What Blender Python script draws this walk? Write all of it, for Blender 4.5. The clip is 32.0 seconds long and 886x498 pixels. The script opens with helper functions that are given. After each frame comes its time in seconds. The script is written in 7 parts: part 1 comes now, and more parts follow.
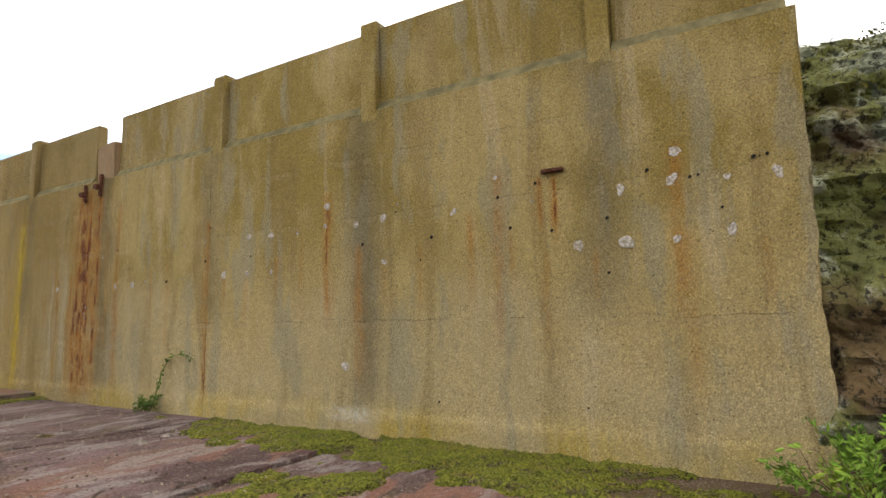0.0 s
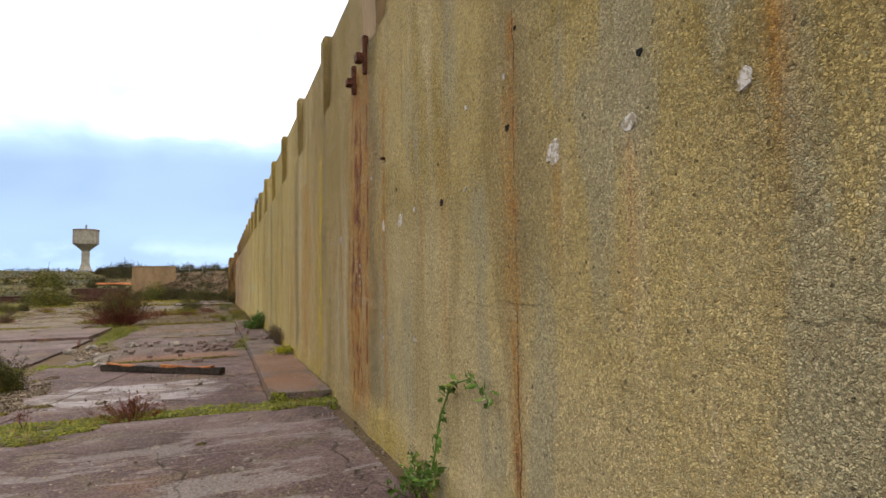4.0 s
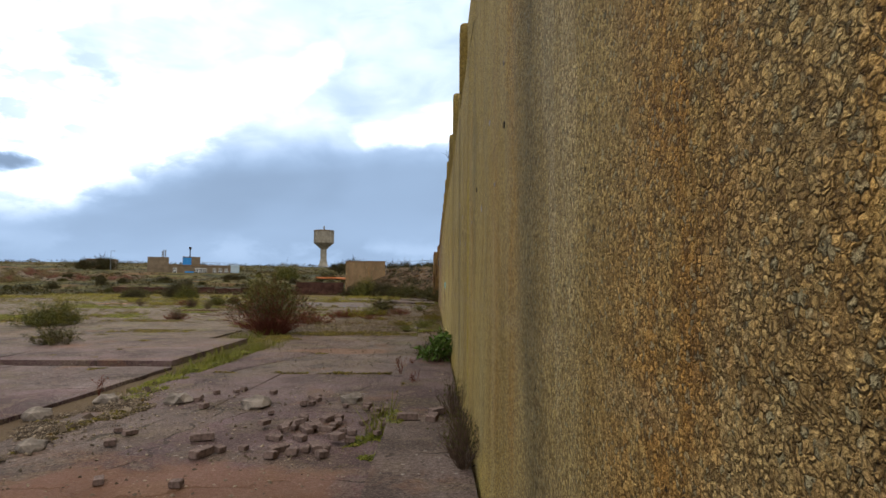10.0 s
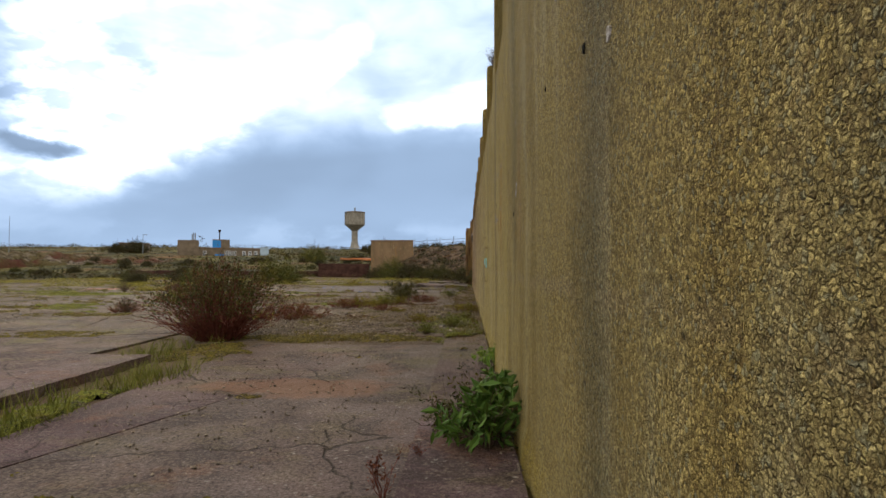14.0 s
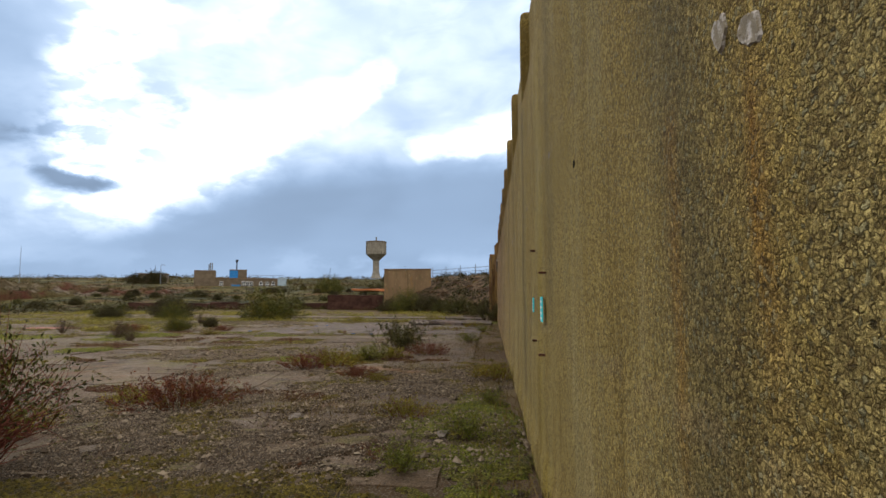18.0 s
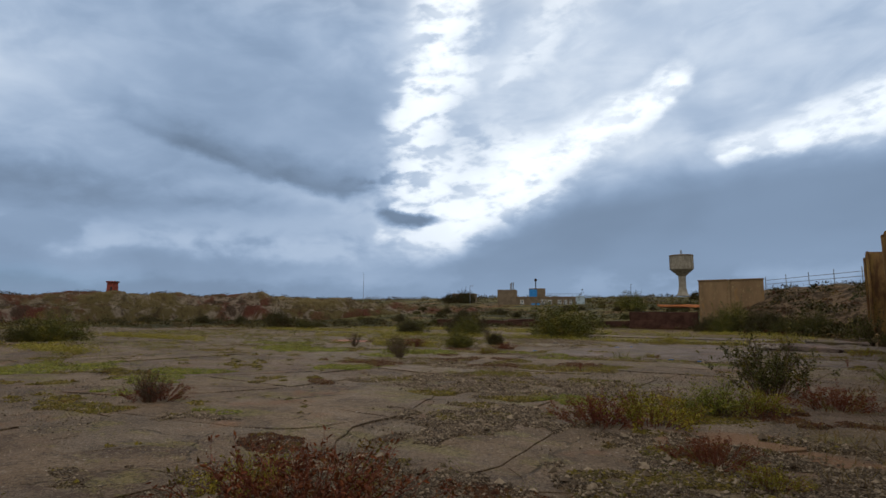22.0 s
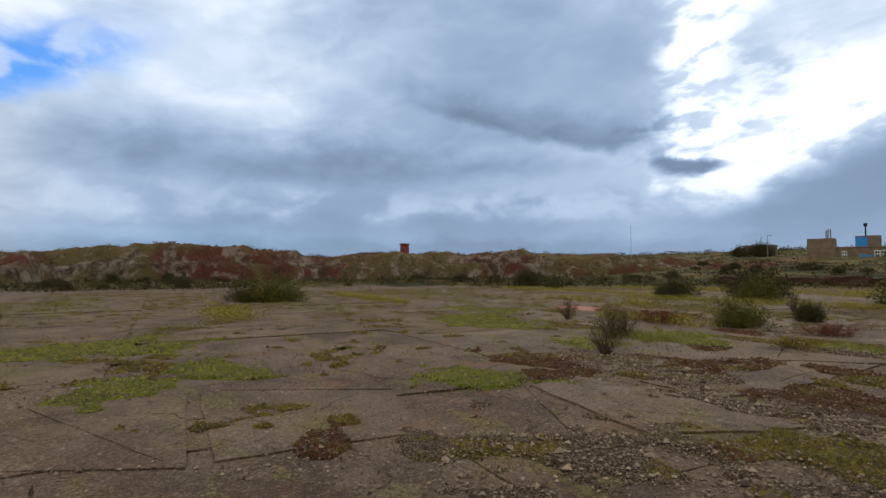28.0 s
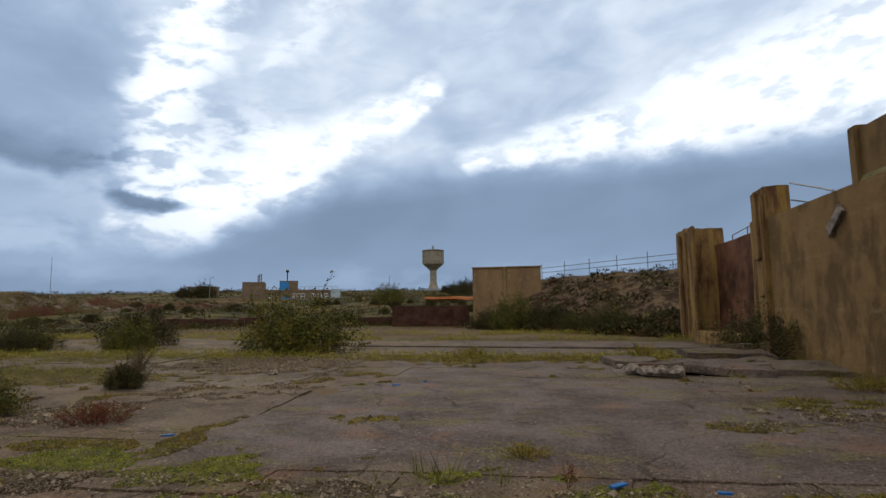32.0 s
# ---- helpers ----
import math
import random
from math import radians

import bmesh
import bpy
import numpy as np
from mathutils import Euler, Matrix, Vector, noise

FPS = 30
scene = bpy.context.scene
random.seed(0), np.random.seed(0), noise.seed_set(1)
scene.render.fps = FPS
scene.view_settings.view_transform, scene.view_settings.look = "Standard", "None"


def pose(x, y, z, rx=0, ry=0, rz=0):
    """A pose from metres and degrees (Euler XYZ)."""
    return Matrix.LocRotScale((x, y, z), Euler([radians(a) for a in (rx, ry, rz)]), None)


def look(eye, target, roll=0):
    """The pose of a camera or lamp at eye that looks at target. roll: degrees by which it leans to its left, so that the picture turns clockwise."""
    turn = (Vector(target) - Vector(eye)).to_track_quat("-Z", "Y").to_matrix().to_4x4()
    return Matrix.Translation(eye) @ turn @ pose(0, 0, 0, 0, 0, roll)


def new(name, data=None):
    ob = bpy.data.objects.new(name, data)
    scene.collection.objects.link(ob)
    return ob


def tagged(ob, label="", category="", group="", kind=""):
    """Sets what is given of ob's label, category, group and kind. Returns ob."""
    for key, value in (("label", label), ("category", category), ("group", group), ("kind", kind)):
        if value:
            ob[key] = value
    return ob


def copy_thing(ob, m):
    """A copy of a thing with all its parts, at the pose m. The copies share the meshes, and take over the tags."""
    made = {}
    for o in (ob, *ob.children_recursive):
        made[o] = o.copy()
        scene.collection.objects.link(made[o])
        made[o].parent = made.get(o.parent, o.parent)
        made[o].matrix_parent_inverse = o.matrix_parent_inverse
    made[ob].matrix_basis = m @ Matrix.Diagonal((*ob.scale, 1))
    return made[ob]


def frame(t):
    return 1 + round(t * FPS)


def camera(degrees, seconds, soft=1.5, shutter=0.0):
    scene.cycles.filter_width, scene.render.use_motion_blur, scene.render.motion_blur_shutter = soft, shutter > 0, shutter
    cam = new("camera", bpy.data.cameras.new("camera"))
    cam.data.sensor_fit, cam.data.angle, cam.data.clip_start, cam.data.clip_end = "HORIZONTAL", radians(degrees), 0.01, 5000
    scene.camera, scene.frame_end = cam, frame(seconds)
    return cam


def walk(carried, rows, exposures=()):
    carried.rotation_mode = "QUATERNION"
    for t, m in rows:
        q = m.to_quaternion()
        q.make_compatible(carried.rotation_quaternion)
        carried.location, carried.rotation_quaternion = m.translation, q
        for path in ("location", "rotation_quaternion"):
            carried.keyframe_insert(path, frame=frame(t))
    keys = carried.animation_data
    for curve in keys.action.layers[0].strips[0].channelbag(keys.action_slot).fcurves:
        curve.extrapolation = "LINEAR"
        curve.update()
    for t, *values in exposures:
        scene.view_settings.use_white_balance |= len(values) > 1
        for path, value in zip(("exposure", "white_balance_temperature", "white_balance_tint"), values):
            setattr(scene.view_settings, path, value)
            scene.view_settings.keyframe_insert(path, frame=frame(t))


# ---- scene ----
cam = camera(77.5, 32.0)
# seconds, x, y, z, turn to the left, tilt up, lean
PATH = [
    (0, -5.566, -5.247, 1.418, -59.79, 7.07, -1.09),
    (0.5, -4.742, -5.003, 1.414, -61.37, 6.17, -0.89),
    (1, -4.008, -4.652, 1.410, -61.11, 5.94, -0.48),
    (1.5, -3.364, -4.140, 1.433, -56.23, 5.77, -0.39),
    (2, -2.788, -3.540, 1.445, -44.93, 5.66, -0.42),
    (2.5, -2.294, -2.820, 1.429, -36.93, 5.97, -0.06),
    (3, -1.932, -2.029, 1.414, -29.57, 6.52, -0.41),
    (3.5, -1.671, -1.148, 1.517, -24.87, 4.47, -0.73),
    (5.5, -1.013, 2.026, 1.460, -14.22, 3.87, 0.41),
    (6, -0.920, 2.870, 1.465, -10.05, 4.13, 0.51),
    (6.5, -0.816, 3.695, 1.460, -8.30, 4.23, 0.36),
    (7, -0.728, 4.499, 1.447, -6.64, 4.24, 0.51),
    (7.5, -0.629, 5.289, 1.434, -5.79, 4.08, 0.38),
    (8, -0.556, 6.096, 1.444, -4.55, 3.91, 0.57),
    (8.5, -0.496, 6.934, 1.458, -3.44, 3.92, 0.48),
    (9, -0.463, 7.713, 1.502, -1.96, 3.99, 0.59),
    (9.5, -0.386, 8.442, 1.515, -1.36, 3.76, 0.50),
    (10, -0.348, 9.217, 1.525, -0.80, 3.73, 0.56),
    (10.5, -0.332, 10.024, 1.519, -0.65, 3.93, 0.58),
    (11, -0.361, 10.845, 1.511, -0.03, 4.10, 0.46),
    (11.5, -0.398, 11.623, 1.480, 0.11, 4.27, 0.48),
    (12, -0.439, 12.392, 1.469, 0.84, 4.29, 0.41),
    (12.5, -0.427, 13.158, 1.447, 1.42, 3.88, 0.08),
    (13, -0.445, 13.913, 1.450, 1.62, 3.17, 0.05),
    (13.5, -0.426, 14.643, 1.421, 2.11, 2.38, 0.08),
    (15.5, -0.375, 18.008, 1.561, 2.94, 1.14, 0.03),
    (16, -0.404, 18.807, 1.537, 2.98, 1.33, -0.04),
    (16.5, -0.448, 19.615, 1.529, 3.23, 1.39, 0.20),
    (17, -0.452, 20.444, 1.564, 3.50, 1.59, 0.01),
    (17.5, -0.445, 21.268, 1.603, 4.13, 2.74, 0.10),
    (18, -0.438, 22.051, 1.622, 4.92, 4.86, -0.01),
    (18.5, -0.508, 22.826, 1.662, 10.95, 6.76, 0.05),
    (19, -0.546, 23.596, 1.627, 23.54, 8.23, 0.00),
    (19.5, -0.648, 24.382, 1.570, 33.01, 8.10, -0.03),
    (20, -0.810, 25.116, 1.514, 34.53, 7.06, -0.03),
    (20.5, -1.102, 25.740, 1.442, 34.82, 5.88, 0.23),
    (21, -1.451, 26.305, 1.403, 34.86, 5.90, 0.35),
    (21.5, -1.801, 26.848, 1.381, 35.30, 6.58, 0.37),
    (22, -2.089, 27.397, 1.354, 35.21, 6.82, 0.17),
    (22.5, -2.318, 27.951, 1.340, 34.80, 6.36, 0.01),
    (23, -2.459, 28.503, 1.326, 34.76, 5.16, -0.12),
    (23.5, -2.613, 29.059, 1.316, 34.82, 4.35, -0.24),
    (24, -2.794, 29.606, 1.319, 35.49, 3.47, 0.01),
    (24.5, -3.029, 30.209, 1.364, 39.00, 2.61, -0.03),
    (25, -3.297, 30.709, 1.395, 47.67, 1.66, 0.02),
    (25.5, -3.571, 31.191, 1.425, 51.67, 1.35, 0.20),
    (27.5, -5.643, 33.344, 1.424, 71.38, 1.74, -0.25),
    (28, -6.031, 34.065, 1.432, 62.95, 2.37, -0.27),
    (28.5, -6.287, 34.826, 1.434, 49.76, 3.13, -0.40),
    (29, -6.479, 35.582, 1.456, 36.35, 3.84, -0.71),
    (29.5, -6.616, 36.314, 1.433, 25.31, 5.67, -0.54),
    (30, -6.718, 37.083, 1.409, 19.30, 5.94, -0.67),
    (30.5, -6.766, 37.835, 1.410, 14.45, 5.68, -0.62),
    (31, -6.781, 38.606, 1.429, 12.02, 5.80, -0.68),
    (31.5, -6.753, 39.378, 1.455, 11.21, 6.13, -0.77),
    (32, -6.744, 40.147, 1.526, 10.35, 6.08, -0.76),
]
walk(cam, [(t, pose(x, y, z, 90 + up, 0, turn) @ pose(0, 0, 0, 0, 0, lean)) for t, x, y, z, turn, up, lean in PATH],
     exposures=[(0, 1.1), (1.0, 1.45), (3.0, 1.28), (3.5, 1.22), (6, 0.7), (13, 0.5), (16.5, 0.6), (18, 0.42), (19, -0.05), (20, -0.2), (23, -0.22), (25, 0.06), (27.5, 0.03), (29, -0.04), (30, -0.14), (32, -0.1)])


# ---- node helpers ----
class Nodes:
    """A short way to wire a node tree."""

    def __init__(self, tree):
        self.t = tree

    def add(self, kind, _out=0, op="", clamp=False, layer="", **values):
        n = self.t.nodes.new(kind)
        if op:
            n.operation = op
        if clamp:
            n.use_clamp = True
        if layer:
            n.attribute_name = layer
        for key, v in values.items():
            self.put(n, key[2:].replace("_", " "), v)
        return n.outputs[_out]

    def put(self, node, key, v):
        sock = node.inputs[int(key)] if key.isdigit() else node.inputs[key]
        if isinstance(v, bpy.types.NodeSocket):
            self.t.links.new(v, sock)
        else:
            sock.default_value = v

    def math(self, op, a, b=0.0, c=0.0, clamp=False):
        return self.add("ShaderNodeMath", op=op, clamp=clamp, i_0=a, i_1=b, i_2=c)

    def mix(self, f, a, b, how="MIX"):
        n = self.t.nodes.new("ShaderNodeMix")
        n.data_type, n.blend_type = "RGBA", how
        for i, v in ((0, f), (6, a), (7, b)):
            if isinstance(v, bpy.types.NodeSocket):
                self.t.links.new(v, n.inputs[i])
            else:
                n.inputs[i].default_value = (*v, 1.0)[:4] if isinstance(v, tuple) else v
        return n.outputs[2]

    def noise(self, vec, scale, detail=4.0, rough=0.55, bend=0.0):
        return self.add("ShaderNodeTexNoise", i_Vector=vec, i_Scale=scale, i_Detail=detail, i_Roughness=rough, i_Distortion=bend)

    def cells(self, vec, scale, out=0, feature="F1", rnd=1.0):
        n = self.t.nodes.new("ShaderNodeTexVoronoi")
        n.feature = feature
        self.put(n, "Vector", vec), self.put(n, "Scale", scale), self.put(n, "Randomness", rnd)
        return n.outputs[out]

    def step(self, v, lo, hi, a=0.0, b=1.0):
        n = self.t.nodes.new("ShaderNodeMapRange")
        n.interpolation_type = "SMOOTHSTEP"
        for i, x in enumerate((v, lo, hi, a, b)):
            self.put(n, str(i), x)
        return n.outputs[0]

    def scaled(self, vec, s):
        return self.add("ShaderNodeVectorMath", op="MULTIPLY", i_0=vec, i_1=s)

    def attr(self, name):
        return self.add("ShaderNodeAttribute", 2, layer=name)

    def where(self):
        return self.add("ShaderNodeNewGeometry", 0)

    def own(self):
        return self.add("ShaderNodeTexCoord", 3)

    def bump(self, h, strength, distance, under=None):
        n = self.t.nodes.new("ShaderNodeBump")
        self.put(n, "Height", h), self.put(n, "Strength", strength), self.put(n, "Distance", distance)
        if under is not None:
            self.put(n, "Normal", under)
        return n.outputs[0]


def surface(name, make):
    """A material; make(n) returns colour, roughness, normal and optional extras for the Principled BSDF."""
    m = bpy.data.materials.new(name)
    m.use_nodes = True
    n = Nodes(m.node_tree)
    b = m.node_tree.nodes["Principled BSDF"]
    col, rough, nor, *more = make(n)
    n.put(b, "Base Color", (*col, 1.0) if isinstance(col, tuple) else col)
    n.put(b, "Roughness", rough)
    if nor is not None:
        n.put(b, "Normal", nor)
    n.put(b, "Specular IOR Level", 0.08)
    for key, v in (more[0] if more else {}).items():
        n.put(b, key, v)
    return m


# ---- world: broken cloud over a pale sky ----
SUN_AZ, SUN_EL = 32.0, 27.0   # degrees left of +y, above the horizon


def make_world():
    w = bpy.data.worlds.new("overcast_sky")
    scene.world = w
    w.use_nodes = True
    n = Nodes(w.node_tree)
    bg = w.node_tree.nodes["Background"]
    sky = n.t.nodes.new("ShaderNodeTexSky")
    sky.sky_type, sky.sun_disc = "NISHITA", False
    sky.sun_elevation, sky.sun_rotation = radians(SUN_EL), radians(-SUN_AZ)
    d = n.add("ShaderNodeTexCoord", 0)
    sep = n.t.nodes.new("ShaderNodeSeparateXYZ")
    n.put(sep, "0", d)
    x, y, z = sep.outputs
    el = n.math("MULTIPLY", n.math("ARCSINE", z), 57.2958)
    az = n.math("MULTIPLY", n.math("ARCTAN2", n.math("MULTIPLY", x, -1.0), y), 57.2958)
    ang = n.t.nodes.new("ShaderNodeCombineXYZ")
    n.put(ang, "0", n.math("MULTIPLY", az, 0.085)), n.put(ang, "1", n.math("MULTIPLY", el, 0.15)), n.put(ang, "2", 0.4)
    ang = ang.outputs[0]
    w2 = n.noise(ang, 2.0, 5.0, 0.5, 0.2)
    w3 = n.noise(ang, 0.85, 3.0, 0.42, 0.3)
    w4 = n.math("SUBTRACT", n.noise(ang, 6.5, 5.0, 0.6), 0.5)
    # cloudlets drawn out along the streaks, which climb towards the north
    slant = n.t.nodes.new("ShaderNodeCombineXYZ")
    n.put(slant, "0", n.math("ADD", n.math("MULTIPLY", az, 0.075), n.math("MULTIPLY", el, -0.10)))
    n.put(slant, "1", n.math("ADD", n.math("MULTIPLY", el, 0.20), n.math("MULTIPLY", az, 0.06))), n.put(slant, "2", 3.7)
    fleece = n.noise(slant.outputs[0], 3.0, 4.0, 0.5, 0.25)
    wisps = n.noise(slant.outputs[0], 1.3, 5.0, 0.5, 0.8)
    # ragged edges: the angles are shifted by noise before the large cloud shapes are laid out
    ra = n.math("ADD", az, n.math("ADD", n.math("MULTIPLY", n.math("SUBTRACT", w3, 0.5), 4.0), n.math("MULTIPLY", n.math("SUBTRACT", w2, 0.5), 5.0)))
    re = n.math("ADD", el, n.math("ADD", n.math("MULTIPLY", n.math("SUBTRACT", w2, 0.5), 2.4), n.math("MULTIPLY", w4, 1.2)))

    def blob(a, e, wa, we, turn, soft=0.5):
        c, s = math.cos(radians(turn)), math.sin(radians(turn))
        da, de = n.math("SUBTRACT", ra, a), n.math("SUBTRACT", re, e)
        u = n.math("DIVIDE", n.math("ADD", n.math("MULTIPLY", da, c), n.math("MULTIPLY", de, s)), wa)
        v = n.math("DIVIDE", n.math("SUBTRACT", n.math("MULTIPLY", de, c), n.math("MULTIPLY", da, s)), we)
        r = n.math("SQRT", n.math("ADD", n.math("MULTIPLY", u, u), n.math("MULTIPLY", v, v)))
        return n.step(r, 1.0 + soft, 1.0 - soft)

    def streak(a0, e0, a1, e1, wide0, wide1):
        """A band from one bearing and height to another, its half width given at both ends."""
        da, de = a1 - a0, e1 - e0
        pa, pe = n.math("SUBTRACT", ra, a0), n.math("SUBTRACT", re, e0)
        k = n.math("DIVIDE", n.math("ADD", n.math("MULTIPLY", pa, da), n.math("MULTIPLY", pe, de)), da * da + de * de, clamp=True)
        qa, qe = n.math("SUBTRACT", pa, n.math("MULTIPLY", k, da)), n.math("SUBTRACT", pe, n.math("MULTIPLY", k, de))
        r = n.math("SQRT", n.math("ADD", n.math("MULTIPLY", qa, qa), n.math("MULTIPLY", qe, qe)))
        return n.step(n.math("DIVIDE", r, n.math("ADD", wide0, n.math("MULTIPLY", k, wide1 - wide0))), 2.0, 0.15)

    def line(v, *points):
        """A broken line through (v, value) points."""
        out = points[0][1]
        for (a, b), (c, d) in zip(points, points[1:]):
            m = n.t.nodes.new("ShaderNodeMapRange")
            for i, q in enumerate((v, a, c, 0.0, d - b)):
                n.put(m, str(i), q)
            out = n.math("ADD", out, m.outputs[0])
        return out

    value = n.step(w3, 0.34, 0.68, 0.59, 0.73)
    value = n.math("ADD", value, n.step(w2, 0.30, 0.70, -0.04, 0.05))
    value = n.math("ADD", value, n.step(wisps, 0.38, 0.66, -0.03, 0.05))
    value = n.math("ADD", value, n.step(el, 26.0, 60.0, 0.0, 0.5))
    value = n.math("ADD", value, n.math("MULTIPLY", n.step(az, 62.0, 78.0, 0.0, 0.16), n.step(el, 13.0, 17.0)))
    value = n.math("ADD", value, n.math("MULTIPLY", n.step(az, 46.0, 34.0, 0.0, 0.15), n.step(el, 12.0, 16.0)))
    # cloud to the south and west, mostly unseen, made brighter to light the wall
    value = n.math("ADD", value, n.math("MAXIMUM", n.step(az, 92.0, 125.0, 0.0, 0.45), n.step(az, -35.0, -70.0, 0.0, 0.45)))

    def toward(f, level, amount=1.0):
        nonlocal value
        k = n.math("MULTIPLY", f, amount)
        value = n.math("ADD", n.math("MULTIPLY", value, n.math("SUBTRACT", 1.0, k)), n.math("MULTIPLY", k, level))

    # a grey veil with a dark, clear-cut underside
    toward(blob(55, 20, 14, 6.0, 8, 0.9), 0.53, 0.6)
    under = n.math("SUBTRACT", re, line(ra, (36.0, 13.0), (46.0, 11.9), (54.0, 13.4), (62.0, 15.6), (70.0, 18.0)))
    belly = n.math("MULTIPLY", n.step(under, -0.5, 0.7), n.step(under, 4.6, 0.6))
    belly = n.math("MULTIPLY", belly, n.math("MULTIPLY", n.step(ra, 37.0, 42.0), n.step(ra, 68.0, 60.0)))
    toward(belly, n.step(w2, 0.3, 0.7, 0.28, 0.38), 0.85)
    # bands lying low in the west
    toward(blob(76, 10.6, 20, 1.9, 2, 0.8), n.step(w2, 0.35, 0.65, 0.33, 0.42), 0.8)
    toward(blob(49, 8.9, 14, 1.1, -1, 0.9), 0.70, 0.75)
    toward(blob(62, 6.8, 30, 1.2, 0, 0.8), n.step(w2, 0.4, 0.6, 0.5, 0.72), 0.75)
    toward(blob(68, 4.6, 34, 1.0, 0, 0.8), 0.42, 0.6)
    toward(blob(64, 1.6, 46, 1.7, 0, 0.7), 0.30, 0.7)
    # torn bright cloud and its streaks
    torn = n.step(n.math("ADD", fleece, n.math("MULTIPLY", w4, 0.35)), 0.36, 0.60, 0.18, 1.0)
    thin = n.step(n.math("ADD", fleece, n.math("MULTIPLY", w4, 0.5)), 0.34, 0.58, 0.35, 1.0)
    toward(n.math("MULTIPLY", blob(32.5, 13.0, 8.5, 5.6, -14, 0.7), torn), 1.15, 0.85)
    toward(n.math("MULTIPLY", streak(33.5, 34.0, 37.6, 20.5, 3.4, 2.4), torn), 1.35, 0.95)
    toward(n.math("MULTIPLY", streak(28.6, 24.0, 21.0, 31.5, 1.6, 2.2), torn), 1.1, 0.8)
    toward(n.math("MULTIPLY", streak(37.5, 19.0, 36.4, 11.0, 2.2, 2.6), torn), 1.25, 0.85)
    toward(n.math("MULTIPLY", streak(34.0, 9.3, 26.5, 14.6, 1.9, 2.3), thin), 1.3, 0.9)
    toward(n.math("MULTIPLY", streak(26.5, 14.6, 11.5, 22.0, 2.2, 1.1), thin), 1.4, 0.95)
    toward(n.math("MULTIPLY", streak(7.5, 15.0, -13.0, 18.0, 0.8, 2.6), thin), 1.3, 0.9)
    toward(n.math("MULTIPLY", streak(-13.0, 18.0, -32.0, 20.5, 2.6, 4.5), thin), 1.5, 0.95)
    toward(n.math("MULTIPLY", streak(42.0, 8.6, 35.0, 8.4, 0.8, 1.2), thin), 1.1, 0.8)
    # the long dark bank low in the north
    calm = n.math("ADD", el, n.math("MULTIPLY", n.math("SUBTRACT", w2, 0.5), 1.6))
    low = n.math("ADD", line(az, (-30.0, 14.2), (9.0, 13.9), (21.0, 12.6), (31.0, 8.0), (42.0, 3.0)), n.math("MULTIPLY", n.math("SUBTRACT", w3, 0.5), 1.5))
    toward(n.step(n.math("SUBTRACT", calm, low), 1.6, -2.6), n.math("ADD", n.step(el, 2.0, 9.0, 0.48, 0.41), n.step(w3, 0.35, 0.65, -0.02, 0.03)), 0.95)
    toward(n.math("MULTIPLY", blob(4, 3.6, 34, 1.0, 0, 0.9), n.step(w2, 0.42, 0.6)), 0.62, 0.7)
    toward(blob(38.6, 10.0, 2.9, 0.75, 2, 0.5), 0.30, 0.9)
    tint = n.mix(n.step(value, 0.45, 1.15), (0.545, 0.76, 1.10), (0.89, 0.973, 1.075))
    tint = n.mix(n.step(el, 27.0, 50.0), tint, (1.03, 0.98, 0.90))
    tint = n.mix(n.math("MAXIMUM", n.step(az, 92.0, 125.0, 0.0, 0.8), n.step(az, -35.0, -70.0, 0.0, 0.8)), tint, (1.02, 0.98, 0.92))
    cloud = n.mix(1.0, tint, n.scaled(n.add("ShaderNodeCombineXYZ", i_0=value, i_1=value, i_2=value), (10.0, 10.0, 10.0)), "MULTIPLY")
    gap = n.math("MULTIPLY", n.math("MULTIPLY", blob(103, 16.5, 10.5, 2.6, -22, 0.6), n.step(w2, 0.36, 0.52, 0.45, 1.0)), 0.95)
    gap = n.math("MAXIMUM", gap, n.math("MULTIPLY", blob(96, 3.0, 26, 1.6, 0), 0.06))
    blue = n.mix(1.0, sky.outputs[0], (0.45, 1.15, 2.1), "MULTIPLY")
    n.put(bg, "Color", n.mix(gap, cloud, blue))
    n.put(bg, "Strength", 0.1)


make_world()
sun = new("sun", bpy.data.lights.new("sun", "SUN"))
sun.data.energy, sun.data.angle, sun.data.color = 0.75, radians(24), (1.0, 0.92, 0.80)
sa, se = radians(SUN_AZ), radians(SUN_EL)
sun.matrix_world = look((0, 0, 0), (math.sin(sa) * math.cos(se), -math.cos(sa) * math.cos(se), -math.sin(se)))


# ---- mesh helpers ----
def mesh(name, verts, faces, material, smooth=False, layers=None):
    me = bpy.data.meshes.new(name)
    me.from_pydata([tuple(map(float, v)) for v in verts], [], [tuple(map(int, f)) for f in faces])
    for key, values in (layers or {}).items():
        me.attributes.new(key, "FLOAT", "POINT").data.foreach_set("value", np.asarray(values, np.float32))
    if smooth:
        me.polygons.foreach_set("use_smooth", [True] * len(me.polygons))
    if material:
        me.materials.append(material)
    me.update()
    return me


def finish(bm, name, material, smooth=False):
    me = bpy.data.meshes.new(name)
    bm.to_mesh(me)
    bm.free()
    me.materials.append(material)
    if smooth:
        me.polygons.foreach_set("use_smooth", [True] * len(me.polygons))
    return me


def part(name, me, parent=None, label="", place=None):
    ob = new(name, me)
    if parent is not None:
        ob.parent = parent
    if place is not None:
        ob.matrix_basis = place
    if label:
        ob["label"] = label
    return ob


def thing(name, label, category, group="", kind="", place=None, me=None):
    ob = new(name, me)
    if place is not None:
        ob.matrix_basis = place
    return tagged(ob, label, category, group, kind)


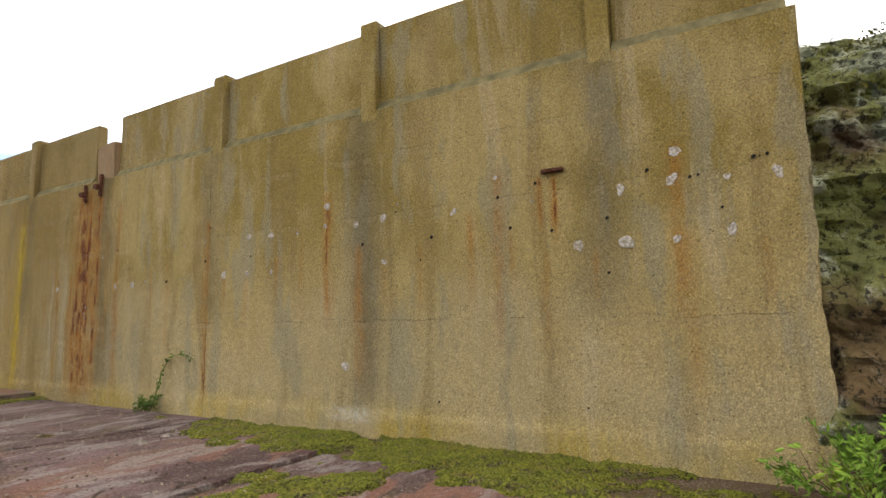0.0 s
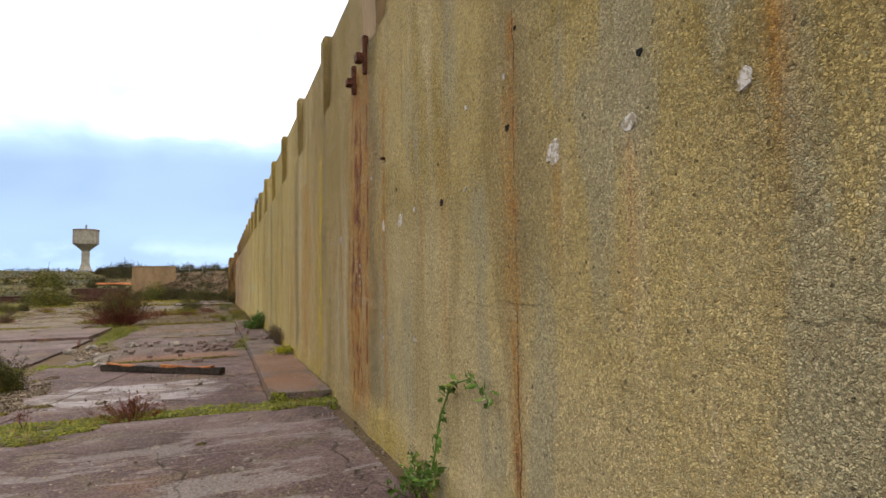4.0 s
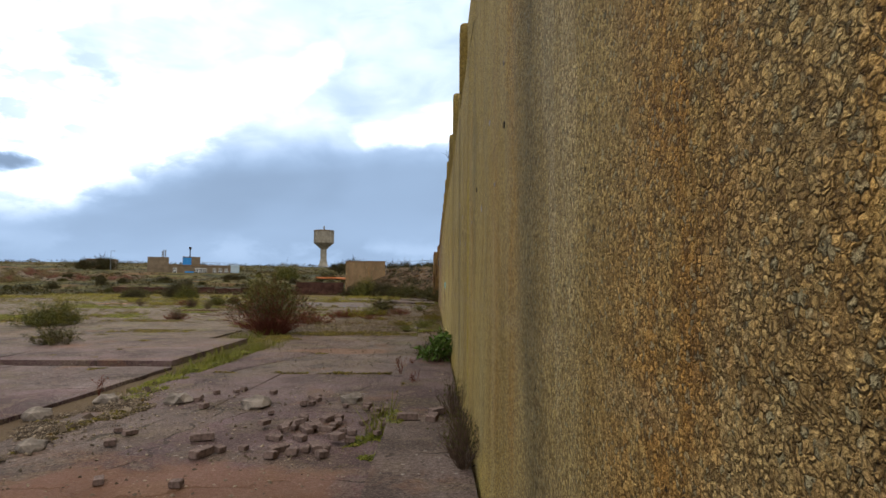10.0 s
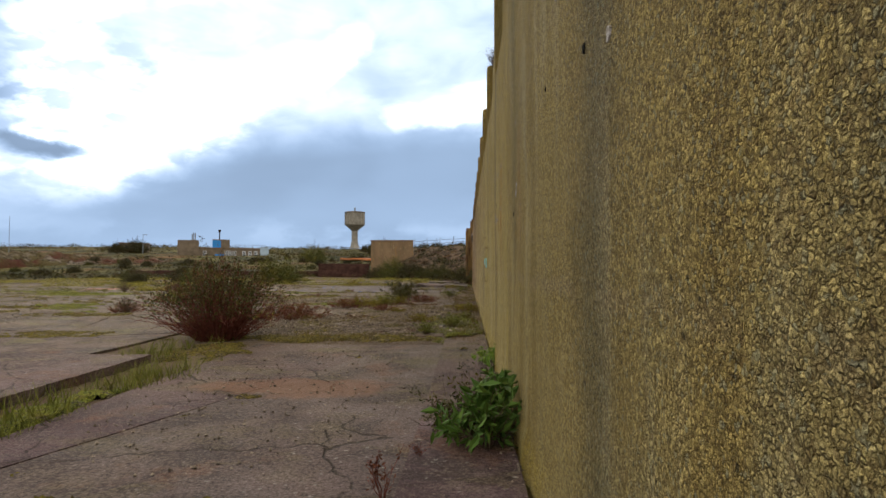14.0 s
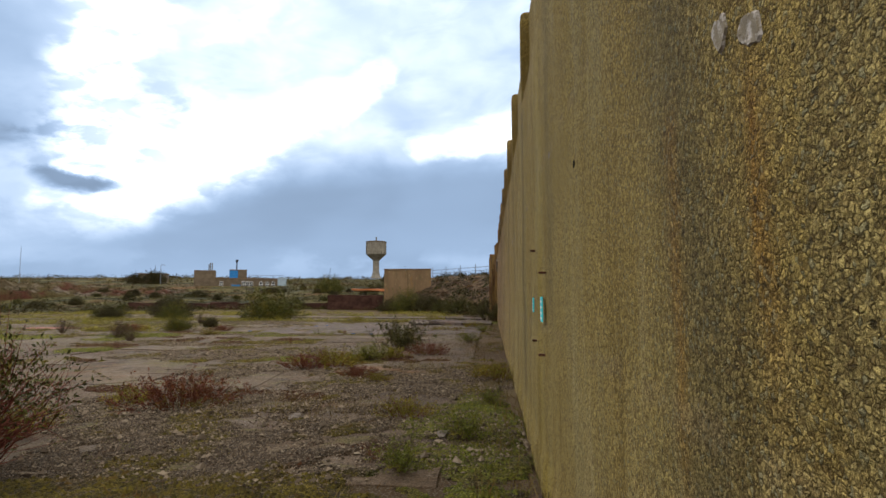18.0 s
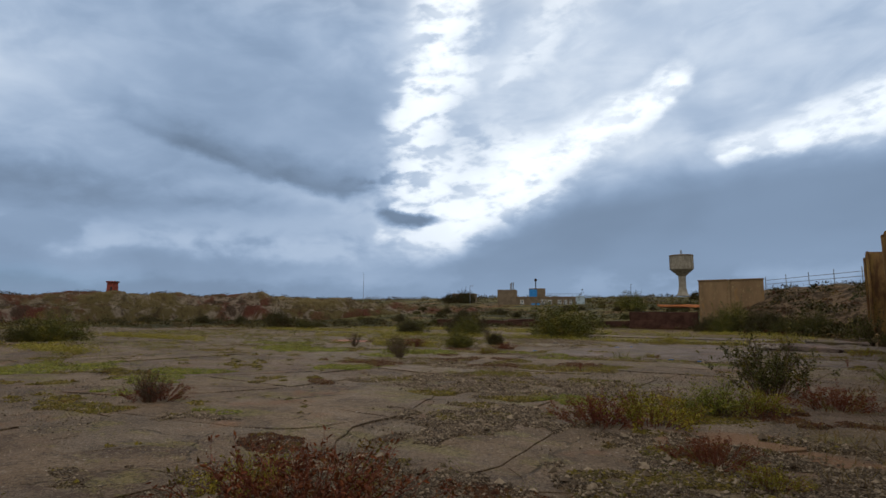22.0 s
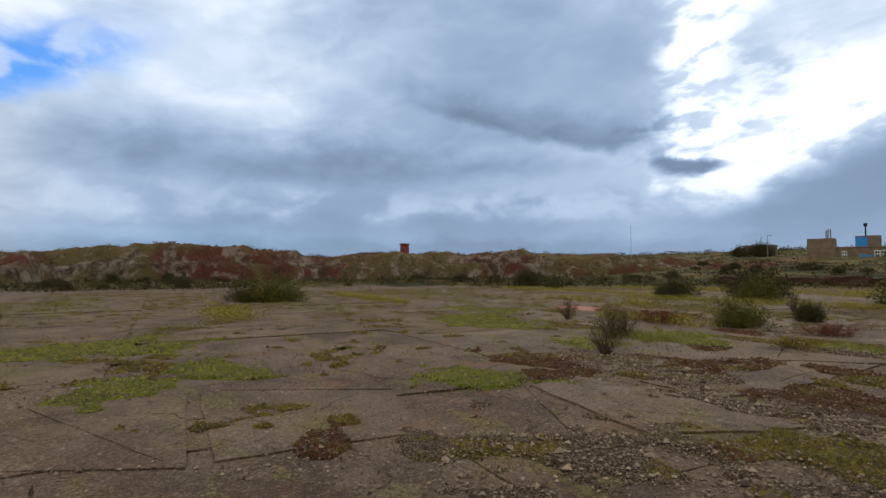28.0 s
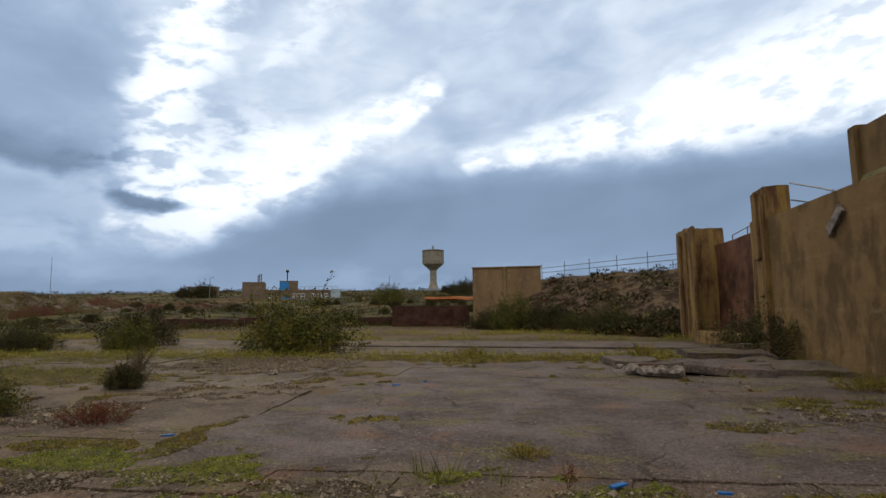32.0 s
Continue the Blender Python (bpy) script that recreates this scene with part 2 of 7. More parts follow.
def box(name, lo, hi, material, bevel=0.0, rough=0.0, seed=0, cuts=0):
    """A block with softened edges; rough shifts its corners and cuts so that it looks cast or broken."""
    bm = bmesh.new()
    bmesh.ops.create_cube(bm, size=1.0)
    lo, hi = Vector(lo), Vector(hi)
    for v in bm.verts:
        v.co = Vector([(lo[i] + hi[i]) / 2 + v.co[i] * (hi[i] - lo[i]) for i in range(3)])
    if cuts:
        bmesh.ops.subdivide_edges(bm, edges=bm.edges[:], cuts=cuts, use_grid_fill=True)
    if bevel:
        sharp = [e for e in bm.edges if len(e.link_faces) == 2 and e.calc_face_angle() > 0.5]
        bmesh.ops.bevel(bm, geom=sharp, offset=bevel, segments=2, affect="EDGES")
    if rough:
        for v in bm.verts:
            v.co += rough * noise.noise_vector(v.co * 2.3 + Vector((seed * 3.1, 0, seed)))
    return finish(bm, name, material)


def tube(points, radii, sides=6):
    """Verts and faces of a tapered tube along points."""
    pts = np.asarray(points, float)
    way = np.gradient(pts, axis=0)
    way /= np.linalg.norm(way, axis=1, keepdims=True) + 1e-9
    ref = np.where(np.abs(way[:, 2:3]) > 0.9, [[1.0, 0, 0]], [[0, 0, 1.0]])
    a = np.cross(way, ref)
    a /= np.linalg.norm(a, axis=1, keepdims=True) + 1e-9
    b = np.cross(way, a)
    ang = np.linspace(0, 2 * np.pi, sides, endpoint=False)
    r = np.asarray(radii, float)[:, None, None]
    v = pts[:, None] + r * (a[:, None] * np.cos(ang)[None, :, None] + b[:, None] * np.sin(ang)[None, :, None])
    n = len(pts)
    i, j = np.meshgrid(np.arange(n - 1), np.arange(sides), indexing="ij")
    k = (j + 1) % sides
    f = np.stack([i * sides + j, i * sides + k, (i + 1) * sides + k, (i + 1) * sides + j], -1).reshape(-1, 4)
    return v.reshape(-1, 3), [tuple(q) for q in f] + [tuple(range(sides))[::-1], tuple(range((n - 1) * sides, n * sides))]


def joined(pieces):
    """Several (verts, faces) as one."""
    vs, fs, off = [], [], 0
    for v, f in pieces:
        vs.append(np.asarray(v))
        fs += [tuple(i + off for i in q) for q in f]
        off += len(v)
    return np.concatenate(vs), fs


def wave(x, y, z=0.0, scale=1.0, octaves=3, seed=0):
    """Smooth value noise over arrays, about -1 to 1."""
    x, y, z = np.broadcast_arrays(np.asarray(x, float), np.asarray(y, float), np.asarray(z, float))
    out, amp = np.zeros(x.shape), 1.0
    for o in range(octaves):
        p = [q * scale * 2 ** o + 17.3 * seed + 5.1 * o for q in (x, y, z)]
        i = [np.floor(q).astype(np.int64) for q in p]
        w = [(q - k) ** 2 * (3 - 2 * (q - k)) for q, k in zip(p, i)]
        acc = 0.0
        for dx in (0, 1):
            for dy in (0, 1):
                for dz in (0, 1):
                    h = ((i[0] + dx) * 73856093) ^ ((i[1] + dy) * 19349663) ^ ((i[2] + dz) * 83492791)
                    h = (h ^ (h >> 13)) * 1274126177 & 0xFFFFFF
                    acc = acc + (h / 0x7FFFFF - 1) * (w[0] if dx else 1 - w[0]) * (w[1] if dy else 1 - w[1]) * (w[2] if dz else 1 - w[2])
        out, amp = out + amp * acc, amp * 0.5
    return out


def smooth01(v, lo, hi):
    t = np.clip((np.asarray(v, float) - lo) / (hi - lo), 0, 1)
    return t * t * (3 - 2 * t)


# ---- materials ----
def m_wall(n):
    """Exposed-aggregate concrete: chips of stone in mortar, crevice shade painted between them, olive above, greyer and
    paler low down, ochre farther on.
    """
    p = n.where()
    sep = n.t.nodes.new("ShaderNodeSeparateXYZ")
    n.put(sep, "0", p)
    py, pz = sep.outputs[1], sep.outputs[2]
    big = n.noise(n.scaled(p, (1.0, 0.8, 0.5)), 0.9, 5.0, 0.6)
    streak = n.noise(n.scaled(p, (1.0, 1.7, 0.2)), 1.2, 6.0, 0.62, 0.6)
    q = n.add("ShaderNodeVectorMath", op="ADD", i_0=p, i_1=n.scaled(n.add("ShaderNodeTexNoise", 1, i_Vector=p, i_Scale=60.0), (0.015, 0.015, 0.015)))
    q = n.add("ShaderNodeVectorMath", op="ADD", i_0=q, i_1=n.scaled(n.add("ShaderNodeTexNoise", 1, i_Vector=p, i_Scale=190.0, i_Detail=3.0), (0.007, 0.007, 0.007)))
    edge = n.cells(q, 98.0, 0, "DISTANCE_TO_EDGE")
    tone = n.cells(q, 98.0, 1)
    tr, tg, tb = (n.add("ShaderNodeSeparateColor", k, i_0=tone) for k in range(3))
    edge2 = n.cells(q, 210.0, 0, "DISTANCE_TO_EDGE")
    tone2 = n.cells(q, 210.0, 1)
    fleck = n.noise(p, 230.0, 4.0, 0.7)
    lump = n.noise(p, 22.0, 4.0, 0.6)
    base = n.mix(n.step(big, 0.43, 0.58), (0.26, 0.20, 0.052), (0.37, 0.295, 0.115))
    base = n.mix(n.step(n.math("ADD", pz, n.step(big, 0.3, 0.7, -1.0, 1.0)), 2.6, 1.0, 0.0, 0.75), base, (0.43, 0.36, 0.185))
    base = n.mix(n.math("MULTIPLY", n.step(py, 5.0, 9.5), n.step(streak, 0.3, 0.62, 0.3, 0.8)), base, (0.32, 0.238, 0.080))
    base = n.mix(n.step(streak, 0.52, 0.64, 0.0, 0.42), base, (0.19, 0.14, 0.05))
    base = n.mix(n.step(streak, 0.46, 0.34, 0.0, 0.42), base, (0.46, 0.39, 0.24))
    grey = n.noise(n.scaled(p, (1.0, 1.6, 0.4)), 1.5, 5.0)
    base = n.mix(n.math("MULTIPLY", n.step(grey, 0.53, 0.62, 0.0, 0.6), n.step(py, 5.0, 9.0, 1.0, 0.4)), base, (0.28, 0.265, 0.165))
    base = n.mix(n.math("MULTIPLY", n.attr("dark"), n.step(lump, 0.3, 0.6, 0.75, 1.0)), base, (0.112, 0.100, 0.058))
    rag = n.step(n.noise(n.scaled(p, (1.0, 1.0, 0.3)), 9.0, 6.0, 0.72), 0.40, 0.58, 0.5, 1.25)
    rust = n.math("MULTIPLY", n.attr("rust"), rag, clamp=True)
    base = n.mix(n.math("MULTIPLY", n.step(py, 4.2, 6.0), n.step(py, 10.5, 7.5, 0.0, 0.4)), base, (0.20, 0.145, 0.045))
    deep = n.math("ADD", rust, n.step(n.noise(n.scaled(p, (1.0, 2.4, 0.5)), 3.0, 6.0, 0.68), 0.35, 0.65, -0.28, 0.28))
    rustc = n.mix(n.step(deep, 0.60, 1.10), (0.33, 0.145, 0.015), (0.120, 0.027, 0.009))
    base = n.mix(n.math("MULTIPLY", rust, 0.95), base, rustc)
    base = n.mix(n.math("MULTIPLY", n.attr("lichen"), rag, clamp=True), base, (0.40, 0.30, 0.03))
    base = n.mix(1.0, base, n.mix(n.step(py, 9.0, 16.0), (1.36, 1.31, 1.38), (1.45, 1.43, 1.26)), "MULTIPLY")
    base = n.mix(n.step(py, 23.0, 50.0, 0.0, 0.9), base, n.mix(n.step(n.noise(n.scaled(p, (1.0, 1.0, 0.55)), 0.8, 7.0, 0.68), 0.44, 0.58), (0.33, 0.205, 0.094), (0.165, 0.096, 0.048)))
    # lines between the lifts of the casting, dark and broken, with paler fines washed out below them
    crook = n.noise(n.scaled(p, (1.0, 1.0, 0.0)), 1.6, 5.0, 0.6)
    for level, reach in ((1.40, 1.0), (2.74, 0.75), (3.53, 0.7), (0.96, 0.35)):
        off = n.math("SUBTRACT", n.math("SUBTRACT", pz, level), n.step(crook, 0.25, 0.75, -0.035, 0.035))
        shown = n.step(n.noise(n.scaled(p, (1.0, 0.9, 0.1)), 1.1 + level, 4.0, 0.65), 0.44, 0.56, 0.0, reach)
        base = n.mix(n.math("MULTIPLY", shown, n.step(n.math("ABSOLUTE", n.math("ADD", off, 0.05)), 0.06, 0.01, 0.0, 0.35)), base, (0.46, 0.36, 0.20))
        base = n.mix(n.math("MULTIPLY", shown, n.math("MULTIPLY", n.step(py, 1.0, 4.5, 1.0, 0.25), n.step(n.math("ABSOLUTE", off), 0.008, 0.002, 0.0, 0.5))), base, (0.055, 0.045, 0.025))
    base = n.mix(1.0, base, n.mix(n.add("ShaderNodeObjectInfo", 5), (0.94, 0.92, 0.96), (1.08, 1.06, 1.08)), "MULTIPLY")
    # open cracks in the joints between two castings
    for at_y in (8.33, 14.88, 2.24):
        off = n.math("SUBTRACT", n.math("SUBTRACT", py, at_y), n.step(n.noise(n.scaled(p, (0.0, 0.0, 1.0)), 2.3, 6.0, 0.7), 0.25, 0.75, -0.03, 0.03))
        wide = n.step(n.noise(n.scaled(p, (0.0, 0.4, 1.0)), 5.0, 5.0, 0.7), 0.36, 0.62, 0.0, 0.013 if at_y > 3 else 0.006)
        base = n.mix(n.math("MULTIPLY", n.math("LESS_THAN", n.math("ABSOLUTE", off), wide), 0.85), base, (0.055, 0.042, 0.034))
    # chips, each with its own tone, and painted shade in the gaps between them
    col = n.mix(1.0, base, n.mix(n.step(tr, 0.0, 1.0), (0.68, 0.665, 0.63), (1.18, 1.165, 1.12)), "MULTIPLY")
    col = n.mix(n.step(tg, 0.84, 0.92, 0.0, 0.5), col, (0.27, 0.28, 0.19))
    col = n.mix(n.step(tg, 0.14, 0.05, 0.0, 0.5), col, (0.10, 0.05, 0.02))
    col = n.mix(1.0, col, n.mix(n.step(fleck, 0.42, 0.58), (0.78, 0.77, 0.74), (1.20, 1.20, 1.18)), "MULTIPLY")
    paste = n.mix(1.0, base, n.mix(tone2, (0.22, 0.20, 0.17), (1.1, 1.05, 1.0)), "MULTIPLY")
    bare = n.step(n.noise(p, 34.0, 3.0), 0.56, 0.64, 0.0, 0.8)
    col = n.mix(bare, col, paste)
    # shade of the crevices, put into the colour along the chip edges
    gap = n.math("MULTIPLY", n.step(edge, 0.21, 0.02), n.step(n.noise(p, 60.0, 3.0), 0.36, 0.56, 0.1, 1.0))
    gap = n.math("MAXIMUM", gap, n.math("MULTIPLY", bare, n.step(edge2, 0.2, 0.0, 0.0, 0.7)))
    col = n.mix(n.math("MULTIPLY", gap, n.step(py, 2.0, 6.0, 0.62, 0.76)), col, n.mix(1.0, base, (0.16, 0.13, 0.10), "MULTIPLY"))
    col = n.mix(n.step(py, 2.0, 6.0, 0.22, 0.0), col, base)
    col = n.mix(n.step(fleck, 0.57, 0.66, 0.0, 0.5), col, (0.07, 0.055, 0.025))
    # pin holes, and grains of pale stone
    pits = n.cells(n.add("ShaderNodeVectorMath", op="ADD", i_0=p, i_1=n.scaled(n.add("ShaderNodeTexNoise", 1, i_Vector=p, i_Scale=45.0), (0.03, 0.03, 0.03))), 17.0)
    col = n.mix(n.math("MULTIPLY", n.step(pits, 0.17, 0.10, 0.0, 0.75), n.step(n.noise(p, 3.0, 3.0), 0.42, 0.58, 0.3, 1.0)), col, (0.045, 0.036, 0.020))
    grains = n.cells(p, 38.0)
    col = n.mix(n.math("MULTIPLY", n.step(grains, 0.22, 0.13, 0.0, 0.35), n.step(n.noise(p, 2.0, 3.0), 0.40, 0.60, 0.3, 1.0)), col, n.mix(1.0, base, (1.75, 1.8, 2.1), "MULTIPLY"))
    col = n.mix(n.math("MULTIPLY", n.attr("pale"), n.step(n.noise(p, 26.0, 5.0, 0.7), 0.36, 0.6), clamp=True), col, (0.58, 0.56, 0.51))
    h = n.math("MULTIPLY", n.math("SQRT", n.step(edge, 0.0, 0.42)), n.math("ADD", 0.5, tb))
    h = n.math("MULTIPLY", h, n.math("SUBTRACT", 1.0, n.math("MULTIPLY", bare, 0.8)))
    h = n.math("ADD", h, n.math("ADD", n.math("MULTIPLY", n.step(edge2, 0.0, 0.3), 0.2), n.math("MULTIPLY", fleck, 0.35)))
    nor = n.bump(h, 1.0, 0.011)
    nor = n.bump(lump, 0.5, 0.014, nor)
    return col, n.step(fleck, 0.3, 0.7, 0.8, 0.95), nor


def m_cast(n):
    """Smoother cast concrete of the parapet, piers and far walls."""
    p = n.where()
    big = n.noise(n.scaled(p, (0.8, 0.8, 0.4)), 0.8, 5.0, 0.6)
    streak = n.noise(n.scaled(p, (1.4, 1.6, 0.5)), 1.3, 7.0, 0.68)
    grit = n.noise(p, 130.0, 4.0, 0.7)
    col = n.mix(n.step(big, 0.32, 0.7), (0.135, 0.082, 0.044), (0.198, 0.126, 0.068))
    col = n.mix(n.step(streak, 0.5, 0.75, 0.0, 0.65), col, (0.085, 0.066, 0.032))
    col = n.mix(n.step(n.noise(n.scaled(p, (1.0, 1.0, 0.6)), 6.0, 6.0, 0.7), 0.58, 0.68, 0.0, 0.6), col, (0.33, 0.27, 0.14))
    col = n.mix(n.step(n.noise(n.scaled(p, (1.0, 2.0, 0.4)), 2.2, 5.0), 0.56, 0.68, 0.0, 0.5), col, (0.22, 0.12, 0.035))
    col = n.mix(n.step(grit, 0.35, 0.65, 0.0, 0.3), col, (0.15, 0.13, 0.08))
    nor = n.bump(grit, 0.6, 0.006)
    return col, 0.9, n.bump(n.noise(p, 7.0, 5.0), 0.4, 0.02, nor)


def m_pier(n):
    """The end piers: the same cast concrete with heavy red-brown rust wash."""
    p = n.where()
    a = n.noise(n.scaled(p, (1.0, 1.2, 0.6)), 1.1, 7.0, 0.7)
    grit = n.noise(p, 90.0, 4.0, 0.7)
    drawn = n.noise(n.scaled(p, (2.2, 2.2, 0.22)), 1.3, 6.0, 0.62)
    col = n.mix(n.step(a, 0.38, 0.60), (0.090, 0.045, 0.022), (0.200, 0.122, 0.046))
    col = n.mix(n.step(drawn, 0.52, 0.62, 0.0, 0.75), col, (0.055, 0.026, 0.015))
    col = n.mix(n.step(drawn, 0.46, 0.38, 0.0, 0.6), col, (0.26, 0.17, 0.045))
    col = n.mix(n.step(n.noise(n.scaled(p, (1.5, 1.5, 0.7)), 1.1, 6.0, 0.65), 0.54, 0.68, 0.0, 0.35), col, (0.25, 0.17, 0.05))
    col = n.mix(n.step(grit, 0.35, 0.6, 0.4, 0.0), col, (0.05, 0.035, 0.02))
    return col, 0.9, n.bump(n.noise(p, 6.0, 6.0, 0.7), 0.7, 0.05, n.bump(grit, 0.6, 0.01))


def m_patch(n):
    p = n.where()
    a = n.noise(p, 35.0, 5.0, 0.7)
    col = n.mix(n.step(a, 0.42, 0.56), (0.40, 0.36, 0.32), (0.20, 0.165, 0.115))
    return col, 0.85, n.bump(a, 0.9, 0.012)


def m_slab(n):
    """Weathered concrete floor: purple-brown by the wall, browner in the yard, with stains, film and exposed grit."""
    p = n.where()
    r = n.add("ShaderNodeObjectInfo", 5)
    sep = n.t.nodes.new("ShaderNodeSeparateXYZ")
    n.put(sep, "0", p)
    px, py = sep.outputs[0], sep.outputs[1]
    big = n.noise(p, 0.35, 5.0, 0.6, 0.6)
    mid = n.noise(p, 1.5, 8.0, 0.7, 0.4)
    long = n.noise(n.scaled(p, (0.75, 1.1, 1.0)), 1.0, 8.0, 0.72, 0.5)
    fine = n.noise(p, 17.0, 9.0, 0.82)
    grain = n.noise(p, 70.0, 5.0, 0.75)
    grit = n.cells(p, 80.0, 0)
    gritc = n.cells(p, 80.0, 1)
    plum = n.mix(n.step(big, 0.35, 0.66), (0.062, 0.037, 0.038), (0.098, 0.062, 0.064))
    brown = n.mix(n.step(big, 0.38, 0.62), (0.060, 0.040, 0.026), (0.095, 0.066, 0.041))
    col = n.mix(n.step(py, 18.0, 28.0), plum, brown)
    # darker, smoother screed in the north-east of the yard
    dusk = n.math("MULTIPLY", n.step(n.math("ADD", px, n.step(mid, 0.3, 0.7, -0.6, 0.6)), -11.5, -10.5), n.step(py, 44.6, 46.0))
    col = n.mix(n.math("MULTIPLY", dusk, 0.85), col, (0.078, 0.061, 0.060))
    # each slab has its own cast
    col = n.mix(n.step(r, 0.60, 1.0, 0.0, 0.5), col, (0.098, 0.080, 0.061))
    col = n.mix(n.step(r, 0.30, 0.0, 0.0, 0.45), col, (0.072, 0.052, 0.046))
    soft = n.noise(p, 0.9, 4.0, 0.5, 0.8)
    col = n.mix(1.0, col, n.mix(n.step(soft, 0.36, 0.64), (0.74, 0.72, 0.70), (1.22, 1.22, 1.22)), "MULTIPLY")
    col = n.mix(n.step(mid, 0.54, 0.64, 0.0, 0.45), col, (0.150, 0.118, 0.086))
    col = n.mix(n.step(long, 0.55, 0.62, 0.0, 0.55), col, (0.036, 0.025, 0.020))
    col = n.mix(n.step(n.noise(p, 0.8, 6.0, 0.65), 0.56, 0.66, 0.0, 0.5), col, (0.125, 0.060, 0.030))
    film = n.noise(n.scaled(p, (0.6, 1.2, 1.0)), 1.1, 8.0, 0.72, 0.5)
    col = n.mix(n.math("MULTIPLY", n.step(py, 20.0, 28.0, 0.35, 1.0), n.step(film, 0.53, 0.60, 0.0, 0.7)), col, n.mix(n.step(fine, 0.35, 0.65), (0.050, 0.044, 0.014), (0.125, 0.105, 0.030)))
    col = n.mix(n.step(fine, 0.54, 0.62, 0.0, 0.35), col, (0.175, 0.145, 0.112))
    col = n.mix(n.step(fine, 0.47, 0.39, 0.0, 0.55), col, (0.026, 0.019, 0.015))
    col = n.mix(n.step(grain, 0.55, 0.64, 0.0, 0.38), col, (0.24, 0.21, 0.175))
    col = n.mix(n.step(grain, 0.46, 0.37, 0.0, 0.5), col, (0.026, 0.020, 0.016))
    bare = n.step(n.noise(p, 0.9, 7.0, 0.75), 0.50, 0.56)
    col = n.mix(n.math("MULTIPLY", bare, n.step(grit, 0.5, 0.2, 0.0, 0.6)), col, n.mix(gritc, (0.05, 0.038, 0.030), (0.24, 0.20, 0.165)))
    spots = n.cells(n.add("ShaderNodeVectorMath", op="ADD", i_0=p, i_1=n.scaled(n.add("ShaderNodeTexNoise", 1, i_Vector=p, i_Scale=30.0), (0.05, 0.05, 0.0))), 9.0)
    col = n.mix(n.math("MULTIPLY", n.step(spots, 0.16, 0.09, 0.0, 0.55), n.step(big, 0.42, 0.55)), col, (0.27, 0.25, 0.215))
    hair = n.cells(n.add("ShaderNodeVectorMath", op="ADD", i_0=p, i_1=n.scaled(n.add("ShaderNodeTexNoise", 1, i_Vector=p, i_Scale=2.0, i_Detail=6.0), (0.6, 0.6, 0.0))), 0.42, 0, "DISTANCE_TO_EDGE")
    hair = n.math("MULTIPLY", n.step(hair, 0.008, 0.002), n.step(mid, 0.42, 0.55))
    col = n.mix(n.math("MULTIPLY", hair, 0.7), col, (0.022, 0.018, 0.010))

    # broken surface at the southern end: terracotta screed and pale grey patches
    south = n.step(py, 1.5, -0.5)
    col = n.mix(n.math("MULTIPLY", south, n.step(n.noise(n.scaled(p, (0.7, 1.4, 1.0)), 0.9, 6.0, 0.65, 0.6), 0.47, 0.55, 0.0, 0.7)), col, (0.165, 0.082, 0.058))
    col = n.mix(n.math("MULTIPLY", n.step(py, 7.0, 4.0, 0.5, 1.0), n.math("MULTIPLY", n.step(py, 7.5, 6.8), n.step(n.noise(n.scaled(p, (0.6, 1.5, 1.0)), 1.5, 8.0, 0.7, 0.8), 0.52, 0.57, 0.0, 0.6))), col, (0.185, 0.160, 0.150))
    tooth = n.noise(p, 34.0, 6.0, 0.8)
    col = n.mix(1.0, col, n.mix(n.step(tooth, 0.42, 0.58), (0.76, 0.75, 0.74), (1.23, 1.22, 1.21)), "MULTIPLY")

    def spill(x, y, wx, wy):
        u, v = n.math("DIVIDE", n.math("SUBTRACT", px, x), wx), n.math("DIVIDE", n.math("SUBTRACT", py, y), wy)
        d = n.math("SQRT", n.math("ADD", n.math("MULTIPLY", u, u), n.math("MULTIPLY", v, v)))
        return n.step(n.math("ADD", d, n.math("MULTIPLY", n.math("SUBTRACT", mid, 0.5), 2.2)), 1.15, 0.7)

    chalk = n.math("MAXIMUM", spill(-2.9, 8.9, 1.4, 0.9), spill(-1.9, 9.6, 0.5, 0.3))
    chalk = n.math("MULTIPLY", chalk, n.step(n.noise(n.scaled(p, (0.8, 1.3, 1.0)), 1.6, 8.0, 0.7, 1.0), 0.42, 0.58, 0.12, 1.0))
    col = n.mix(n.math("MULTIPLY", chalk, n.step(fine, 0.36, 0.6, 0.45, 0.85)), col, (0.27, 0.245, 0.245))
    iron = n.math("MAXIMUM", n.math("MAXIMUM", n.math("MAXIMUM", spill(-0.4, 10.5, 0.5, 1.6), spill(-0.45, 8.3, 0.5, 0.9)), spill(-2.3, 13.4, 1.6, 0.6)), n.math("MAXIMUM", spill(-2.8, 33.9, 1.0, 0.9), spill(-2.4, 22.0, 1.2, 0.5)))
    col = n.mix(n.math("MULTIPLY", iron, 0.45), col, (0.17, 0.078, 0.034))
    col = n.mix(n.math("MULTIPLY", spill(-22.7, 48.6, 1.6, 1.0), 0.7), col, (0.30, 0.12, 0.10))
    nor = n.bump(n.math("ADD", n.math("ADD", n.math("MULTIPLY", grit, -0.3), fine), n.math("MULTIPLY", grain, 0.35)), 0.9, 0.016)
    nor = n.bump(hair, 0.8, -0.02, nor)
    return col, n.step(mid, 0.3, 0.7, 0.72, 0.95), n.bump(mid, 0.45, 0.05, nor)


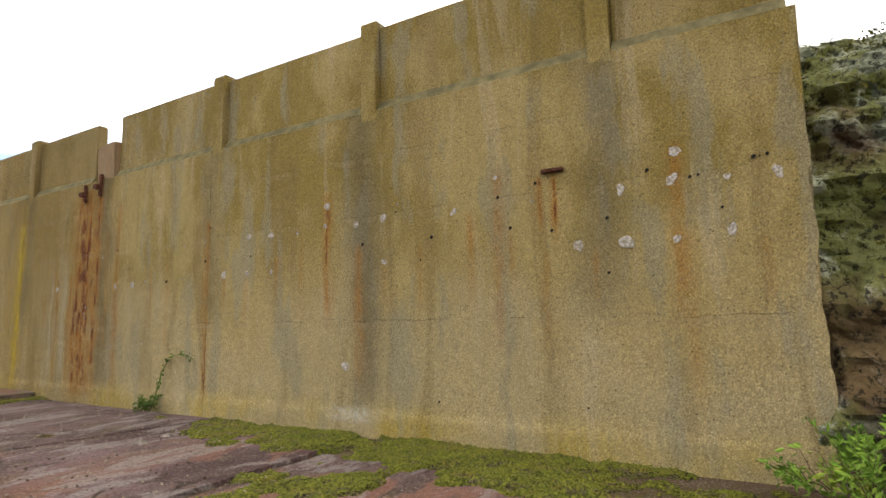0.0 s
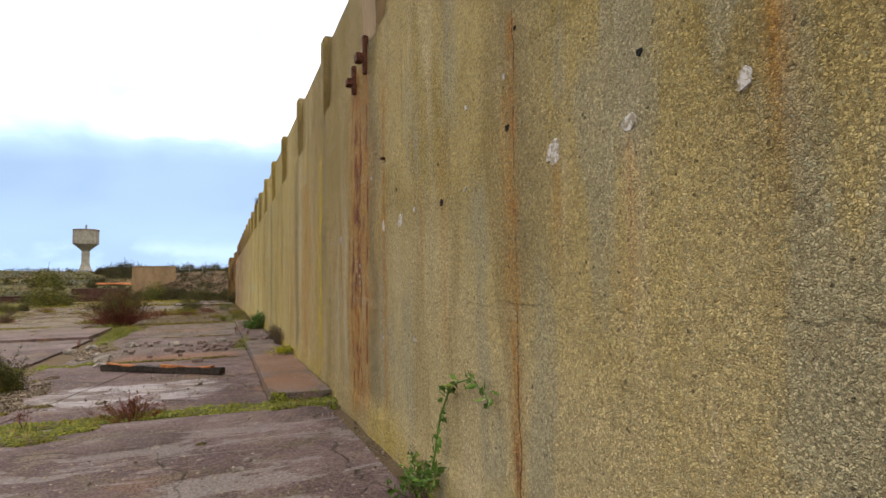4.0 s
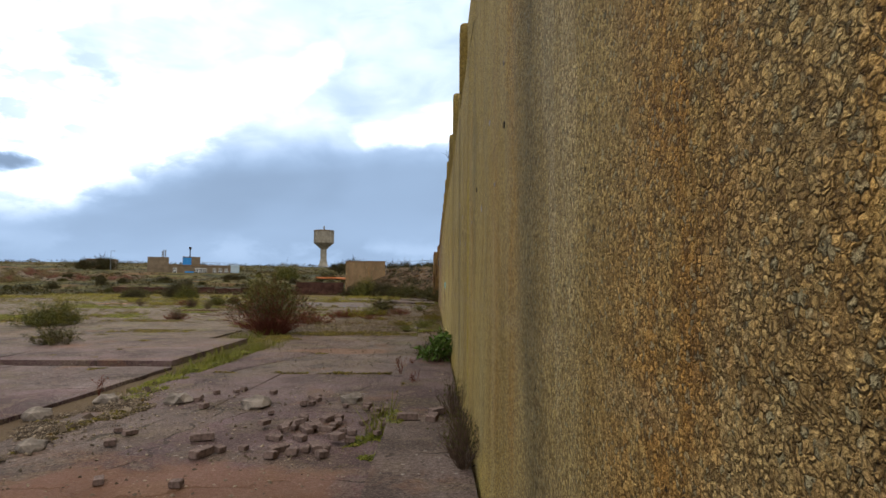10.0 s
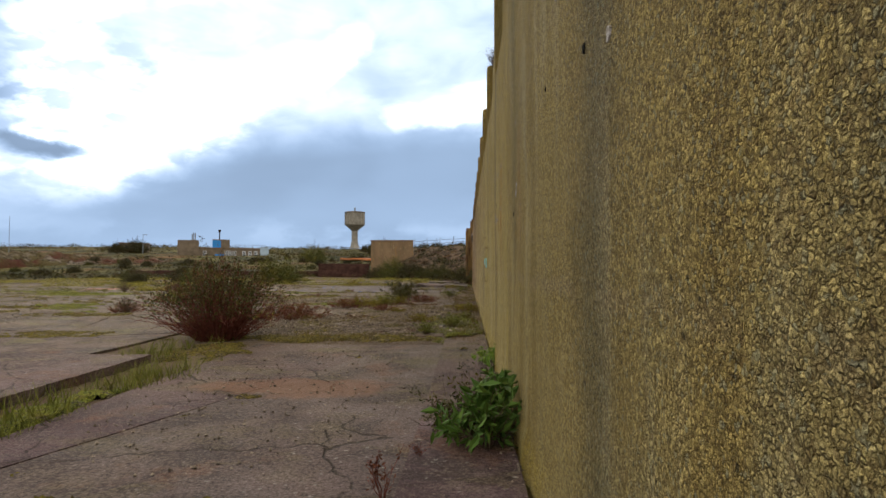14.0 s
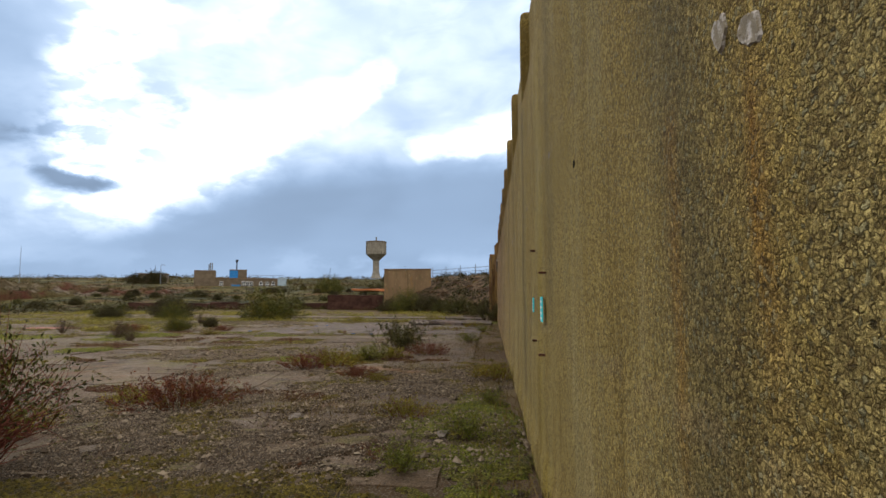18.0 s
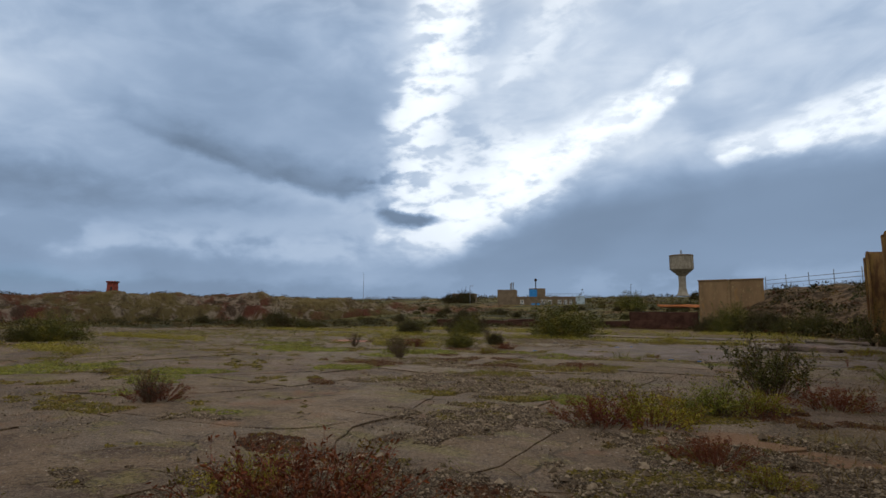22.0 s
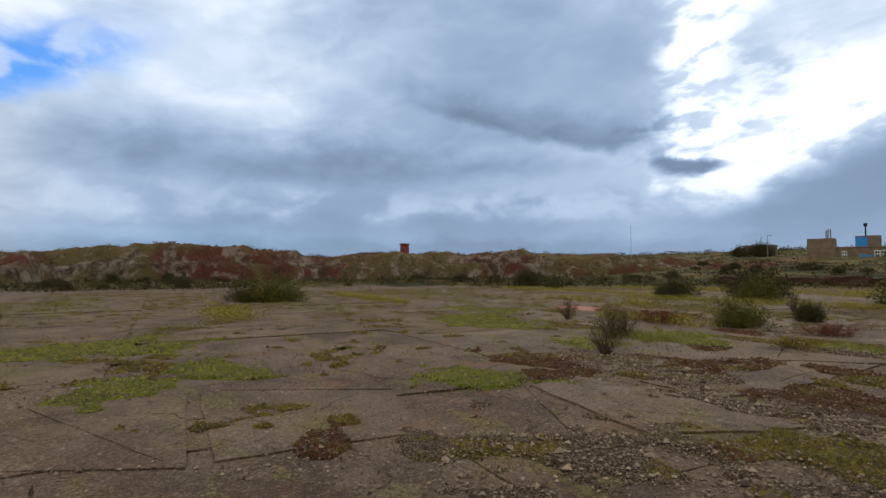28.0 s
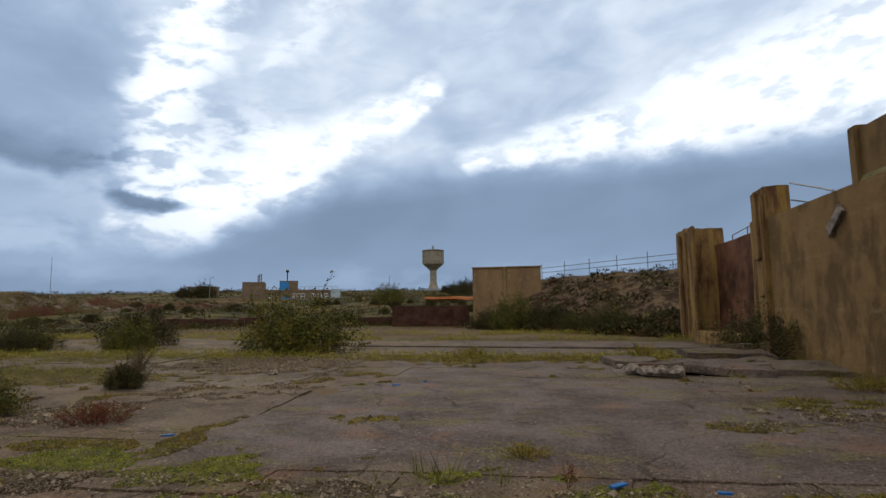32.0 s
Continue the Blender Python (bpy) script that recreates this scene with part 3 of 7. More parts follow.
def m_ground(n):
    """Soil and fine gravel with moss and grass where the layers say so; scrub far out."""
    p = n.where()
    big = n.noise(p, 0.22, 5.0, 0.6)
    fine = n.noise(p, 20.0, 6.0, 0.75)
    peb = n.cells(p, 42.0, 0)
    pebc = n.cells(p, 42.0, 1)
    col = n.mix(n.step(big, 0.35, 0.65), (0.060, 0.038, 0.020), (0.105, 0.072, 0.042))
    col = n.mix(n.math("MULTIPLY", n.attr("gravel"), n.step(peb, 0.5, 0.25, 0.0, 0.85)), col, n.mix(pebc, (0.06, 0.048, 0.038), (0.24, 0.21, 0.175)))
    col = n.mix(n.step(fine, 0.45, 0.25, 0.0, 0.6), col, (0.035, 0.027, 0.02))
    mos = n.math("MULTIPLY", n.attr("moss"), n.step(n.noise(p, 5.0, 6.0, 0.7), 0.3, 0.6, 0.3, 1.15), clamp=True)
    mosc = n.mix(n.step(n.noise(p, 1.1, 5.0), 0.35, 0.65), (0.095, 0.098, 0.02), (0.165, 0.14, 0.03))
    mosc = n.mix(n.step(fine, 0.35, 0.65), n.mix(0.5, mosc, (0.03, 0.03, 0.012)), mosc)
    col = n.mix(mos, col, mosc)
    scrub = n.noise(n.scaled(p, (1.0, 1.0, 2.0)), 0.09, 7.0, 0.72)
    scol = n.mix(n.step(scrub, 0.45, 0.56), (0.020, 0.022, 0.008), (0.078, 0.064, 0.018))
    scol = n.mix(n.step(n.noise(p, 0.05, 6.0, 0.7), 0.53, 0.6, 0.0, 0.8), scol, (0.095, 0.046, 0.018))
    col = n.mix(n.attr("scrub"), col, scol)
    rock = n.mix(n.step(n.noise(n.scaled(p, (1.0, 1.0, 2.5)), 1.3, 7.0, 0.75), 0.45, 0.56), (0.028, 0.019, 0.011), (0.105, 0.070, 0.042))
    col = n.mix(n.attr("rock"), col, rock)
    nor = n.bump(n.math("ADD", fine, n.math("MULTIPLY", peb, -0.8)), 0.9, 0.03)
    nor = n.bump(scrub, n.math("MULTIPLY", n.attr("scrub"), 0.9), 3.0, nor)
    return col, 0.96, nor


def m_rock(n):
    p = n.where()
    lay = n.noise(n.scaled(p, (1.5, 1.5, 2.0)), 2.2, 9.0, 0.78, 0.4)
    fine = n.noise(p, 12.0, 6.0, 0.72)
    col = n.mix(n.step(lay, 0.44, 0.57), (0.15, 0.16, 0.10), (0.46, 0.47, 0.32))
    col = n.mix(n.step(n.noise(p, 1.6, 7.0, 0.7), 0.48, 0.54, 0.0, 0.85), col, (0.17, 0.175, 0.040))
    col = n.mix(n.step(n.noise(p, 0.55, 4.0), 0.55, 0.68, 0.0, 0.75), col, (0.13, 0.062, 0.036))
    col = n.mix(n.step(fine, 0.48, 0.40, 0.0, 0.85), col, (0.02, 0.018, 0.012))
    return col, 0.9, n.bump(n.math("ADD", fine, lay), 1.0, 0.10)


def m_bank(n):
    """Far spoil bank: red-brown heather, grey rock and pale grass."""
    p = n.where()
    a = n.noise(p, 0.055, 6.0, 0.62)
    b = n.noise(n.scaled(p, (1.0, 1.0, 0.55)), 0.42, 8.0, 0.72, 0.4)
    col = n.mix(n.step(a, 0.45, 0.53), (0.066, 0.024, 0.016), (0.072, 0.056, 0.024))
    col = n.mix(n.step(n.noise(p, 0.16, 7.0, 0.68, 0.6), 0.48, 0.56, 0.0, 0.85), col, n.mix(n.step(b, 0.42, 0.58), (0.050, 0.038, 0.028), (0.165, 0.135, 0.105)))
    col = n.mix(n.step(b, 0.47, 0.38, 0.0, 0.75), col, (0.030, 0.021, 0.014))
    top = n.attr("top")
    col = n.mix(n.math("MULTIPLY", top, n.step(a, 0.35, 0.62, 0.1, 0.6)), col, (0.100, 0.074, 0.026))
    return col, 1.0, n.bump(b, 1.0, 1.2)


def m_moss(n):
    """Cushions of moss and thin turf with dirt and pebbles showing through."""
    p = n.where()
    fine = n.noise(p, 26.0, 8.0, 0.8)
    mid = n.noise(p, 2.2, 7.0, 0.7, 0.4)
    peb = n.cells(p, 46.0, 0)
    pebc = n.cells(p, 46.0, 1)
    olive = n.mix(n.step(mid, 0.38, 0.62), (0.052, 0.042, 0.011), (0.115, 0.088, 0.018))
    green = n.mix(n.step(mid, 0.38, 0.62), (0.066, 0.076, 0.012), (0.130, 0.132, 0.018))
    red = n.mix(n.step(mid, 0.40, 0.60), (0.036, 0.015, 0.009), (0.070, 0.034, 0.014))
    col = n.mix(n.attr("green"), olive, green)
    col = n.mix(n.attr("red"), col, red)
    col = n.mix(n.step(fine, 0.485, 0.43, 0.0, 0.85), col, (0.022, 0.016, 0.008))
    col = n.mix(n.step(fine, 0.53, 0.60, 0.0, 0.5), col, n.mix(1.0, col, (1.9, 1.8, 1.5), "MULTIPLY"))
    dirt = n.math("MAXIMUM", n.attr("gravel"), n.step(n.noise(p, 5.0, 6.0, 0.7), 0.52, 0.57, 0.0, 0.75))
    soil = n.mix(n.step(fine, 0.45, 0.55), (0.034, 0.023, 0.014), (0.095, 0.066, 0.042))
    soil = n.mix(n.step(peb, 0.5, 0.22, 0.0, 0.85), soil, n.mix(pebc, (0.045, 0.034, 0.026), (0.25, 0.21, 0.17)))
    col = n.mix(dirt, col, soil)
    col = n.mix(1.0, col, n.mix(n.step(n.noise(p, 60.0, 5.0, 0.75), 0.45, 0.55), (0.5, 0.5, 0.5), (1.5, 1.5, 1.45)), "MULTIPLY")
    return col, 1.0, n.bump(n.math("ADD", fine, n.math("MULTIPLY", peb, -0.4)), 1.0, 0.045)


def plain(name, col, rough=0.7, metal=0.0, var=0.3, scale=14.0, bump=0.25, dist=0.004):
    def make(n):
        p = n.own()
        a = n.noise(p, scale, 5.0, 0.65)
        lo = tuple(c * (1 - var) for c in col)
        hi = tuple(min(1.0, c * (1 + var)) for c in col)
        return n.mix(n.step(a, 0.3, 0.7), lo, hi), rough, n.bump(a, bump, dist), {"Metallic": metal}
    return surface(name, make)


def leafy(name, lo, hi, tip, rough=0.6):
    """Leaf colour that shifts from clump to clump and leaf to leaf."""
    def make(n):
        r = n.add("ShaderNodeNewGeometry", 8)
        ob = n.add("ShaderNodeObjectInfo", 5)
        col = n.mix(r, lo, hi)
        col = n.mix(n.step(n.noise(n.own(), 2.6, 3.0), 0.52, 0.66, 0.0, 0.8), col, tip)
        col = n.mix(n.math("MULTIPLY", ob, 0.35), col, lo)
        return col, rough, None
    return surface(name, make)


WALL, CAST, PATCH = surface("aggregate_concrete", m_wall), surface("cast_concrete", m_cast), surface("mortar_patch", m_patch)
SLAB, GROUND, ROCK, BANK = surface("floor_concrete", m_slab), surface("soil", m_ground), surface("rock", m_rock), surface("spoil", m_bank)
MOSS = surface("moss_and_turf", m_moss)
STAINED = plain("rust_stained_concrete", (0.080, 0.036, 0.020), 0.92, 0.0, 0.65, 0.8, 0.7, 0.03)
LEDGEM = plain("ledge_concrete", (0.105, 0.088, 0.042), 0.92, 0.0, 0.35, 6.0, 0.6, 0.008)
PIERC = surface("rust_washed_concrete", m_pier)
DARK = plain("hole_dark", (0.012, 0.011, 0.01), 1.0)
RUSTY = plain("rusty_steel", (0.075, 0.03, 0.018), 0.85, 0.2, 0.6, 20.0, 0.8, 0.006)
STEEL = plain("grey_steel", (0.17, 0.18, 0.19), 0.55, 0.5, 0.2)
BRICK = plain("old_brick", (0.125, 0.088, 0.076), 0.93, 0.0, 0.4, 22.0, 0.8, 0.006)
STONE = plain("broken_stone", (0.145, 0.122, 0.104), 0.95, 0.0, 0.5, 6.0, 0.9, 0.02)
CHAR = plain("charred_timber", (0.026, 0.019, 0.015), 0.8, 0.0, 0.5, 12.0, 0.9, 0.012)
TIMBER = plain("rotten_timber", (0.22, 0.085, 0.03), 0.95, 0.0, 0.5, 16.0, 0.9, 0.01)
CYAN = plain("cyan_vinyl", (0.05, 0.52, 0.56), 0.5, 0.0, 0.15)
WHITE = plain("white_paint", (0.72, 0.72, 0.70), 0.6, 0.0, 0.1)
BLUE = plain("blue_plastic", (0.012, 0.085, 0.26), 0.45, 0.0, 0.2)
TWIG = plain("twig", (0.075, 0.05, 0.035), 0.9, 0.0, 0.4)
REDTWIG = plain("red_stem", (0.10, 0.032, 0.022), 0.9, 0.0, 0.4)
GREEN = leafy("shrub_leaf", (0.022, 0.024, 0.007), (0.066, 0.064, 0.013), (0.120, 0.090, 0.016))
FRESH = leafy("fresh_leaf", (0.040, 0.080, 0.014), (0.095, 0.150, 0.026), (0.16, 0.155, 0.026))
YELLOW = leafy("yellow_leaf", (0.09, 0.085, 0.010), (0.20, 0.17, 0.016), (0.26, 0.20, 0.02))
REDLEAF = leafy("red_leaf", (0.060, 0.020, 0.010), (0.140, 0.040, 0.014), (0.10, 0.092, 0.016))
GRASS = leafy("grass_blade", (0.075, 0.085, 0.014), (0.165, 0.16, 0.03), (0.19, 0.15, 0.04))
MOSSG = leafy("moss_tuft", (0.056, 0.064, 0.009), (0.135, 0.132, 0.016), (0.12, 0.090, 0.018))
OLIVEM = leafy("olive_moss", (0.040, 0.033, 0.009), (0.125, 0.098, 0.018), (0.08, 0.042, 0.014), 0.95)
REDM = leafy("red_moss", (0.028, 0.012, 0.008), (0.080, 0.034, 0.014), (0.08, 0.060, 0.014), 0.95)
STRAW = leafy("straw_grass", (0.13, 0.115, 0.018), (0.25, 0.205, 0.036), (0.17, 0.17, 0.03))
LIME = leafy("lime_leaf", (0.060, 0.078, 0.010), (0.150, 0.150, 0.018), (0.20, 0.155, 0.02))
BUSH = leafy("bush_leaf", (0.036, 0.038, 0.009), (0.088, 0.088, 0.015), (0.17, 0.13, 0.018))
NETTLE = leafy("nettle_leaf", (0.075, 0.14, 0.016), (0.18, 0.27, 0.035), (0.22, 0.26, 0.03))
SPURGE = leafy("spurge_leaf", (0.20, 0.19, 0.010), (0.36, 0.32, 0.016), (0.10, 0.14, 0.02))
RUSSET = leafy("russet_heather", (0.036, 0.015, 0.009), (0.080, 0.032, 0.015), (0.070, 0.054, 0.016), 0.9)
FARDRY = leafy("far_dry_grass", (0.045, 0.034, 0.010), (0.095, 0.072, 0.018), (0.075, 0.036, 0.012), 0.95)
DRY = leafy("dry_grass", (0.075, 0.052, 0.016), (0.145, 0.105, 0.030), (0.13, 0.062, 0.018))
FARLEAF = leafy("far_scrub", (0.018, 0.018, 0.007), (0.048, 0.043, 0.012), (0.070, 0.040, 0.014))

# ---- the long wall ----
PIER_STEP, PIER_0 = 3.017, -0.91          # parapet piers
LEDGE, TOP = 4.12, 5.29
JOINTS = (-5.65, -3.67, 2.24, 8.36, 15.05, 21.0, 27.1, 33.2, 39.2, 45.3, 51.3, 58.3)

# rust runs: y, half width, top, foot, strength
RUSTS = ((6.08, 0.17, 4.0, 0.0, 0.85), (5.76, 0.13, 4.0, 0.9, 1.0), (5.94, 0.07, 3.9, 0.4, 1.0), (5.44, 0.09, 4.0, 0.2, 0.9), (5.85, 0.38, 4.0, 0.0, 0.85), (5.5, 0.25, 3.9, 0.0, 0.6), (6.32, 0.06, 2.4, 0.2, 0.75), (4.76, 0.08, 3.6, 0.2, 0.6), (5.1, 0.06, 3.2, 0.8, 0.35),
         (6.78, 0.035, 2.3, 1.3, 1.0), (6.76, 0.07, 1.5, 0.1, 0.4), (2.26, 0.05, 3.0, 0.1, 0.8), (4.81, 0.05, 3.1, 0.5, 0.35), (3.3, 0.04, 2.6, 1.0, 0.3), (57.9, 0.2, 3.9, 0.0, 0.4))
RUSTS += ((-0.19, 0.07, 3.15, 1.3, 0.75), (-0.23, 0.06, 1.45, 1.25, 0.9), (-0.73, 0.08, 2.4, 0.5, 0.5), (-1.17, 0.05, 2.1, 1.5, 0.4), (-1.69, 0.05, 2.3, 1.4, 0.4), (-2.73, 0.08, 3.1, 1.0, 0.5), (-3.22, 0.03, 2.93, 2.2, 1.0),
          (-3.38, 0.035, 2.93, 2.05, 1.0), (-4.60, 0.09, 3.05, 1.2, 0.5), (-4.66, 0.07, 2.2, 0.4, 0.3), (1.35, 0.04, 2.1, 1.2, 0.35), (0.27, 0.03, 2.38, 1.3, 0.45))
RUSTS += ((10.0, 0.35, 3.4, 0.1, 0.5), (9.55, 0.20, 2.6, 0.4, 0.4), (11.75, 0.18, 3.0, 0.4, 0.32), (12.4, 0.25, 3.1, 0.4, 0.25), (22.05, 0.08, 2.7, 1.2, 1.0), (22.53, 0.05, 2.14, 1.40, 1.0), (22.97, 0.05, 2.05, 1.4, 0.6),
          (19.8, 0.16, 2.6, 1.3, 0.35), (20.1, 0.035, 2.05, 1.3, 0.45), (23.4, 0.05, 2.1, 1.0, 0.3), (14.55, 0.25, 3.2, 0.1, 0.25))
# small drips below the tie holes
drip = random.Random(3)
RUSTS += tuple((-5.3 + 0.505 * k + drip.uniform(-0.1, 0.1), drip.uniform(0.025, 0.05), drip.choice((2.36, 2.62, 2.1)), drip.uniform(0.9, 1.9), drip.uniform(0.2, 0.55)) for k in range(30) if drip.random() < 0.6)
# dark damp runs below the parapet piers
DAMPS = tuple((PIER_0 + PIER_STEP * k + 0.05, 0.30, 4.3, 0.15 + 1.1 * (k % 2), 0.66 - 0.2 * (k % 2)) for k in range(-1, 19))
LICHENS = ((8.44, 0.17, 3.6, 0.0, 0.9), (8.30, 0.04, 4.0, 0.0, 0.6), (15.1, 0.10, 2.9, 0.2, 0.75), (21.1, 0.12, 3.8, 0.2, 0.3), (27.0, 0.4, 3.9, 0.0, 0.25), (57.4, 0.45, 3.9, 0.0, 0.75))


def runs(y, z, rows, seed):
    out = np.zeros(y.shape)
    for i, (y0, half, top, foot, amount) in enumerate(rows):
        near = np.abs(y - y0) < half * 4 + 0.5
        if not near.any():
            continue
        bent = y0 + 0.35 * half * wave(z, 0 * z + i, 0, 1.4, 2, seed)
        side = np.exp(-((y - bent) / (half * (0.8 + 0.25 * wave(z, z * 0 + 7 * i, 0, 2.0, 2, seed + 1)))) ** 2)
        out = np.maximum(out, np.where(near, amount * side * smooth01(z, foot - 0.1, foot + 0.5) * smooth01(z, top + 0.05, top - 0.1), 0))
    return out


def face_x(y, z):
    """How far the wall's face lies out of true."""
    return 0.010 * wave(y, z, 0, 1.1, 3, 3) + 0.004 * wave(y, z, 0, 9.0, 2, 5)


def wall_bay(y0, y1, first):
    """One cast length of the wall: a finely divided face with its joints and lips, and a plain back."""
    step = 0.04 if y1 < 28 else 0.09
    ys = np.linspace(y0, y1, int((y1 - y0) / step))
    zs = np.unique(np.concatenate([np.linspace(-0.15, LEDGE, int(4.3 / step)), [0.26, 0.285, 1.413, 1.427, 2.745, 2.757]]))
    Y, Z = np.meshgrid(ys, zs, indexing="ij")
    X = face_x(Y, Z)
    for z0, depth in ((1.42, 0.004), (2.751, 0.003)):
        X += depth * np.exp(-((Z - z0 - 0.012 * wave(Y, 0 * Y, 0, 0.8, 2, 9)) / 0.010) ** 2) * smooth01(wave(Y, 0 * Y, z0, 0.6, 2, 11), -0.3, 0.2)
    edge = np.minimum(Y - y0, y1 - Y)
    for yj in (8.36, 15.05):
        X += 0.022 * np.exp(-((Y - yj) / 0.014) ** 2)
    X -= 0.02 * smooth01(Z, 0.34, 0.22) * (1 + 0.4 * wave(Y, Z, 0, 3.0, 2, 8))
    if first:
        Y = Y - 0.06 * smooth01(edge, 0.4, 0.0) * (Y - y0 < 1) * wave(Z, Z * 0, 0, 2.3, 4, 21)
    rust, dark = runs(Y, Z, RUSTS, 30), runs(Y, Z, DAMPS, 40)
    lichen = runs(Y, Z, LICHENS, 50)
    lichen = np.maximum(lichen, 0.5 * smooth01(Z, 0.5, 0.1) * smooth01(wave(Y, Z, 0, 1.4, 3, 60), -0.5, 0.6))
    pale = 0.5 * np.exp(-((Z - 0.235) / 0.09) ** 4) * np.exp(-((Y + 0.65) / 0.36) ** 4)
    for y2, half in ((6.52, 0.10), (7.0, 0.05)):
        pale = np.maximum(pale, 0.3 * np.exp(-((Y - y2 - 0.05 * wave(Z, Z, 0, 1.2, 2, 4)) / half) ** 2) * smooth01(Z, 0.2, 0.9) * smooth01(Z, 3.0, 1.9))
    if y0 > 50:
        dark = np.maximum(dark, 0.45 * smooth01(wave(Y, Z * 0.2, 0, 0.9, 3, 70), -0.2, 0.6))
    nz, ny = len(zs), len(ys)
    v = np.stack([X, Y, Z], -1).reshape(-1, 3)
    i, j = np.meshgrid(np.arange(ny - 1), np.arange(nz - 1), indexing="ij")
    a = i * nz + j
    f = np.stack([a, a + 1, a + nz + 1, a + nz], -1).reshape(-1, 4).tolist()
    # the rim and back have corners of their own, so the face keeps its shading up to the joint
    rim = [q * nz + nz - 1 for q in range(ny)], [q * nz for q in range(ny)], list(range(nz)), [(ny - 1) * nz + q for q in range(nz)]
    extra, k = [v], len(v)
    spots = []
    for line in rim:
        extra.append(v[line])
        spots.append(list(range(k, k + len(line))))
        k += len(line)
    extra.append(np.array([(0.55, y0, -0.15), (0.55, y0, LEDGE), (0.55, y1, LEDGE), (0.55, y1, -0.15)]))
    top, foot, south, north = spots
    f += [tuple(top + [k + 2, k + 1]), tuple([k, k + 3] + foot[::-1]), (k + 3, k + 2, k + 1, k)]
    f += [tuple([k + 1, k] + south), tuple([k + 3, k + 2] + north[::-1])]
    pad = np.zeros(k + 4 - len(v))
    lay = {key: np.concatenate([val.ravel(), pad]) for key, val in (("rust", rust), ("dark", dark), ("lichen", lichen), ("pale", pale))}
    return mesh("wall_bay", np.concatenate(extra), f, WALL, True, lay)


wall = thing("wall_east", "tall weathered olive concrete wall with rust runs", "wall", kind="structure")
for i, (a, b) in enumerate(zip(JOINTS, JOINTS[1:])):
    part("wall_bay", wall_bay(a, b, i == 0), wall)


def parapet():
    ys = [PIER_0 + PIER_STEP * k for k in range(-1, 19)]
    edges = [-5.6] + ys
    for i, (a, b) in enumerate(zip(edges, edges[1:])):
        lo, hi, top = a + 0.125, b - 0.125, TOP + 0.012 * math.sin(i * 2.3)
        if abs(a - 5.124) < 0.01:
            lo = 5.80
        if i == 0:
            lo = a
        if hi - lo < 0.3:
            continue
        part("parapet_panel", box("parapet_panel", (0.085, lo, LEDGE - 0.03), (0.27, hi, top), WALL, 0.015, 0.008, i, 3), wall)
        # sloping ledge in front of the panel
        bm = bmesh.new()
        v = [bm.verts.new(c) for c in ((0.004, lo, LEDGE - 0.01), (0.09, lo, LEDGE - 0.01), (0.09, lo, LEDGE + 0.14), (0.004, hi, LEDGE - 0.01), (0.09, hi, LEDGE - 0.01), (0.09, hi, LEDGE + 0.14))]
        for q in ((0, 2, 1), (3, 4, 5), (0, 3, 5, 2), (0, 1, 4, 3), (1, 2, 5, 4)):
            bm.faces.new([v[k] for k in q])
        part("ledge", finish(bm, "ledge", LEDGEM), wall)
    for k, y in enumerate(ys):
        top = 5.37 + 0.01 * math.sin(k * 1.7)
        if abs(y - 5.124) < 0.01:
            part("broken_pier", box("broken_pier", (0.0, 5.02, LEDGE - 0.06), (0.26, 5.62, 4.80), CAST, 0.03, 0.04, 5, 2), wall, "parapet pier broken off short")
            continue
        # a pier that swells out of the wall at its foot, with a rounded head
        zs = (LEDGE - 0.12, LEDGE + 0.02, LEDGE + 0.2, 4.7, top - 0.05, top - 0.012, top)
        xs = (0.004, -0.012, -0.016, -0.018, -0.018, 0.005, 0.05)
        bm = bmesh.new()
        rings = []
        for z, x in zip(zs, xs):
            rings.append([bm.verts.new(c) for c in ((x, y - 0.115, z), (x, y + 0.115, z), (0.29, y + 0.115, z), (0.29, y - 0.115, z))])
        for r, q in zip(rings, rings[1:]):
            for c in range(4):
                bm.faces.new((r[c], r[(c + 1) % 4], q[(c + 1) % 4], q[c])[::-1])
        bm.faces.new(rings[-1][::-1])
        bm.faces.new(rings[0])
        bmesh.ops.recalc_face_normals(bm, faces=bm.faces)
        part("parapet_pier", finish(bm, "parapet_pier", WALL), wall)


parapet()


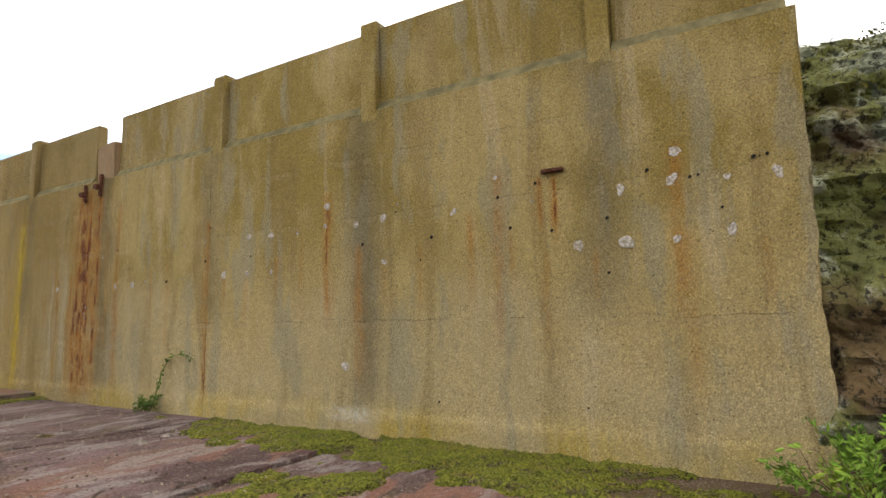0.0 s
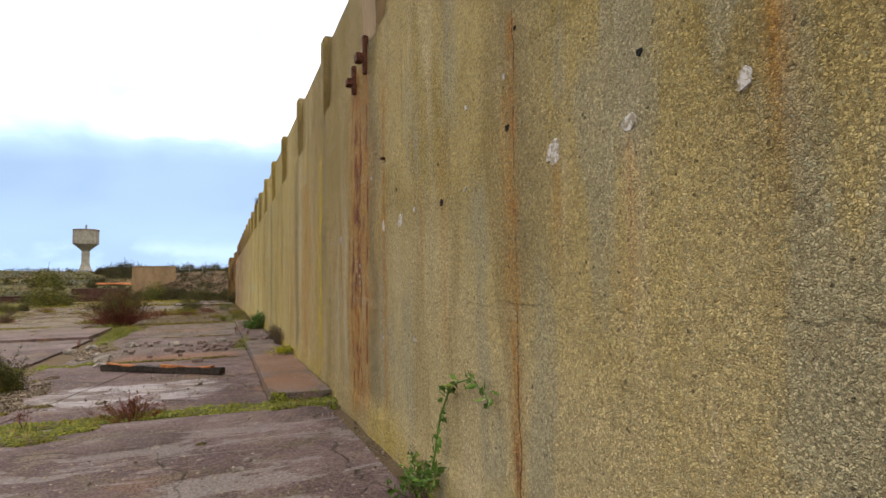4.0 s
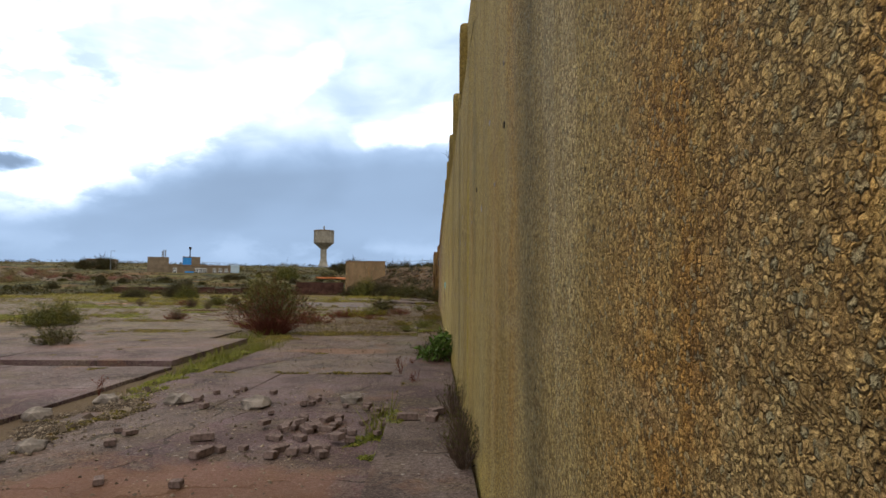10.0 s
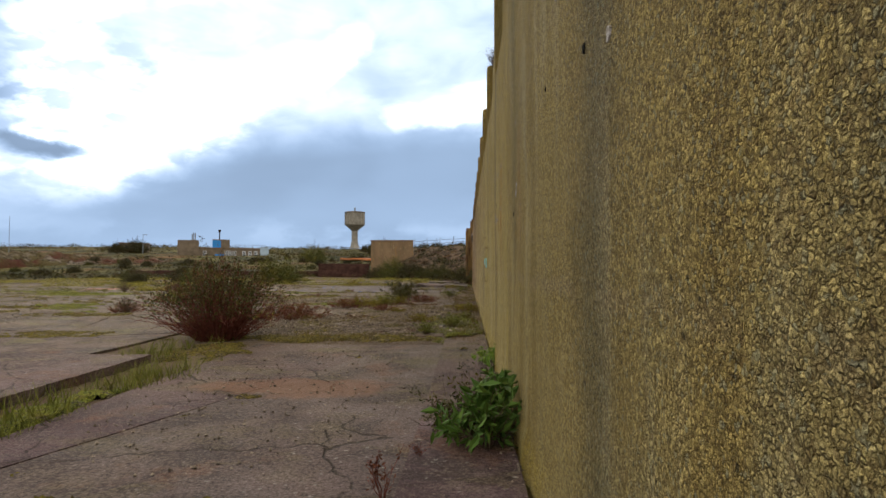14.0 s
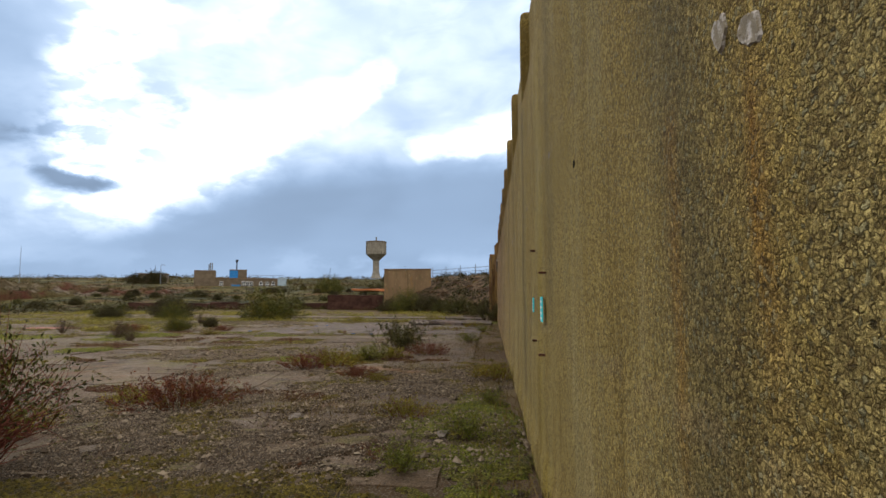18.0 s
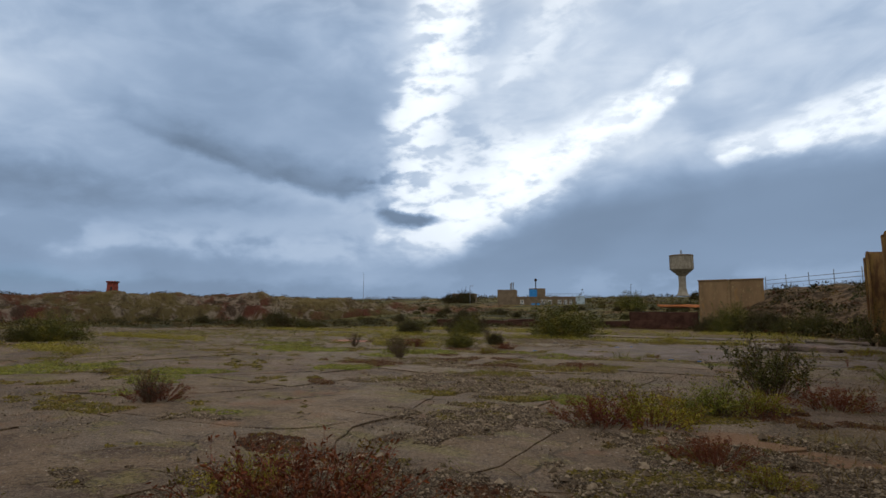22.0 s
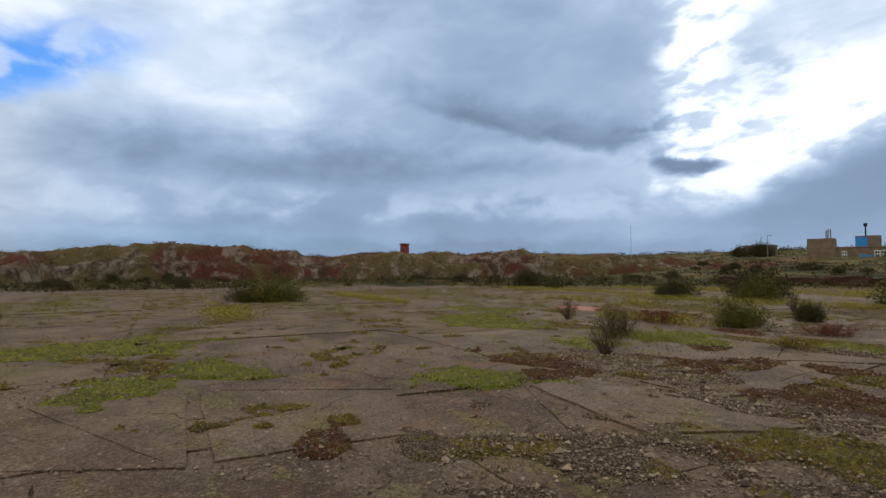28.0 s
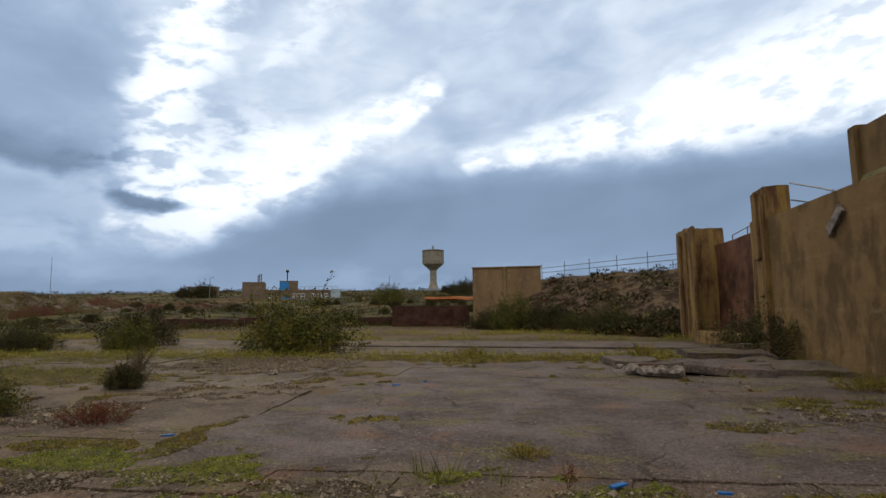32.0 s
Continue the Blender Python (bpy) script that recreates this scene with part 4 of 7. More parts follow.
# ---- north end of the wall: two piers and the recess between them ----
def end_piers():
    end = thing("wall_north_end", "broken concrete piers with a rust-stained recess", "wall", kind="structure")
    part("pier", box("pier", (-0.06, 58.32, -0.1), (0.7, 59.25, 5.12), PIERC, 0.03, 0.05, 2, 4), end)
    part("pier_rib", box("pier_rib", (-0.16, 58.75, 2.9), (-0.05, 59.1, 5.0), PIERC, 0.02, 0.03, 3, 3), end)
    part("pier_rib", box("pier_rib", (-0.02, 59.26, -0.1), (0.7, 59.75, 4.2), PIERC, 0.03, 0.05, 9, 3), end)
    part("pier_rib", box("pier_rib", (-0.15, 58.34, -0.1), (-0.07, 58.56, 4.85), PIERC, 0.02, 0.03, 12, 4), end)
    part("pier_rib", box("pier_rib", (-0.50, 65.1, -0.1), (-0.36, 65.6, 4.86), PIERC, 0.02, 0.04, 13, 4), end)
    part("pier_rib", box("pier_rib", (-0.55, 67.2, -0.1), (-0.43, 67.5, 4.7), PIERC, 0.02, 0.04, 14, 4), end)
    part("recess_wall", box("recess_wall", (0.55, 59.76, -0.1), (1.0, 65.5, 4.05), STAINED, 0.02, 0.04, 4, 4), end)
    part("pier", box("pier", (-0.35, 65.52, -0.1), (0.9, 66.6, 4.80), PIERC, 0.03, 0.05, 6, 4), end)
    part("pier", box("pier", (-0.42, 66.61, -0.1), (0.9, 68.3, 4.95), PIERC, 0.03, 0.05, 7, 4), end)
    part("sill", box("sill", (-0.5, 59.8, -0.1), (0.54, 66.0, 0.45), PIERC, 0.03, 0.06, 8, 4), end)


end_piers()

# ---- ground ----
SOUTH_ROCK = -5.62


# where things grow in the yard, and where loose gravel lies: x, y, half sizes
GREENS = ((-1.5, -1.6, 2.2, 0.6), (-3.0, -3.6, 1.6, 0.6), (-0.5, -1.4, 0.8, 3.4), (-0.5, -3.9, 0.8, 2.0), (-4.0, -2.4, 1.6, 0.6), (-2.0, 7.15, 2.6, 0.22), (-0.4, 7.0, 0.5, 0.25), (-4.7, 12.6, 0.9, 0.5),
          (-4.6, 20.6, 0.2, 2.2), (-0.9, 15.0, 0.3, 0.7), (-4.6, 6.6, 1.5, 0.5), (-4.4, 17.6, 0.3, 1.0), (-0.7, 28.6, 0.7, 2.2), (-1.0, 56.0, 1.6, 1.5))
GREENS += ((-18.6, 33.8, 1.1, 0.9), (-13.5, 33.5, 0.7, 0.5), (-12.6, 38.0, 0.8, 0.65), (-14.7, 34.9, 0.8, 0.45), (-18.2, 32.0, 0.9, 0.9), (-12.5, 32.2, 0.7, 0.3), (-9.3, 32.0, 0.3, 0.25), (-14.6, 43.6, 1.3, 0.7), (-14.5, 41.7, 0.7, 0.6), (-9.3, 44.1, 0.95, 0.5),
           (-7.6, 45.1, 0.6, 0.4), (-11.6, 45.2, 0.6, 0.4), (-6.0, 44.9, 0.6, 0.25), (-5.6, 35.9, 0.5, 0.35), (-10.1, 45.0, 0.6, 0.4), (-4.9, 44.2, 0.35, 0.3), (-20.3, 42.6, 1.3, 1.1), (-23.7, 44.9, 1.2, 1.0), (-18.9, 42.1, 1.0, 0.9), (-14.5, 44.6, 0.6, 0.5))
OLIVES = ((-2.5, 26.6, 2.2, 0.6), (-1.0, 33.0, 0.9, 2.5), (-3.5, 36.3, 1.0, 1.2), (-2.4, 12.7, 1.9, 0.07), (-2.3, 18.72, 1.6, 0.06), (-4.8, 24.6, 0.6, 1.0), (-8.0, 56.6, 9.0, 0.8), (-20.0, 52.0, 5.0, 1.2), (-17.0, 30.5, 1.5, 0.7), (-9.0, 26.5, 1.4, 0.5),
          (-10.8, 31.2, 0.6, 0.3), (-8.4, 38.8, 0.9, 0.6), (-6.2, 38.4, 0.6, 0.5), (-7.9, 40.9, 1.3, 0.6), (-6.4, 35.6, 0.6, 0.3), (-6.5, 34.5, 0.35, 0.25), (-9.7, 36.2, 0.6, 0.4), (-7.9, 35.3, 0.45, 0.3))
OLIVES += ((-9.0, 38.5, 0.6, 0.6), (-12.4, 40.8, 0.7, 0.5), (-7.0, 41.5, 0.6, 0.5), (-9.7, 42.2, 0.45, 0.3), (-10.0, 40.7, 0.4, 0.3), (-4.2, 44.9, 0.8, 0.45), (-4.2, 47.6, 0.95, 0.3), (-2.6, 49.4, 0.95, 0.5), (-7.2, 44.4, 2.0, 0.16), (-10.2, 42.5, 0.6, 0.25),
           (-7.0, 42.0, 0.4, 0.25), (-10.2, 41.6, 0.35, 0.2), (-12.3, 45.8, 1.0, 0.25), (-11.0, 46.4, 0.25, 1.4), (-13.5, 44.9, 0.9, 0.2))
REDS = ((-13.1, 39.5, 1.0, 0.7), (-11.8, 41.0, 0.9, 0.7), (-10.0, 40.5, 0.9, 0.55), (-10.7, 35.3, 0.35, 0.25), (-8.9, 37.8, 0.45, 0.4), (-7.8, 41.8, 0.6, 0.45), (-12.3, 38.7, 0.35, 0.3), (-8.0, 42.2, 0.5, 0.5), (-10.4, 42.6, 0.6, 0.35),
        (-11.5, 41.9, 0.5, 0.7), (-13.1, 43.1, 0.45, 0.35), (-14.4, 45.9, 0.8, 0.5), (-2.8, 36.2, 0.9, 0.6), (-4.2, 30.9, 1.0, 0.5), (-2.0, 27.8, 0.8, 0.5), (-19.5, 48.5, 2.6, 0.5), (-7.0, 31.2, 0.5, 0.25))
GRAVELS = ((-3.2, 28.6, 3.0, 1.7), (-2.2, 32.5, 1.9, 2.4), (-5.9, 33.6, 1.0, 1.2), (-8.2, 36.9, 1.9, 1.3), (-5.6, 37.7, 1.0, 0.9), (-9.1, 31.5, 0.6, 0.35), (-7.8, 33.5, 0.4, 0.3), (-12.2, 40.4, 1.5, 0.6), (-9.9, 39.6, 1.2, 0.5), (-13.8, 47.4, 1.0, 0.9),
           (-12.5, 49.9, 1.2, 1.2), (-6.6, 44.7, 4.2, 0.3), (-5.1, 30.4, 1.4, 1.1), (-2.8, 48.6, 1.6, 0.5), (-14.5, 55.5, 2.2, 2.6), (-4.2, 47.9, 1.2, 0.3), (-4.3, 9.0, 0.5, 2.0), (-4.2, 15.5, 0.4, 2.0), (-11.6, 44.5, 0.9, 0.4))


def spread(x, y, rows):
    out = np.zeros(np.shape(x))
    for px, py, hx, hy in rows:
        out = np.maximum(out, smooth01(np.hypot((x - px) / hx, (y - py) / hy), 1.75, 0.45))
    return out


def cover(x, y):
    """How thickly the floor is overgrown or strewn (above zero: covered), and how green, red and stony it is."""
    rough = wave(x, y, 0, 0.7, 3, 14) + 1.5 * wave(x, y, 0, 2.6, 4, 24)
    g, o, r, s = (spread(x, y, rows) for rows in (GREENS, OLIVES, REDS, GRAVELS))
    yard = np.maximum(smooth01(y, 24.5, 28.5), 0.8 * smooth01(-x, 5.5, 8.5))
    f = 1.45 * np.maximum.reduce([g, o, r, 0.92 * s]) + 0.66 * rough - 0.74 - 0.5 * (1 - yard) + (0.12 * smooth01(-x, 8, 14) + 0.26 * smooth01(-x, 13, 20)) * yard - 0.25 * smooth01(x, -9.5, -8) * smooth01(y, 45.8, 47) + 0.55 * (1 - yard) * np.maximum(g, np.maximum(o, s))
    hue = wave(x, y, 0, 1.3, 4, 16)
    best = np.maximum.reduce([g, o, r, s]) + 1e-3
    green = smooth01(1.2 * g / best + 0.5 * hue, 0.45, 1.0)
    red = smooth01(1.2 * r / best - 0.5 * hue + 0.25 * (best < 0.05), 0.5, 1.0)
    stony = smooth01(1.15 * s / best + 0.8 * wave(x, y, 0, 2.1, 4, 18), 0.5, 1.1)
    return f, green, red * (1 - 0.7 * green), stony * (1 - 0.6 * green)


def floor_z(x, y):
    z = np.where((x > -6.4) & (x < -0.18) & (y > -0.95) & (y < 6.85), 0.03, 0.0)
    z = np.where((x < -5.0) & (x > -11) & (y < 19.3), 0.035, z)
    z = np.where((x < -5.16) & (x > -11.5) & (y > 19.5) & (y < 23.6), 0.10, z)
    return np.where((x > -0.82) & (y > 7.3) & (y < 26.6), 0.115, z)


def cover_z(x, y):
    f = cover(x, y)[0]
    return floor_z(x, y) - 0.022 + 0.046 * smooth01(f, -0.05, 0.45) + 0.020 * wave(x, y, 0, 5.0, 3, 19) * smooth01(f, 0.0, 0.3)


def bank_line(x, y):
    """Metres behind the toe of the bank that closes the yard in the north-east."""
    ax, ay, bx, by = -12.2, 82.9, 0.6, 68.2
    l = math.hypot(bx - ax, by - ay)
    return ((x - ax) * (ay - by) + (y - ay) * (bx - ax)) / l


def terrain(x, y):
    x, y = np.asarray(x, float), np.asarray(y, float)
    r = np.hypot(x + 5, y - 32)
    az = np.degrees(np.arctan2(-(x + 5), y - 32))
    start = 58 + 70 * smooth01(az, 28, 62) + 900 * smooth01(az, 128, 150)
    z = 0.040 * np.maximum(0, r - start) ** 1.0 * smooth01(r, start, start + 25)
    z = np.where(r > 420, z * 0 + 0.040 * np.maximum(0, 420 - start), z)
    z = z + 0.9 * wave(x, y, 0, 0.035, 4, 2) * smooth01(r, start - 10, start + 40)
    east = np.where(y < SOUTH_ROCK, smooth01(x, 0.8, 1.6), np.where(y < 58.4, smooth01(x, 0.42, 0.5), np.where(y < 68.3, smooth01(x, 0.95, 1.2), 0.0)))
    s = bank_line(x, y)
    slope = np.where((y >= 68.0) & (x > -12.4), np.clip(s / 5.5, 0, 1) ** 0.85, 0.0)
    high = np.maximum(east, slope)
    z = np.maximum(z, (3.75 + 0.15 * wave(x, y, 0, 0.5, 3, 6)) * high + 0.35 * wave(x, y, 0, 0.9, 3, 8) * slope * (1 - slope))
    flat = (1 - high) * smooth01(r, 75, 45)
    return z + flat * (-0.024 + 0.006 * wave(x, y, 0, 0.7, 3, 1) + 0.006 * wave(x, y, 0, 3.5, 2, 4))


def grown(lo, hi, step, far, rate):
    """Coordinates with an even fine stretch and ever wider steps outside it."""
    mid = list(np.arange(lo, hi + 1e-6, step))
    a, b, s = [], [], step
    x0, x1 = lo, hi
    while x0 > -far or x1 < far:
        s *= rate
        x0, x1 = x0 - s, x1 + s
        a.append(x0), b.append(x1)
    return np.array(a[::-1] + mid + b)


def make_ground():
    xs = np.unique(np.concatenate([grown(-17, 0.3, 0.14, 2600, 1.09), [0.40, 0.45, 0.52, 0.8, 1.0, 1.2, 1.4, 1.7]]))
    ys = grown(-9, 58, 0.15, 2600, 1.06)
    X, Y = np.meshgrid(xs, ys, indexing="ij")
    r = np.hypot(X + 5, Y - 32)
    Z = terrain(X, Y)
    yard = smooth01(r, 70, 40)
    base = 0.35 * smooth01(wave(X, Y, 0, 0.23, 4, 12), 0.0, 0.8)
    moss = base * (0.25 + 0.75 * yard)
    gravel = 0.3 + 0.5 * smooth01(wave(X, Y, 0, 0.4, 3, 13), 0.0, 0.7)
    scrub = smooth01(r, 42, 66)
    s = bank_line(X, Y)
    rock = np.where((Y > 68) & (X > -13), smooth01(s, -0.5, 0.5) * smooth01(s, 7.0, 5.0), 0.0)
    scrub = np.maximum(scrub * (1 - rock), (X > 0.5) * 0.9 * (1 - rock))
    ny = len(ys)
    i, j = np.meshgrid(np.arange(len(xs) - 1), np.arange(ny - 1), indexing="ij")
    a = i * ny + j
    f = np.stack([a, a + ny, a + ny + 1, a + 1], -1).reshape(-1, 4).tolist()
    me = mesh("ground", np.stack([X, Y, Z], -1).reshape(-1, 3), f, GROUND, True,
              {"moss": moss.ravel(), "gravel": gravel.ravel(), "scrub": scrub.ravel(), "rock": rock.ravel()})
    thing("ground", "bare soil and gravel with moss patches and far scrub", "ground", kind="structure", me=me)


make_ground()


def overgrowth(name, x0, x1, y0, y1, step, label):
    """A low uneven sheet of moss, turf and grit, present only where the floor is overgrown."""
    X, Y = np.meshgrid(np.arange(x0, x1, step), np.arange(y0, y1, step), indexing="ij")
    X = X + 0.45 * step * wave(X, Y, 0, 9.0, 1, 22)
    Y = Y + 0.45 * step * wave(X, Y, 0, 9.0, 1, 23)
    X = np.minimum(X, -0.03)
    f, green, red, stony = cover(X, Y)
    Z = cover_z(X, Y)
    n = Y.shape[1]
    i, j = np.meshgrid(np.arange(X.shape[0] - 1), np.arange(n - 1), indexing="ij")
    a = i * n + j
    quads = np.stack([a, a + n, a + n + 1, a + 1], -1).reshape(-1, 4)
    quads = quads[(f.ravel()[quads] > 0).sum(1) >= 2]
    used, back = np.unique(quads, return_inverse=True)
    pick = lambda q: q.ravel()[used]
    me = mesh(name, np.stack([pick(X), pick(Y), pick(Z)], -1), back.reshape(-1, 4).tolist(), MOSS, True, {"green": pick(green), "red": pick(red), "gravel": pick(stony)})
    thing(name, label, "moss", kind="stuff", me=me)


overgrowth("moss", -16.0, 0.0, -6.0, 58.0, 0.05, "ragged moss and thin turf over broken concrete")
overgrowth("moss", -50.0, -16.1, 22.0, 68.0, 0.14, "ragged moss and turf farther across the yard")


# ---- concrete floor slabs ----
def clipped(poly, px, py, nx, ny, keep):
    """The part of a polygon on one side of a line."""
    out = []
    for (ax, ay), (bx, by) in zip(poly, poly[1:] + poly[:1]):
        da, db = ((ax - px) * nx + (ay - py) * ny) * keep, ((bx - px) * nx + (by - py) * ny) * keep
        if da >= 0:
            out.append((ax, ay))
        if (da >= 0) != (db >= 0):
            t = da / (da - db)
            out.append((ax + t * (bx - ax), ay + t * (by - ay)))
    return out


def slab_mesh(poly, top, rng, ragged=0.03, thick=0.16):
    pts = []
    for (ax, ay), (bx, by) in zip(poly, poly[1:] + poly[:1]):
        l = math.hypot(bx - ax, by - ay)
        k = max(1, min(16, int(l / 0.3)))
        for q in range(k):
            t = q / k
            x, y = ax + t * (bx - ax), ay + t * (by - ay)
            x += ragged * noise.noise((x * 2.1, y * 2.1, 3.0)) + rng.uniform(-1, 1) * ragged * 0.22
            y += ragged * noise.noise((x * 2.1, y * 2.1, 9.0)) + rng.uniform(-1, 1) * ragged * 0.22
            pts.append((x, y))
    cx, cy = sum(p[0] for p in pts) / len(pts), sum(p[1] for p in pts) / len(pts)
    tx, ty = rng.uniform(-0.004, 0.004), rng.uniform(-0.004, 0.004)
    n = len(pts)
    verts = []
    for x, y in pts:
        d = math.hypot(x - cx, y - cy)
        k = 1 - min(0.005 / max(d, 0.05), 0.5)
        verts.append((cx + (x - cx) * k, cy + (y - cy) * k, top + tx * (x - cx) + ty * (y - cy)))
    for x, y in pts:
        verts.append((x, y, top - 0.005 + tx * (x - cx) + ty * (y - cy)))
    for x, y in pts:
        verts.append((x, y, top - thick))
    faces = [tuple(range(n))]
    for i in range(n):
        j = (i + 1) % n
        faces += [(i, n + i, n + j, j), (n + i, 2 * n + i, 2 * n + j, n + j)]
    return mesh("slab", verts, faces, SLAB)


def area(poly):
    return abs(sum(a[0] * b[1] - b[0] * a[1] for a, b in zip(poly, poly[1:] + poly[:1]))) / 2


def floor_slabs():
    rng = random.Random(5)
    floor = thing("pavement", "broken concrete floor slabs of a cleared factory", "pavement", kind="structure")

    def lay(poly, top, breaks, ragged=0.03, gap=0.001):
        pieces = [poly]
        for _ in range(breaks):
            pieces.sort(key=area, reverse=True)
            big = pieces.pop(0)
            cx, cy = sum(p[0] for p in big) / len(big), sum(p[1] for p in big) / len(big)
            a = rng.choice((0, math.pi / 2)) + rng.uniform(-0.5, 0.5)
            nx, ny = math.cos(a), math.sin(a)
            px, py = cx + rng.uniform(-0.7, 0.7), cy + rng.uniform(-0.7, 0.7)
            for keep in (1, -1):
                bit = clipped(big, px + keep * gap * nx, py + keep * gap * ny, nx, ny, keep)
                if len(bit) > 2 and area(bit) > 0.15:
                    pieces.append(bit)
        for q in pieces:
            part("slab", slab_mesh(q, top + rng.uniform(-0.006, 0.006), rng, ragged), floor)

    def rect(x0, x1, y0, y1):
        return [(x0, y0), (x1, y0), (x1, y1), (x0, y1)]

    # along the wall
    lay(rect(-6.2, -0.95, -9.5, -2.15), 0.0, 5)
    lay(rect(-6.4, -0.18, -0.95, 6.85), 0.03, 3)
    lay(rect(-3.1, -0.95, -2.0, -1.05), 0.0, 2)
    lay(rect(-4.55, -0.835, 7.42, 12.66), 0.0, 2)
    lay(rect(-4.45, -0.835, 12.70, 18.70), 0.0, 3)
    lay(rect(-4.3, -0.835, 18.73, 25.6), 0.0, 1, 0.04)
    # raised strip at the wall's foot
    for y0, y1, top in ((7.3, 14.9, 0.13), (14.94, 18.9, 0.12), (18.93, 26.6, 0.09)):
        lay(rect(-0.82, -0.05, y0, y1), top, 0, 0.015)
    # west of them
    for y0, y1 in ((-9.0, -2.0), (-1.8, 5.9), (7.0, 13.2), (13.4, 19.2)):
        lay(rect(-11.0, -5.0 if y0 > 6 else -6.6, y0, y1), 0.035, 3, 0.05)
    lay(rect(-11.5, -5.16, 19.5, 23.6), 0.10, 1)
    lay(rect(-11.8, -6.5, 23.9, 30.0), 0.02, 4, 0.06)
    # slabs whose broken edges stand proud of the gravel
    lay([(-8.6, 29.8), (-6.6, 30.1), (-6.2, 31.2), (-6.95, 32.4), (-7.0, 33.4), (-7.6, 35.1), (-9.5, 35.3), (-10.4, 34.2), (-11.4, 32.1)], 0.014, 3, 0.14, 0.005)
    lay([(-6.15, 31.6), (-5.9, 33.4), (-4.9, 33.8), (-4.6, 31.9), (-5.0, 30.8)], 0.012, 1, 0.10, 0.004)
    lay([(-4.5, 31.9), (-4.3, 32.8), (-3.6, 32.6), (-3.5, 31.8), (-4.1, 31.4)], 0.015, 0, 0.08)
    lay([(-4.0, 34.4), (-2.6, 36.0), (-2.4, 34.2), (-3.6, 33.3)], 0.012, 0, 0.08)
    lay([(-13.3, 34.5), (-10.6, 34.45), (-10.6, 36.3), (-12.5, 36.6), (-13.2, 36.0)], 0.010, 1, 0.03, 0.003)
    lay([(-13.3, 31.6), (-11.5, 32.2), (-10.55, 34.25), (-13.3, 34.35)], 0.008, 1, 0.03, 0.003)
    lay([(-11.7, 38.2), (-12.0, 39.1), (-10.6, 39.4), (-9.7, 39.2), (-8.9, 39.5), (-9.6, 37.9)], 0.012, 1, 0.08, 0.003)
    lay([(-11.3, 39.6), (-10.75, 40.6), (-11.3, 42.9), (-10.5, 43.7), (-10.05, 40.6), (-10.3, 39.7)], 0.014, 1, 0.06, 0.003)
    lay([(-9.15, 40.8), (-9.4, 42.55), (-8.35, 42.9), (-8.3, 41.1)], 0.016, 0, 0.05)
    lay([(-13.3, 44.3), (-10.6, 44.2), (-10.45, 43.9), (-11.4, 43.0), (-11.9, 41.9), (-12.7, 43.1)], 0.012, 1, 0.08, 0.003)
    lay([(-9.9, 43.5), (-8.2, 43.4), (-8.25, 43.0), (-9.5, 42.7)], 0.012, 0, 0.05)
    lay([(-8.0, 43.9), (-5.7, 44.3), (-3.0, 43.6), (-2.2, 41.4), (-6.8, 41.2), (-7.3, 42.3)], 0.012, 2, 0.08, 0.004)
    # the large dark screed and the brown slab beside it
    lay([(-11.0, 45.0), (-11.05, 46.1), (-10.7, 49.4), (-8.2, 52.3), (-5.0, 51.6), (-1.0, 51.4), (-1.2, 46.0), (-4.0, 45.5), (-8.7, 45.3)], 0.012, 0, 0.07)
    lay([(-13.3, 46.2), (-13.3, 50.1), (-11.15, 50.2), (-10.85, 47.2), (-11.3, 46.2)], 0.012, 0, 0.06)
    lay([(-38.0, 58.5), (-2.0, 57.6), (-1.0, 64.2), (-38.0, 69.5)], 0.010, 3, 0.08)
    # the rest of the yard
    y = 26.9
    while y < 57:
        x, deep = -0.9, rng.uniform(3.6, 5.2)
        while x > -12:
            wide = rng.uniform(3.4, 5.2)
            lay(rect(max(x - wide, -12.0) + 0.012, x - 0.012, y + 0.012, min(y + deep, 57.4) - 0.012), rng.uniform(-0.012, 0.0), 1, 0.05, 0.002)
            x -= wide
        y += deep
    y = -8.0
    while y < 58:
        x, deep = -12.05, rng.uniform(4.2, 6.4)
        while x > -62:
            wide = rng.uniform(4.5, 7.5)
            if rng.random() > 0.1:
                lay(rect(x - wide + 0.02, x - 0.02, y + 0.02, y + deep - 0.02), rng.uniform(-0.008, 0.004), 0, 0.06)
            x -= wide
        y += deep


floor_slabs()


